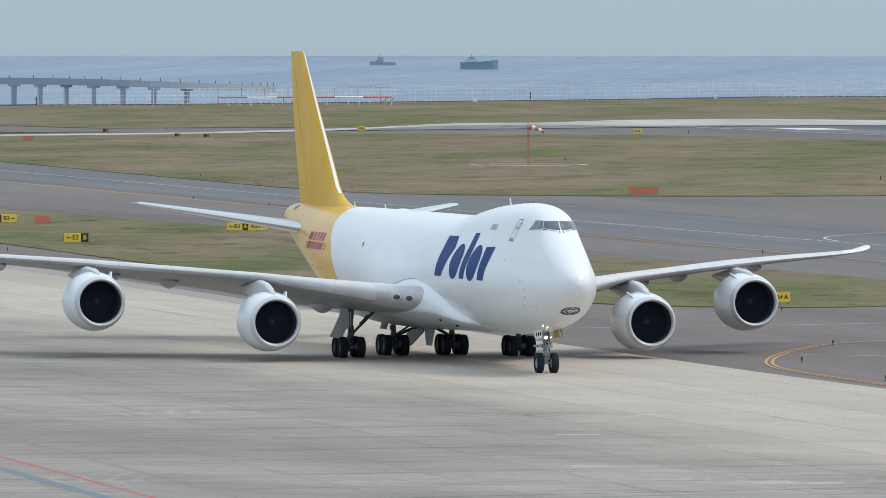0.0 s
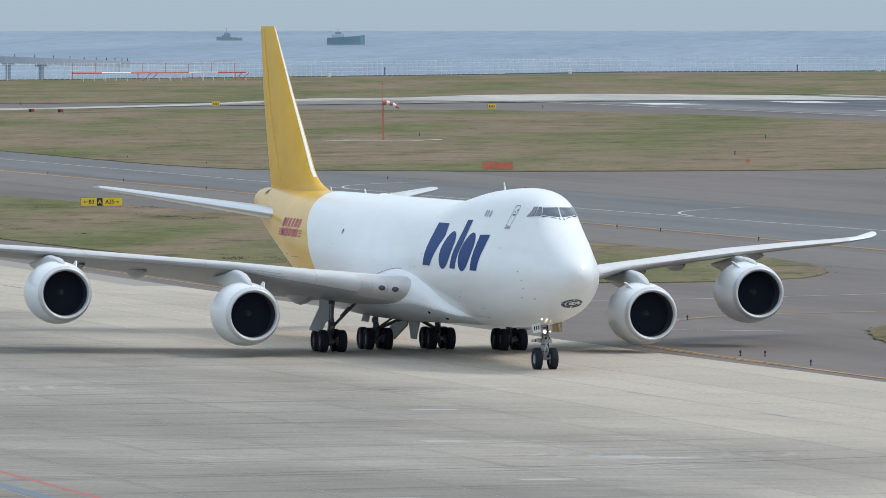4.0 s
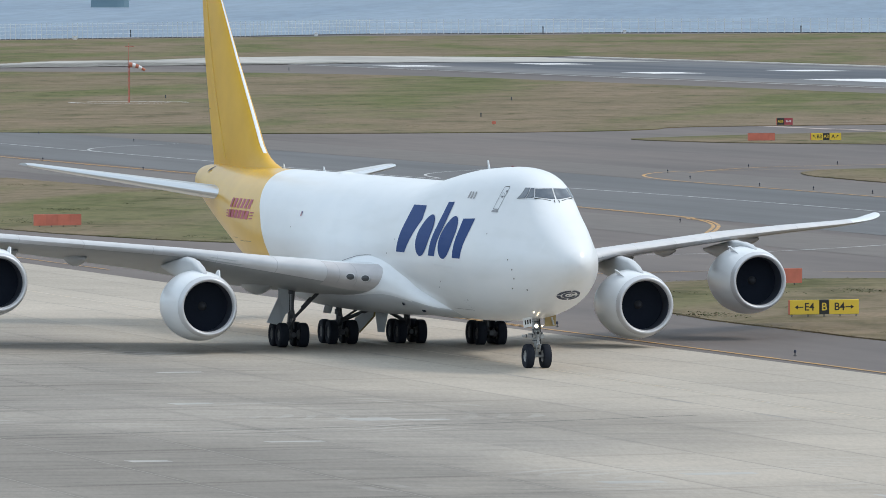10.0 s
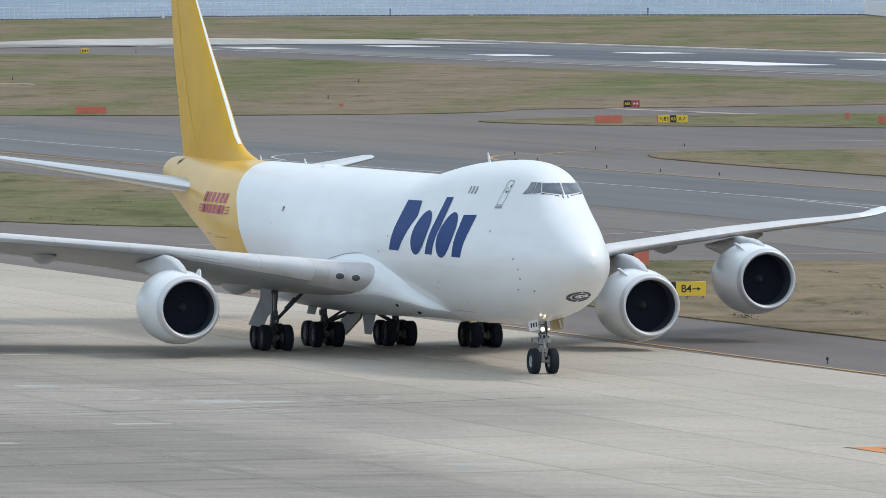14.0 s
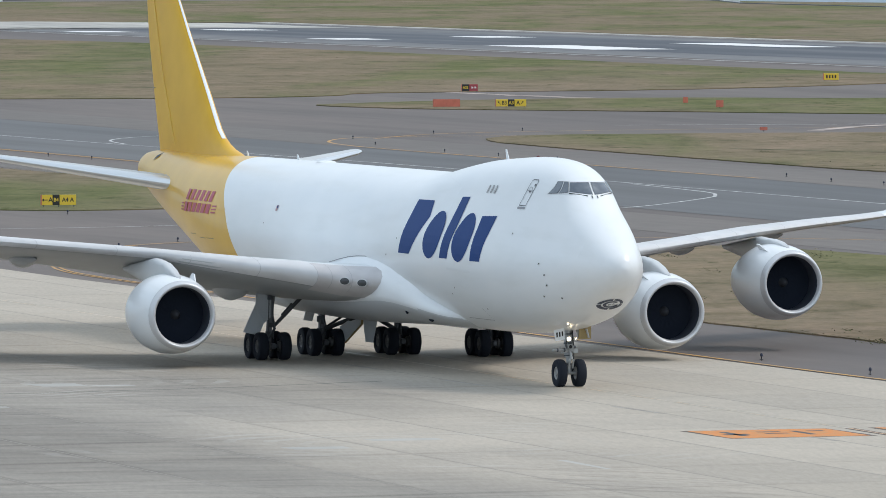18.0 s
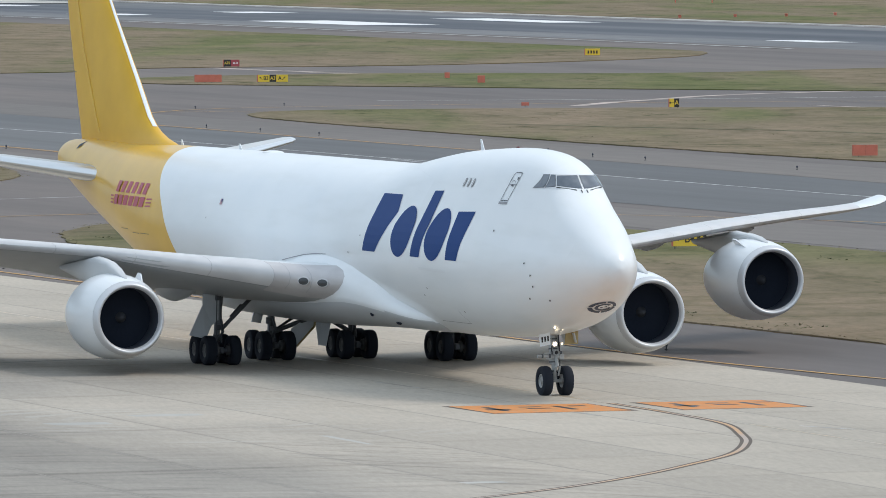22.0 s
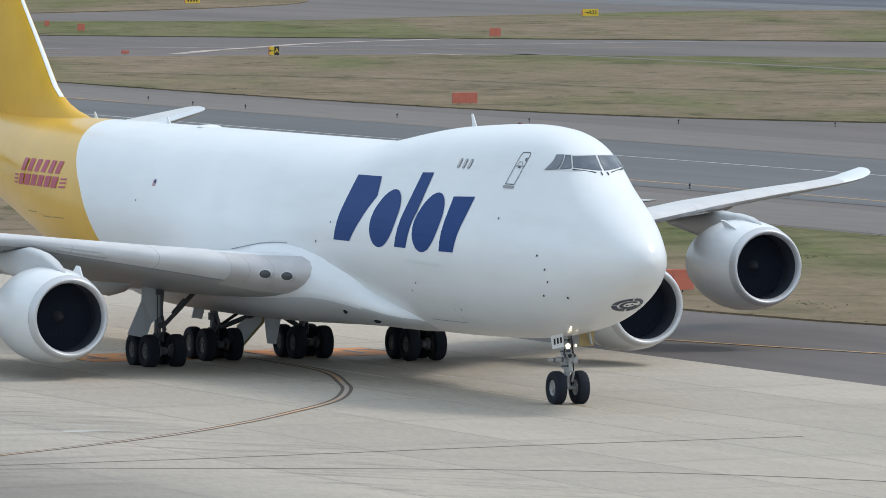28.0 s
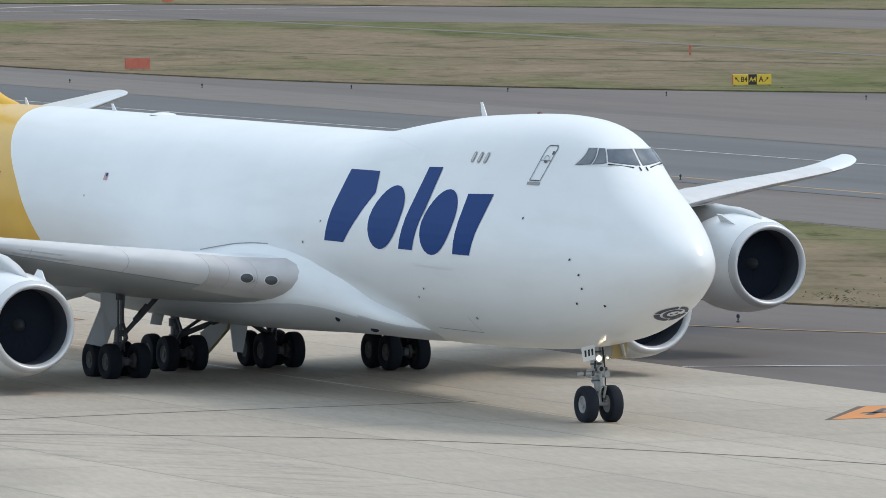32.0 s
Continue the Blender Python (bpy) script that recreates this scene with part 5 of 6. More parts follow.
    # dirt that has crept out of the joints, more of it on the old slabs
    along = math_node(m, "MULTIPLY", near_joint(n, 133.8, 6.2, 0.34), ramp(m, field_noise(m, 0.09, 4, (1, 1)), grey(0.12, 1.0, 0.4, 0.58)))
    skewed = math_node(m, "SUBTRACT", s, math_node(m, "MULTIPLY", math_node(m, "SUBTRACT", n, 60.0), -0.1))
    across = math_node(m, "MULTIPLY", near_joint(skewed, -715.0, 10.9, 0.8), ramp(m, field_noise(m, 0.06, 4, (1, 1), FIELD + 0.7), grey(0.1, 1.0, 0.42, 0.56)))
    cracks = math_node(m, "MULTIPLY", near_joint(skewed, -713.4, 3.633, 0.5), ramp(m, field_noise(m, 0.13, 4, (1, 1), FIELD + 1.7), grey(0.0, 0.8, 0.5, 0.6)))
    dirt = math_node(m, "MAXIMUM", along, math_node(m, "MAXIMUM", across, math_node(m, "MULTIPLY", cracks, worn)))
    dirt = math_node(m, "MULTIPLY", dirt, math_node(m, "MULTIPLY_ADD", worn, 0.68, 0.17))
    creep = mix(m, dirt, (1.0, 1.0, 1.0), (0.66, 0.65, 0.64))
    drip = mix(m, math_node(m, "MULTIPLY_ADD", worn, 0.65, 0.35), (1.0, 1.0, 1.0), drip)
    strip = nn.new("ShaderNodeTexWhiteNoise")
    strip.noise_dimensions = "1D"
    ll.new(math_node(m, "FLOOR", math_node(m, "MULTIPLY", math_node(m, "SUBTRACT", 133.8, n), 1 / 6.2)), strip.inputs["W"])
    lane = ramp(m, strip.outputs["Value"], grey(0.93, 1.04, 0.0, 1.0))
    fine = ramp(m, field_noise(m, 4, 5, (5, 1), radians(90), 0.7), grey(0.93, 1.07))
    acc = mix(m, worn, new_c, old_c)
    for extra in (patch, drip, comb, lane, fine, tone, creep):
        acc = mix(m, 1.0, acc, extra, "MULTIPLY")
    for cs, cn, gap, reach in ((-352, 86, 1.3, 22), (-300, 98, 1.6, 17), (-420, 96, 1.5, 18)):
        acc = mix(m, math_node(m, "MULTIPLY", swirls(m, s, n, cs, cn, gap, reach), 0.24), acc, (0.5, 0.49, 0.46))
    base(m, acc)
    bump(m, field_noise(m, 10, 4, (3, 1), radians(90)), 0.003, 0.1)


slab_concrete(SLAB)

JW, JL, SKEW = 6.2, 10.9, -0.1      # slab width across, length along, skew of the cross joints
joints = sheet("joint_sealer", [F(-720, 53.4), F(-140, 53.4), F(-140, 133.75), F(-320, 133.75), F(-460, 130.55), F(-720, 130.55)], 0.0268, JOINT)
tagged(joints, "dark sealed joints between the apron slabs", "joint", kind="structure")
slab_mesh = bpy.data.meshes.new("slab")
g = 0.02
gx = 0.007
c = [(gx, g), (JL - gx, g), (JL - gx, JW - g), (gx, JW - g)]
pts = []
for z, k in ((0.0, 0.0), (0.03, 0.03)):
    for a, b in c:
        a2 = a + (k if a < JL / 2 else -k)
        b2 = b + (k if b < JW / 2 else -k)
        x, y = F(a2 + SKEW * b2, b2)
        pts.append((x, y, z))
slab_mesh.from_pydata(pts, [], [(4, 5, 6, 7), (0, 1, 5, 4), (1, 2, 6, 5), (2, 3, 7, 6), (3, 0, 4, 7)])
slab_mesh.materials.append(SLAB)
SLABS = []
for i in range(53):
    for j in range(1, 13):
        s0, n0 = -715 + JL * i, 133.8 - JW * (j + 1)
        SLABS.append((s0 + SKEW * (n0 - 60), n0))


# ---- painted lines ----
def line(path, width, mat, label, lift=0.034, name="taxiway_line"):
    if min(y * UX - x * UY for x, y in path) > 130.5:      # on the asphalt, which lies lower than the slabs
        lift = -0.004
    return tagged(mesh_object(name, stripe(path, width, lift), mat), label, "marking", kind="structure")


def Fs(*sn):
    return [F(s, n) for s, n in sn]


edge_run = curve_pts(Fs((-526, 178), (-522, 164), (-518, 154), (-511, 147.7), (-501, 142.4), (-487, 137), (-474, 133.8), (-459, 132.9), (-438, 133.0), (-400, 133.5), (-345, 134), (-325, 135.5), (-312, 137.6), (-304, 139.8), (-293, 143.4), (-286, 146.4), (-279, 151), (-268, 162), (-262, 180)))
for off in (-0.2, 0.2):
    shifted = []
    for i, p in enumerate(edge_run):
        a, b = edge_run[max(0, i - 1)], edge_run[min(len(edge_run) - 1, i + 1)]
        d = hypot(b[0] - a[0], b[1] - a[1])
        shifted.append((p[0] - (b[1] - a[1]) / d * off, p[1] + (b[0] - a[0]) / d * off))
    line([p for p in shifted if p[0] * UX + p[1] * UY < -436], 0.2, ORLINE, "double yellow taxiway edge line")
line([p for p in edge_run if p[0] * UX + p[1] * UY > -438], 0.3, ORLINE, "yellow taxiway edge line")
line(Fs((-780, 133.2), (-540, 133.2)), 0.2, ORLINE, "worn yellow taxiway edge line")
line(curve_pts(Fs((-798, 276), (-796, 258), (-783, 249), (-764, 245), (-735, 244.4), (-695, 244.4), (-648, 244.7))), 0.35, ORLINE, "worn yellow taxiway edge line")
for off in (0, 0.45):
    line(curve_pts(Fs((-1300, 204 + off), (-1000, 205 + off), (-824, 206.5 + off), (-740, 208.4 + off), (-654, 208.6 + off), (-640, 207.4 + off), (-634, 206.7 + off), (-622, 203.6 + off), (-607, 198.2 + off), (-598, 194.6), (-591, 190.2), (-584, 185))), 0.3, ORLINE, "worn yellow taxiway edge line")
line(curve_pts(Fs((-520, 178), (-514, 195), (-498, 207), (-480, 212), (-434, 212), (-390, 211.4), (-250, 211))), 0.32, ORLINE, "yellow taxiway edge line")
line(curve_pts(Fs((-1400, 221), (-1000, 222), (-824, 223), (-748, 226), (-680, 229), (-500, 230.5), (-250, 230.6))), 0.3, WLINE, "pale worn taxiway centre line")
line(curve_pts(Fs((-812, 242), (-800, 232.5), (-789, 227.6), (-776, 225.4))), 0.3, WLINE, "pale worn turning line")
line(curve_pts(Fs((-946, 242), (-930, 229), (-914, 223.2), (-895, 222.4))), 0.3, WLINE, "pale worn turning line")
PINKL = material("faded_pinkish_line", (0.4, 0.33, 0.3), 0.85)
base(PINKL, ramp(PINKL, field_noise(PINKL, 0.15, 5), [(0.38, (0.26, 0.22, 0.2)), (0.55, (0.5, 0.41, 0.37))]))
line(curve_pts(Fs((-1040, 343), (-1001, 345.8), (-988, 348.6), (-972, 348.5), (-950, 346.5), (-925, 342))), 2.2, PINKL, "faded pinkish turning line")
line(curve_pts(Fs((-810, 312), (-824, 321.5), (-835, 330.6), (-848, 341), (-858, 351.5), (-870, 370))), 1.8, PINKL, "faded pinkish turning line")
line(curve_pts(Fs((-1006, 345.4), (-990, 347.6), (-974, 348.8))), 3.4, PINKL, "worn white paint patch on the taxiway", 0.036)
line(curve_pts(Fs((-806, 337), (-785, 341.4), (-770, 351.6), (-755, 366))), 0.8, PINKL, "faded pinkish turning line")
line(curve_pts(Fs((-840, 300), (-838, 340), (-850, 400), (-890, 470))), 0.5, WLINE, "pale worn turning line")
line(curve_pts(Fs((-790, 256), (-812, 275), (-822, 320), (-820, 380))), 0.4, ORLINE, "worn yellow taxiway edge line")
line(Fs((-494, 141), (-489.5, 148)), 0.25, WLINE, "white line on the asphalt")
line(Fs((-264, 134.2), (-258, 152)), 0.25, WLINE, "white line on the asphalt")
line(curve_pts(Fs((-545, 136), (-548, 149), (-550, 160), (-557, 176), (-561, 187), (-574, 201.8), (-583, 210.6), (-599, 221.4), (-606, 224.9), (-615, 227.2), (-637, 228.8))), 0.3, WLINE, "pale centre line of the crossing")
line(Fs((-720, 118.6), (-200, 118.6)), 0.14, ORFADE, "faint worn yellow centre line of the apron taxi lane")
for s0 in (-408, -384, -360, -345, -322, -302):
    line(Fs((s0, 114.9), (s0 + 5.6, 115.1)), 0.2, FADEW, "short worn white dash on the apron", 0.036)
line(Fs((-287.7, 120.0), (-284.9, 121.1)), 0.16, WLINE, "short pale stroke beside the centre line", 0.036)
for k in range(16):
    x, y = 150.5 + 2.9 * k, 838.0 - 1.2 * k
    line([(x, y), (x + 1.5, y - 0.6)], 1.3, WLINE, "short white dash on the connecting taxiway", 0.036)
GUIDE = material("brown_faded_guide_paint", (0.11, 0.085, 0.068), 0.85)
ORTURN = material("worn_orange_turning_line", (0.5, 0.3, 0.2), 0.8)
base(ORTURN, ramp(ORTURN, field_noise(ORTURN, 0.12, 4), [(0.42, (0.42, 0.35, 0.3)), (0.58, (0.52, 0.33, 0.19))]))
turn = curve_pts(Fs((-304, 118.6), (-297, 118.4), (-290, 117.8), (-283, 115.7), (-278.5, 114.0), (-273, 111.2), (-267.5, 107.2), (-263, 103.6), (-258, 98.8), (-252.5, 92), (-247, 84), (-240, 72), (-232, 56)))
line(turn, 0.46, GUIDE, "dark border of the turning line", 0.034)
line(turn, 0.18, ORTURN, "orange turning line with dark borders", 0.038)
line(Fs((-247, 88.5), (-247.4, 95.8), (-249.1, 108.6), (-249.6, 119)), 0.2, GUIDE, "dark brown faded guide line")
line(curve_pts(Fs((-247, 84), (-243.4, 94.2), (-239.5, 102.5), (-233.6, 109.7), (-223.3, 116.2), (-214, 120))), 0.2, GUIDE, "dark brown faded guide line")
seam = [(a + 0.35 * noise.noise((b * 0.35, 1, 0)) + 0.15 * noise.noise((b * 1.3, 2, 0)), b) for a, b in curve_pts([(-334, 62), (-338, 83.5), (-340, 97), (-342, 105), (-344.5, 112)], 16)]
line(Fs(*seam), 0.22, SEALER, "dark tarred seam across the apron", 0.033)
for s, n, ls, ln in ((-347, 96.2, 2.4, 2.2), (-345.2, 98.6, 1.2, 1.8), (-299, 93.1, 1.6, 2.4), (-303, 97.7, 1.2, 3.0), (-288, 100.5, 5.5, 0.35), (-262, 96.5, 0.8, 1.6), (-330, 88, 1.0, 2.6), (-362, 92, 1.4, 2.0), (-392, 99, 1.0, 2.4), (-318, 79, 1.2, 1.8)):
    tagged(sheet("repair_patch", ragged([F(s, n), F(s + ls, n + 0.1), F(s + ls, n + ln), F(s + 0.1, n + ln)], 0.4, 0.12), 0.033, PALEC), "pale mortar repair on the apron", "repair", kind="structure")
REDLN = material("red_line_paint", (0.4, 0.12, 0.11), 0.8)
BLUELN = material("blue_band_paint", (0.14, 0.18, 0.22), 0.8)
line(Fs((-700, 68.2), (-300, 68.2)), 0.3, REDLN, "red safety line on the apron")
line(Fs((-700, 66.2), (-300, 66.2)), 0.7, BLUELN, "blue-grey band beside the red line")
tagged(sheet("runway_shoulder_light", [F(-1960, 590.5), F(-1200, 590.5), F(-1200, 597), F(-1960, 597)], 0.0, PALEC), "pale concrete runway shoulder", "shoulder", kind="structure")
tagged(sheet("perimeter_road", ragged([F(-1640, 297), F(-1662, 338), F(-1720, 385), F(-1814, 431), F(-1832, 459), F(-1795, 470), F(-1810, 500), F(-1801, 534), F(-1790, 575), F(-1899, 575), F(-1948, 540), F(-1928, 504), F(-1857, 462), F(-1860, 446), F(-1763, 398), F(-1690, 346), F(-1668, 303)], 5.0, 2.0), 0.1, PALEC), "pale worn concrete at the runway's end", "road", kind="structure")
tagged(sheet("marking_patch", [(87.2, 479.4), (91.0, 477.9), (92.6, 474.0), (85.8, 462.6)], 0.03, WLINE), "white painted wedge beside the grass", "marking", kind="structure")


def arrow(bm, cx, cy, size, way, z, plane_m):
    """A small arrow in a sign's plane; way in degrees, 0 to the right."""
    a = radians(way)
    pts = [(-0.5, -0.06), (0.15, -0.06), (0.15, -0.25), (0.55, 0.0), (0.15, 0.25), (0.15, 0.06), (-0.5, 0.06)]
    vs = [bm.verts.new(plane_m @ Vector((cx + size * (x * cos(a) - y * sin(a)), cy + size * (x * sin(a) + y * cos(a)), z))) for x, y in pts]
    bm.faces.new(vs)
    return bm


for s, n, w, k in ((-304.2, 111.7, 5.9, 0.0), (-304.2, 119.75, 5.4, 0.0), (-242, 125.9, 2.4, 4.1)):      # k: slant of the far side
    tagged(sheet("apron_marking_border", [F(s - 0.1, n + k - 0.28), F(s + 5.3, n - 0.08 - k * 0.06), F(s + 5.1, n + w + 0.28), F(s - 0.1, n + k + w + 0.08)], 0.033, GUIDE), "dark border of an orange apron marking", "marking", kind="structure")
    tagged(sheet("apron_marking", [F(s, n + k), F(s + 5.2, n), F(s + 5.0, n + w), F(s, n + k + w)], 0.037, ORANGE), "worn orange direction marking on the concrete", "marking", kind="structure")
    for a, b, la, lb in ((1.2, 0.9, 2.6, 0.35), (2.6, 0.55, 0.5, 1.0), (1.3, 2.4, 0.4, 1.0), (2.3, 2.4, 0.4, 1.0), (1.2, 3.9, 2.4, 0.32), (1.2, 4.6, 0.4, 0.7)):
        if b + lb > w:
            continue
        b0, b1 = n + b + k * (1 - a / 5.2), n + b + k * (1 - (a + la) / 5.2)
        tagged(sheet("marking_bar", [F(s + a, b0), F(s + a + la, b1), F(s + a + la, b1 + lb), F(s + a, b0 + lb)], 0.041, BLACKP), "black bar in an orange apron marking", "marking", kind="structure")


# ---- taxiway signs ----
def text_mesh(body, size):
    cu = bpy.data.curves.new("lettering", "FONT")
    cu.body, cu.size, cu.align_x, cu.align_y, cu.offset = body, size, "CENTER", "CENTER", 0.012
    ob = bpy.data.objects.new("lettering", cu)
    scene.collection.objects.link(ob)
    bpy.context.view_layer.update()
    me = bpy.data.meshes.new_from_object(ob.evaluated_get(bpy.context.evaluated_depsgraph_get()))
    bpy.data.objects.remove(ob)
    bpy.data.curves.remove(cu)
    return me


SIGN_TURN = -76.6 + 90


def sign(x, y, panels, height, label, legs=0.14):
    """panels: (width, ground material, ink material, text, arrow in degrees or None, arrow before the text)."""
    top = new("taxiway_sign")
    tagged(top, label, "sign", "taxiway signs")
    top.matrix_basis = pose(x, y, gz(y) + 0.05, 0, 0, SIGN_TURN)
    total = sum(p[0] for p in panels)
    u = -total / 2
    for w, mat, ink, words, way, first in panels:
        pan = part("panel", box((u + 0.005, -0.09, legs), (u + w - 0.005, 0.09, legs + height), None, 0.012), mat, top)
        cx = u + w / 2
        face = Matrix.Translation((0, -0.0935, 0)) @ Matrix.Rotation(radians(90), 4, "X")
        if words:
            shift = 0 if way is None else (0.34 if first else -0.34) * height
            me_ = text_mesh(words, min(height * 0.74, (w - (0.0 if way is None else height * 0.62)) * 1.35 / len(words)))
            me_.materials.clear()
            me_.materials.append(ink)
            tx = new("lettering", me_)
            tx.parent = pan
            tx.matrix_basis = Matrix.Translation((cx + shift, -0.0935, legs + height / 2)) @ Matrix.Rotation(radians(90), 4, "X")
        if way is not None:
            bm = bmesh.new()
            off = (-0.5 if first else 0.5) * height * (0.5 + 0.33 * len(words)) + (0.3 if first else -0.3) * height * 0.6
            arrow(bm, cx + off, legs + height / 2, height * 0.6, way, 0, face)
            part("arrow", bm, ink, pan)
        u += w
    k = max(2, int(total / 0.8))
    for i in range(k):
        xx = -total / 2 + 0.15 + (total - 0.3) * i / (k - 1)
        part("leg", tube((xx, 0, -0.05), (xx, 0, legs), 0.035, seg=6), DSTEEL, top)
    part("end_board", box((-total / 2 - 0.05, -0.1, legs), (-total / 2, 0.1, legs + height), None, 0.01), REDB, top, "orange end board")
    return top


Y, K, R = SIGNY, SIGNK, SIGNR
sign(-36.0, 796.4, [(1.7, Y, K, "E3", 180, True), (0.75, K, Y, "B", None, False)], 0.85, "yellow and black taxiway sign lettered E3 and B on the grass")
sign(-47.5, 881, [(0.8, K, Y, "B", None, False), (1.7, Y, K, "B3", 0, False)], 0.85, "black and yellow taxiway sign lettered B3 on the grass")
sign(-20.4, 845.0, [(1.7, Y, K, "B3", 180, True), (0.6, K, Y, "A", None, False), (2.1, Y, K, "A35", 0, False)], 0.8, "yellow taxiway sign lettered B3, A and A35 on the grass")
sign(45.3, 470.0, [(1.8, Y, K, "E4", 180, True), (0.6, K, Y, "B", None, False), (1.84, Y, K, "B4", 0, False)], 0.84, "yellow taxiway sign lettered E4, B and B4 on the grass")
sign(25.0, 615.0, [(0.85, Y, K, "A", 180, True), (0.55, K, Y, "B4", None, False), (1.3, Y, K, "A4 A", None, False)], 0.78, "yellow taxiway sign with a black panel at the grass edge")
sign(94.5, 978.0, [(1.5, Y, K, "B3", 135, True), (0.85, K, Y, "A3", None, False), (1.5, Y, K, "A", 45, False)], 0.86, "yellow and black taxiway sign lettered B3, A3 and A")
sign(98.7, 1078.8, [(1.05, K, Y, "A35", None, False), (1.2, R, SIGNW, "36-18", None, False)], 0.9, "black and red runway holding sign lettered A35 and 36-18")
sign(155.7, 623.0, [(1.35, Y, K, "B4", 135, True), (0.75, K, Y, "A4", None, False), (1.3, Y, K, "A", 45, False)], 0.82, "yellow and black taxiway sign lettered B4, A4 and A")
sign(71.7, 482.0, [(1.55, Y, K, "B4", 180, True), (0.6, K, Y, "A", None, False)], 0.84, "yellow and black taxiway sign lettered B4 and A on the grass")
sign(124.1, 845.4, [(0.55, Y, K, "", 180, True), (0.55, K, Y, "A", None, False)], 0.9, "small yellow and black taxiway sign lettered A")
sign(197.6, 1057.7, [(2.3, Y, K, "A25", 0, True)], 0.95, "yellow taxiway sign lettered A25")
for x, y, w in ((-17.6, 1752.5, 1.7), (40.7, 1700.7, 1.8), (158.8, 1163, 2.3)):
    sg = sign(x, y, [(w, Y, K, "", None, False)], 0.95, "yellow runway exit sign with dark bars")
    for k in range(4):
        part("sign_bar", box((-w * 0.34 + k * w * 0.19, -0.1, 0.38), (-w * 0.34 + k * w * 0.19 + w * 0.1, -0.094, 0.82)), K, sg)
for x, y in ((-72, 1732), (-54, 1650), (-47.9, 1643)):
    sign(x, y, [(0.55, K, Y, "", None, False), (0.6, R, SIGNW, "", None, False)], 0.6, "far black and red holding sign")


# ---- red barrier boards on the grass ----
def barrier(x, y, w, h, label="weathered orange-red barrier board on short legs"):
    top = new("barrier_board")
    tagged(top, label, "barrier", "red barrier boards")
    top.matrix_basis = pose(x, y, gz(y) + 0.06, 0, 0, SIGN_TURN)
    k = max(1, round(w / 0.95))
    for i in range(k):
        a, b = -w / 2 + w * i / k, -w / 2 + w * (i + 1) / k
        part("board", box((a + 0.002, -0.12, 0.1), (b - 0.002, 0.12, h), None, 0.008), REDB, top)
        part("leg", tube(((a + b) / 2, 0, -0.05), ((a + b) / 2, 0, 0.1), 0.04, seg=6), DSTEEL, top)
    return top


n_, l_, b_ = nodes(REDB)
ri = n_.new("ShaderNodeObjectInfo")
base(REDB, mix(REDB, 1.0, ramp(REDB, ri.outputs["Random"], [(0, (0.54, 0.15, 0.095)), (1, (0.6, 0.165, 0.1))]), ramp(REDB, noise_tex(REDB, 1.4, 4), [(0.3, (0.85, 0.9, 0.95)), (0.7, (1.05, 1.1, 1.2))]), "MULTIPLY"))
for x, y, w, h in ((25.7, 1043, 4.0, 1.0), (1.1, 652.5, 3.9, 1.0), (47.4, 521.2, 2.9, 1.05), (86.7, 978.5, 3.4, 1.0), (115.1, 673.6, 2.25, 1.0), (163.5, 935.8, 1.35, 1.05), (119.4, 973.7, 0.9, 0.95), (118.5, 1001.2, 0.6, 0.8),
                   (-43.5, 881, 1.7, 0.9), (-81.2, 1590, 2.0, 1.0), (71.3, 366.2, 4.2, 1.05), (109.5, 854.7, 0.8, 0.45), (60.5, 1090, 0.5, 0.5)):
    barrier(x, y, w, h)

# ---- blue taxiway edge lights ----
light = new("taxiway_edge_light")
tagged(light, "small blue taxiway edge light on a dark stem", "airfield light", "taxiway edge lights")
part("stem", tube((0, 0, -0.03), (0, 0, 0.16), 0.025, seg=8), BLACKP, light)
part("base_plate", revolve([(0.0, 0.1), (0.02, 0.09), (0.04, 0.03)], "z", 12, caps=True), BLACKP, light, "", True)
part("lens", revolve([(0.15, 0.035), (0.17, 0.07), (0.26, 0.07), (0.31, 0.04), (0.32, 0.01)], "z", 12, caps=True), BLUEL, light, "dark blue lens", True)
LIGHTS = Fs((-439, 134.4), (-426, 134.8), (-400, 135.4), (-371, 135.1), (-358, 135.2), (-344, 135.2), (-343, 136.5), (-453, 134.4), (-452, 135.6), (-482, 137.6), (-510, 147.7), (-519, 154.4), (-578.5, 163.6), (-580, 174), (-288, 148.9),
            (-456, 209.6), (-443, 210.2), (-413, 209.8), (-652, 248.5), (-637, 246.8), (-627, 247.6), (-708, 247.2), (-722.5, 246.4), (-737, 245.9), (-765, 248), (-790, 253.7), (-809, 268.7), (-819, 282), (-631, 203.7), (-554, 280.2), (-567, 273), (-578, 264.7),
            (-734, 205.7), (-723, 206.8), (-691, 206.7), (-676, 207.2), (-600, 250), (-585, 255), (-540, 290), (-528, 300))
more = [F(-1000 + 45 * k, 206) for k in range(5)] + [F(-960 - 50 * k, 240) for k in range(6)] + [F(-640 - 40 * k, 138.5) for k in range(4)] + [F(-390 + 30 * k, 246) for k in range(4)]
for k, (x, y) in enumerate(LIGHTS + more):
    m = pose(x, y, gz(y))
    if k == 0:
        light.matrix_basis = m
    else:
        copy_thing(light, m)

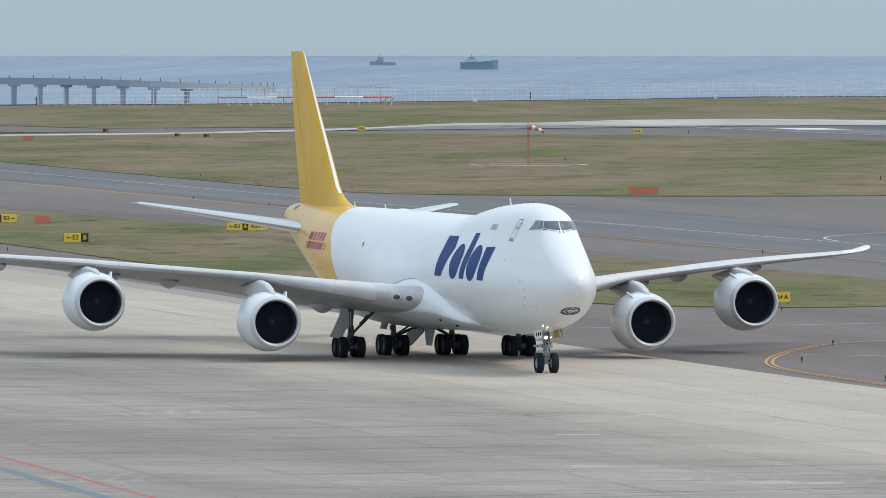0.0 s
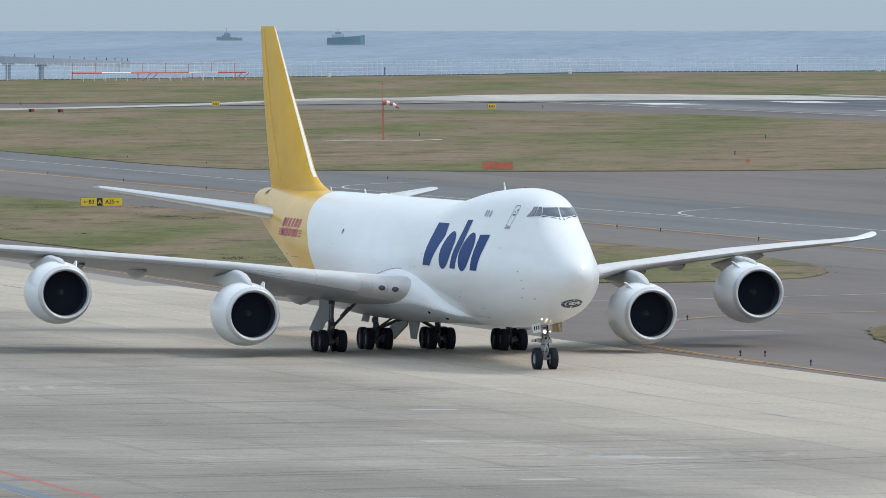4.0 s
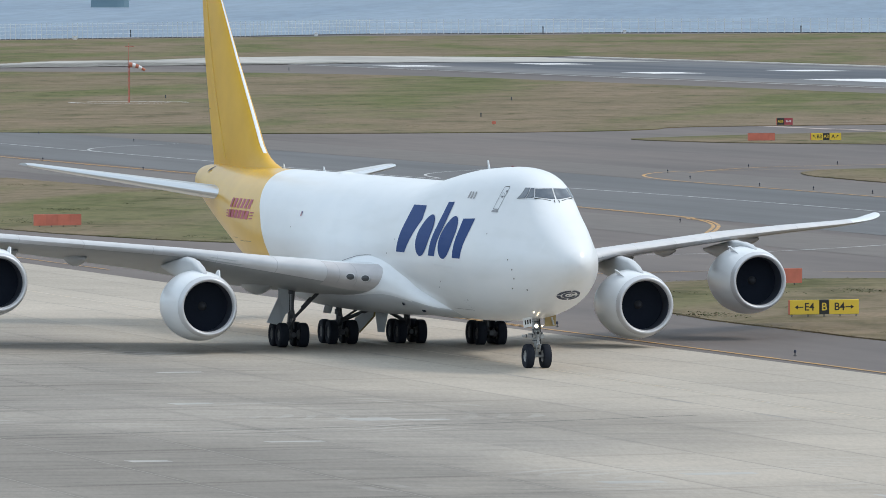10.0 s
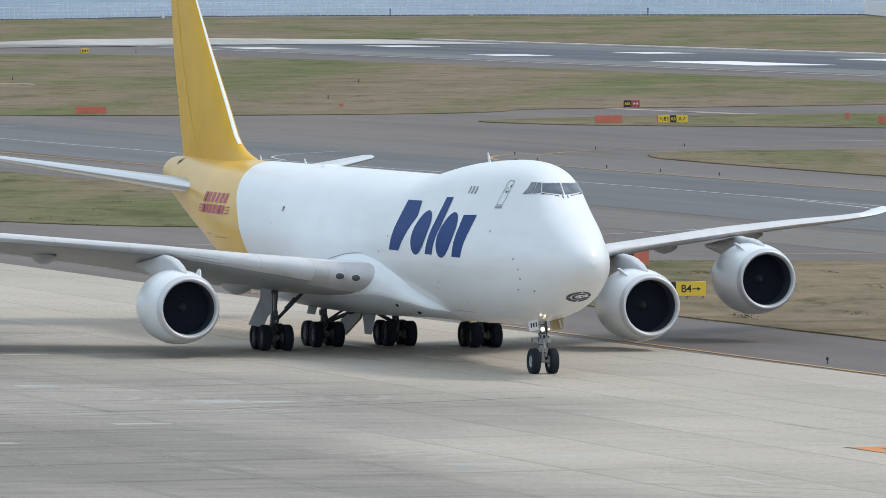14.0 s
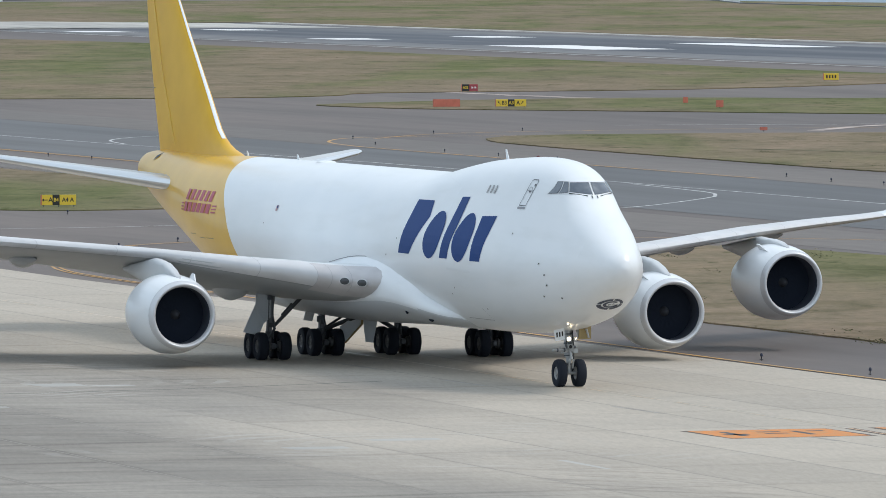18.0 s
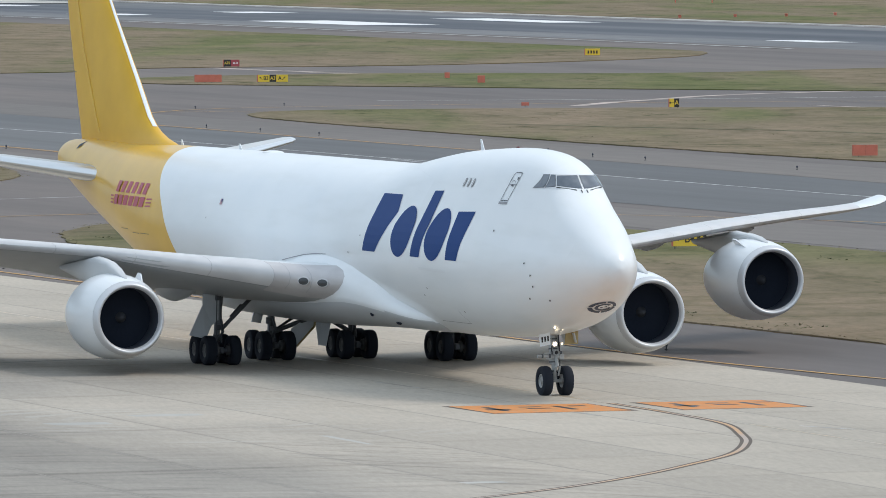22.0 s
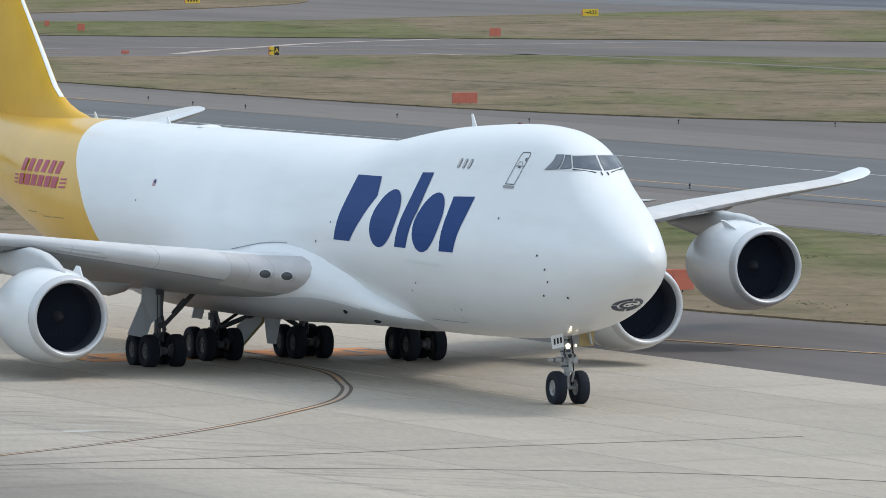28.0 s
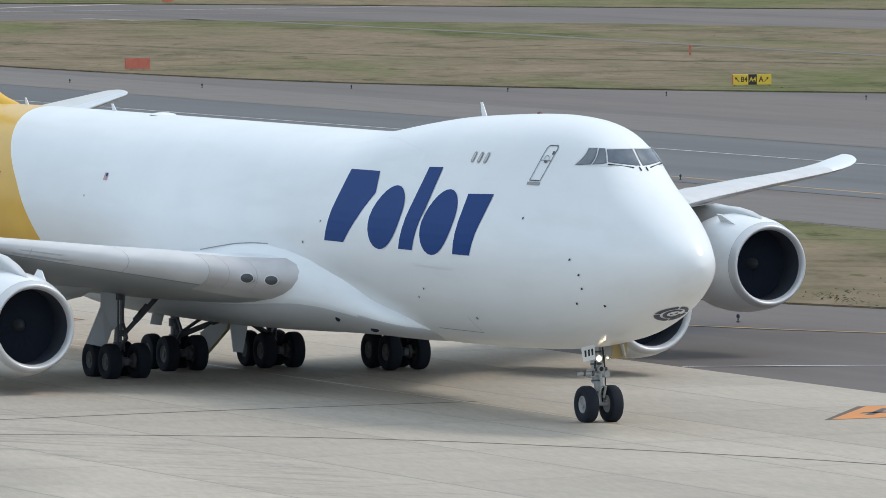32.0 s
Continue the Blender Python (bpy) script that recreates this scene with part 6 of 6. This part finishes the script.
# ---- windsock ----
wsx, wsy = 13.5, 1286.5
ws = new("windsock")
tagged(ws, "red and white windsock on a lattice mast in a white ring", "windsock")
ws.matrix_basis = pose(wsx, wsy, gz(wsy) + 0.08)
for k in range(6):
    bm = bmesh.new()
    z0, z1 = 1.05 * k, 1.05 * (k + 1)
    for a in range(3):
        c0 = (0.16 * cos(2.09 * a), 0.16 * sin(2.09 * a))
        c1 = (0.16 * cos(2.09 * (a + 1)), 0.16 * sin(2.09 * (a + 1)))
        tube((*c0, z0), (*c0, z1), 0.035, seg=6, bm=bm)
        tube((*c0, z0), (*c1, z1), 0.03, seg=5, bm=bm)
    part("mast_section", bm, REDW, ws)
part("pole", tube((0, 0, 6.3), (0, 0, 9.4), 0.035, 0.02, seg=8), REDW, ws, "thin red pole")
SOCKR = material("sock_red_cloth", (0.48, 0.16, 0.1), 0.8)
for k in range(5):
    a, b = k / 5, (k + 1) / 5
    p0 = Vector((0.1 + 2.5 * a, 0, 6.0 - 0.9 * a * a))
    p1 = Vector((0.1 + 2.5 * b, 0, 6.0 - 0.9 * b * b))
    part("sock_band", tube(p0, p1, 0.42 - 0.22 * a, 0.42 - 0.22 * b, 14, caps=False), SOCKR if k % 2 == 0 else SIGNW, ws, "", True)
part("cross_arm", tube((-0.6, 0, 8.9), (0.9, 0, 8.9), 0.04, seg=6), REDW, ws)
bm = bmesh.new()
for i in range(48):
    a0, a1 = 2 * pi * i / 48, 2 * pi * (i + 1) / 48
    if (i // 6) % 4 != 3:
        bm.faces.new([bm.verts.new((wsx + r * cos(a), wsy + r * sin(a) * 0.95, gz(wsy + r * sin(a)) + 0.13)) for r, a in ((8.6, a0), (9.6, a0), (9.6, a1), (8.6, a1))])
tagged(mesh_object("windsock_ring", bm, RWHITE), "white painted ring round the windsock", "marking", kind="structure")

# ---- sea wall, perimeter fence ----
SHORE = [(-260, 2270), (-121, 2428), (-82, 2448), (68, 2671), (111, 2764), (194, 2807), (277, 2800), (338, 2808), (326, 2600), (360, 2404), (520, 2150)]
wall = stripe(SHORE, 1.6, 0.35)
ext = bmesh.ops.extrude_face_region(wall, geom=wall.faces[:])
for v in ext["geom"]:
    if isinstance(v, bmesh.types.BMVert):
        v.co.z -= 3.5
tagged(mesh_object("sea_wall", wall, DSTEEL), "dark low sea wall along the shore", "wall", kind="structure")
fence = new("perimeter_fence")
tagged(fence, "tall pale metal perimeter fence along the shore", "fence")
post = None
run = 0.0
posts = []
for p, q in zip(SHORE[1:], SHORE[2:9]):
    d = hypot(q[0] - p[0], q[1] - p[1])
    k = max(1, int(d / 2.9))
    for i in range(k):
        t = i / k
        posts.append((p[0] + (q[0] - p[0]) * t, p[1] + (q[1] - p[1]) * t - 1.5))
pm = None
for x, y in posts[:290]:
    if pm is None:
        ob = part("post", tube((0, 0, 0), (0, 0, 5.2), 0.12, 0.09, 5), FENCE, fence, m=pose(x, y, gz(y)))
        pm = ob.data
    else:
        ob = new("post", pm)
        ob.parent = fence
        ob.matrix_basis = pose(x, y, gz(y))
for h in (0.3, 1.6, 2.8, 4.0, 4.8):
    bm = bmesh.new()
    for a, b in zip(posts, posts[1:]):
        tube((a[0], a[1], gz(a[1]) + h), (b[0], b[1], gz(b[1]) + h), 0.035, seg=4, bm=bm, caps=False)
    part("rail", bm, FENCE, fence)

# ---- localizer antenna: red and white lattice by the shore ----
loc = new("localizer_antenna")
tagged(loc, "red and white lattice antenna array by the shore", "antenna")
a0, a1 = Vector((-66.5, 2400, 0)), Vector((-15.5, 2440, 0))
loc.matrix_basis = pose(0, 0, gz(2400))
for k in range(31):
    p = a0.lerp(a1, k / 30)
    part("dipole_post", tube((p.x, p.y, 2.6), (p.x, p.y, 5.4), 0.075, seg=5), SIGNW if k % 4 else REDW, loc)
for k in range(12):
    p, q = a0.lerp(a1, k / 12), a0.lerp(a1, (k + 1) / 12)
    part("beam", tube((p.x, p.y, 2.55), (q.x, q.y, 2.55), 0.24, seg=6), SIGNW if k in (2, 3, 8, 9) else REDW, loc)
p, q = a0.lerp(a1, 0.28), a1
part("top_rail", tube((p.x, p.y, 5.35), (q.x, q.y, 5.35), 0.06, seg=5), REDW, loc)
for k in range(17):
    p = a0.lerp(a1, k / 16)
    part("leg", tube((p.x, p.y, 0), (p.x, p.y, 2.5), 0.13 if k % 3 == 0 else 0.08, seg=6), REDW if k in (0, 6, 11, 15) else SIGNW, loc)
for t in (0.4, 0.44, 0.93, 0.97):
    p = a0.lerp(a1, t)
    part("strut", tube((p.x, p.y, 0), (p.x + 2.5, p.y, 2.5), 0.12, seg=6), REDW, loc)

# ---- approach light pier ----
pier = new("approach_light_pier")
tagged(pier, "grey concrete approach light pier curving out over the sea", "pier")
PIER_PTS = curve_pts([(-260, 3010), (-163, 2960), (-120, 2930), (-80, 2960), (-63, 3060)], 6)


def pier_z(x):
    t = max(0.0, min(1.0, (x + 163) / 100))
    return 10.9 - 3.3 * t * t


for p, q in zip(PIER_PTS, PIER_PTS[1:]):
    rings = []
    for x, y in (p, q):
        z = pier_z(x)
        rings.append([(x, y - 2, z), (x, y + 2, z), (x, y + 2, z - 2.4), (x, y - 2, z - 2.4)])
    part("deck", loft(rings), PIER, pier)
    mx, my = (p[0] + q[0]) / 2, (p[1] + q[1]) / 2
    part("lamp_post", tube((mx, my - 2, pier_z(mx)), (mx, my - 2, pier_z(mx) + 1.0), 0.15, seg=5), DSTEEL, pier)
for px in (-156, -146.2, -136.4, -126.2, -115.5, -104.4, -92.8, -170, -184, -200):
    y = min(PIER_PTS, key=lambda c: abs(c[0] - px))[1]
    part("pier_column", box((px - 0.9, y - 1.5, -4), (px + 0.9, y + 1.5, pier_z(px) - 2.3)), PIER, pier)
    part("column_head", box((px - 2.2, y - 1.9, pier_z(px) - 3.2), (px + 2.2, y + 1.9, pier_z(px) - 2.35)), PIER, pier)


# ---- ships under way ----
# the ship's white is greyed by haze in its colour
SHIPW = material("hazy_white_ship_paint", (0.44, 0.5, 0.55), 0.6)
FOAM = material("sea_foam", (0.36, 0.42, 0.48), 0.7)

def ship(length, hull, label, tug):
    top = new("ship")
    tagged(top, label, "ship", "ships on the sea")
    L, B, D = length, length * 0.2, length * (0.12 if tug else 0.2)
    rings = []
    for t, w, z0 in ((0, 0.75, 0.15), (0.15, 1, 0), (0.7, 1, 0), (0.88, 0.7, 0), (1, 0.05, 0.1)):
        x = -L / 2 + L * t
        sheer = D * (1 + 0.35 * t * t)
        rings.append([(x, -B / 2 * w, sheer), (x, B / 2 * w, sheer), (x, B / 2 * w * 0.8, z0 * D - 0.4), (x, -B / 2 * w * 0.8, z0 * D - 0.4)])
    part("hull", loft(rings), hull, top)
    hx = 0.12 * L if tug else -0.2 * L
    part("deckhouse", box((hx - L * 0.16, -B * 0.4, D * 0.9), (hx + L * 0.16, B * 0.4, D * (1.9 if tug else 1.45)), None, 0.1), SHIPW if not tug else SHIPG, top)
    part("bridge", box((hx - L * 0.08, -B * 0.35, D * (1.85 if tug else 1.42)), (hx + L * 0.08, B * 0.35, D * (2.7 if tug else 1.75)), None, 0.1), SHIPG, top)
    part("mast", tube((hx, 0, D), (hx, 0, D * (4.2 if tug else 2.1)), 0.14, seg=5), SHIPG, top)
    part("bow_wave", box((-L * 0.52, -B * 0.7, -0.3), (L * 0.5, B * 0.7, 0.25), None, 0.1), FOAM, top, "white water along the hull")
    if tug:
        part("funnel", tube((hx - L * 0.12, 0, D), (hx - L * 0.12, 0, D * 2.6), 0.5, seg=8), SHIPG, top)
    return top


ship_a = ship(14.0, SHIPG, "grey patrol vessel under way, hazy in the distance", True)
ship_b = ship(19.5, TEAL, "teal-hulled cargo vessel under way, hazy in the distance", False)

# ---- small posts and cases on the grass ----
def marker(x, y, h, w, mat, label, name="marker_post"):
    top = new(name)
    tagged(top, label, "marker")
    top.matrix_basis = pose(x, y, gz(y) + 0.06)
    part("stem", box((-w / 2, -w / 2, -0.05), (w / 2, w / 2, h * 0.75), None, w * 0.08), mat, top)
    part("cap", box((-w * 0.6, -w * 0.6, h * 0.75), (w * 0.6, w * 0.6, h), None, w * 0.08), mat, top)
    return top


marker(171.8, 710.4, 0.9, 0.18, REDB, "short red post beside a narrow service road")
for x, y in ((236, 1600), (249, 1612), (261, 1622), (274, 1640)):
    marker(x, y, 0.6, 0.55, REDB, "small orange-red obstruction light beyond the runway")
for x, y in ((10, 2553), (90, 2680), (-140, 2395), (200, 2790)):
    marker(x, y, 1.2, 1.0, SIGNW, "white equipment case by the sea wall")
for x, y in ((28.4, 2640), (170, 2760), (-121, 2415), (260, 2780)):
    marker(x, y, 2.6, 0.35, DSTEEL, "dark lamp post by the sea wall")
for x, y in ((62, 1150), (75, 1300), (20, 1330), (-61, 1790), (52, 1720)):
    marker(x, y, 0.6, 0.16, DSTEEL, "dark utility post on the grass")

for x, y in ((276.8, 1883.7), (285.3, 1882.4)):
    mast = new("obstruction_pole")
    tagged(mast, "red and white banded pole beyond the runway", "pole")
    mast.matrix_basis = pose(x, y, gz(y))
    for k in range(5):
        part("band", tube((0, 0, 1.6 * k), (0, 0, 1.6 * (k + 1)), 0.13, seg=8), SIGNW if k % 2 else REDW, mast)

# ---- weeds and tufts: stuff on the grass ----
WEED = material("weed_green", (0.105, 0.108, 0.06), 0.9, spec=0.1)
STRAW = material("dry_straw", (0.24, 0.205, 0.125), 0.95, spec=0.1)


def tufts(name, centres, per, spread, h, mat, label):
    verts, faces = [], []
    for cx, cy, k in centres:
        for _ in range(int(per * k)):
            x, y = cx + random.gauss(0, spread[0] * k), cy + random.gauss(0, spread[1])
            hh = h * random.uniform(0.4, 1.2)
            w = random.uniform(0.03, 0.08)
            a = random.uniform(0, pi)
            z = gz(y) + 0.06
            b = len(verts)
            lx, ly = random.uniform(-0.15, 0.15), random.uniform(-0.15, 0.15)
            verts += [(x - w * cos(a), y - w * sin(a), z), (x + w * cos(a), y + w * sin(a), z), (x + w * cos(a) * 0.5 + lx, y + w * sin(a) * 0.5 + ly, z + hh * 0.7), (x + lx * 1.6, y + ly * 1.6, z + hh)]
            faces += [(b, b + 1, b + 2), (b, b + 2, b + 3)]
    me = bpy.data.meshes.new(name)
    me.from_pydata(verts, [], faces)
    me.materials.append(mat)
    return tagged(new(name, me), label, "grass", kind="stuff")


tufts("weeds", [(38.7, 473.4, 1.0), (51.8, 511, 0.9), (-9.2, 799, 1.0), (-12.1, 806, 0.8), (-26, 760, 0.8), (2, 700, 1.0), (57, 395, 0.7), (47, 445, 0.5), (86, 330, 0.5), (65, 420, 0.6), (84, 440, 0.7), (90, 836, 0.8), (-5, 668, 0.9)],
      170, (0.9, 2.0), 0.07, WEED, "dark green weeds in the dry grass")


def inside(x, y, pts):
    odd = False
    for (x0, y0), (x1, y1) in zip(pts, pts[1:] + pts[:1]):
        if (y0 > y) != (y1 > y) and x < x0 + (x1 - x0) * (y - y0) / (y1 - y0):
            odd = not odd
    return odd


scatter = []
for area, count, spanx, spany in ((GRASS_AREAS[0], 70, (-60, 20), (600, 900)), (GRASS_AREAS[1], 90, (30, 120), (320, 520)), (GRASS_AREAS[3], 110, (90, 200), (600, 900)), (GRASS_AREAS[2], 70, (-60, 110), (1000, 1500)), (GRASS_AREAS[4], 40, (100, 240), (850, 1100))):
    outline = rounded(area, 2)
    while count:
        x, y = random.uniform(*spanx), random.uniform(*spany)
        count -= 1
        if inside(x, y, outline):
            scatter.append((x, y, random.uniform(0.3, 0.9)))
tufts("low_weeds", scatter, 60, (0.9, 1.6), 0.06, WEED, "scattered low dark green tufts in the dry grass")
rim = []
for area in GRASS_AREAS[:2] + GRASS_AREAS[3:4]:
    ol = ragged(rounded(area, 2), 2.2, 0.5)
    rim += [(x, y, 0.5) for x, y in ol if 300 < y < 900]
tufts("grass_fringe", rim, 14, (0.9, 0.6), 0.045, STRAW, "ragged straw-coloured grass along the pavement edge")
# ---- the slabs themselves, last ----
near = [p for p in SLABS if -470 < p[0] < -212 and p[1] > 80][:300]
far = [p for p in SLABS if p not in near]
for s, n in near:
    ob = new("slab", slab_mesh)
    ob.parent = apron
    x, y = F(s, n)
    ob.matrix_basis = pose(x, y, 0)
for i in range(53):      # the outermost row follows the edge of the concrete
    n0 = 133.8 - JW
    s0 = -715 + JL * i + SKEW * (n0 - 60)
    pts = []
    for z, k in ((0.0, 0.0), (0.03, 0.03)):
        for a, b in ((gx + k, 0), (JL - gx - k, 0), (JL - gx - k, 1), (gx + k, 1)):
            n1 = n0 + g + k if b == 0 else apron_edge(s0 + a) - 0.02 - k
            x, y = F(s0 + a + SKEW * (n1 - n0), n1)
            pts.append((x, y, z))
    me = bpy.data.meshes.new("slab")
    me.from_pydata(pts, [], [tuple(f.vertices) for f in slab_mesh.polygons])
    me.materials.append(SLAB)
    new("slab", me).parent = apron
verts, faces = [], []
for s, n in far:
    x, y = F(s, n)
    b = len(verts)
    verts += [(v.co.x + x, v.co.y + y, v.co.z + gz(v.co.y + y)) for v in slab_mesh.vertices]
    faces += [tuple(b + i for i in p.vertices) for p in slab_mesh.polygons]
mf = bpy.data.meshes.new("slab_field")
mf.from_pydata(verts, [], faces)
mf.materials.append(SLAB)
sf = new("slab_field", mf)
sf.parent = apron
tagged(sf, "concrete slabs of the apron", kind="stuff")


# ---- what moves ----
def place(t):
    for a, b in zip(TAXI_ROWS, TAXI_ROWS[1:]):
        if a[0] <= t <= b[0]:
            k = (t - a[0]) / (b[0] - a[0])
            return a[4] + (b[4] - a[4]) * k
    return TAXI_ROWS[-1][4]


LEAN = ((0, -0.45), (9, -0.53), (14, -0.47), (20, -0.36), (25, -0.26), (29, 0.0), (32, 0.1))      # seconds, degrees: the crossfall of the apron


def lean(t):
    for (a, p), (b, q) in zip(LEAN, LEAN[1:]):
        if a <= t <= b:
            k = (t - a) / (b - a)
            return p + (q - p) * k * k * (3 - 2 * k)
    return LEAN[-1][1]


TAXI_ROWS = [  # seconds, x, y, heading in degrees, metres rolled
    (0, 6.12, 482.83, -75.84, 0.11), (1, 8.04, 475.25, -75.88, 7.92), (2, 9.96, 467.57, -75.93, 15.83),
    (3, 11.86, 459.93, -76.00, 23.71), (4, 13.75, 452.32, -76.09, 31.55), (5, 15.68, 444.56, -76.19, 39.56),
    (6, 17.57, 436.85, -76.30, 47.52), (7, 19.46, 429.13, -76.40, 55.49), (8, 21.31, 421.57, -76.49, 63.28),
    (9, 23.07, 414.37, -76.56, 70.70), (10, 24.73, 407.60, -76.61, 77.66), (11, 26.29, 401.23, -76.66, 84.20),
    (12, 27.78, 395.12, -76.68, 90.47), (13, 29.24, 389.03, -76.72, 96.73), (14, 30.76, 382.67, -76.75, 103.26),
    (15, 32.30, 376.16, -76.77, 109.94), (16, 33.84, 369.51, -76.80, 116.76), (17, 35.39, 362.87, -76.81, 123.58),
    (18, 36.96, 356.14, -76.78, 130.46), (19, 38.55, 349.41, -76.74, 137.39), (20, 40.15, 342.72, -76.70, 144.28),
    (21, 41.77, 336.04, -76.69, 151.18), (22, 43.39, 329.36, -76.71, 158.06), (23, 45.00, 322.74, -76.76, 164.88),
    (24, 46.60, 316.08, -76.82, 171.73), (25, 48.19, 309.37, -76.89, 178.60), (26, 49.82, 302.57, -76.89, 185.56),
    (27, 51.45, 295.70, -76.84, 192.57), (28, 53.10, 288.80, -76.71, 199.65), (29, 54.76, 281.75, -76.58, 206.87),
    (30, 56.43, 274.60, -76.46, 214.21), (31, 58.12, 267.34, -76.40, 221.66), (32, 59.79, 260.10, -76.38, 229.10),
]


def motions():
    walk(plane, [(t, pose(x, y, 0, lean(t), 0, h)) for t, x, y, h, s in TAXI_ROWS])
    for vessel, az0, rate, r in ((ship_a, -0.426, -0.0133, 4400), (ship_b, 0.2554, 0.0215, 4180)):
        rows = []
        for t in range(0, 33, 4):
            a = radians(az0 + rate * t)
            rows.append((t, pose(r * sin(a), r * cos(a), sea_z(r), 0, 0, 180 if rate < 0 else 0)))
        walk(vessel, rows)
    for ob, p, r in WHEELS:
        walk(ob, [(k * 0.1, pose(*p) @ Matrix.Rotation(place(k * 0.1) / r, 4, "Y")) for k in range(321)])


motions()
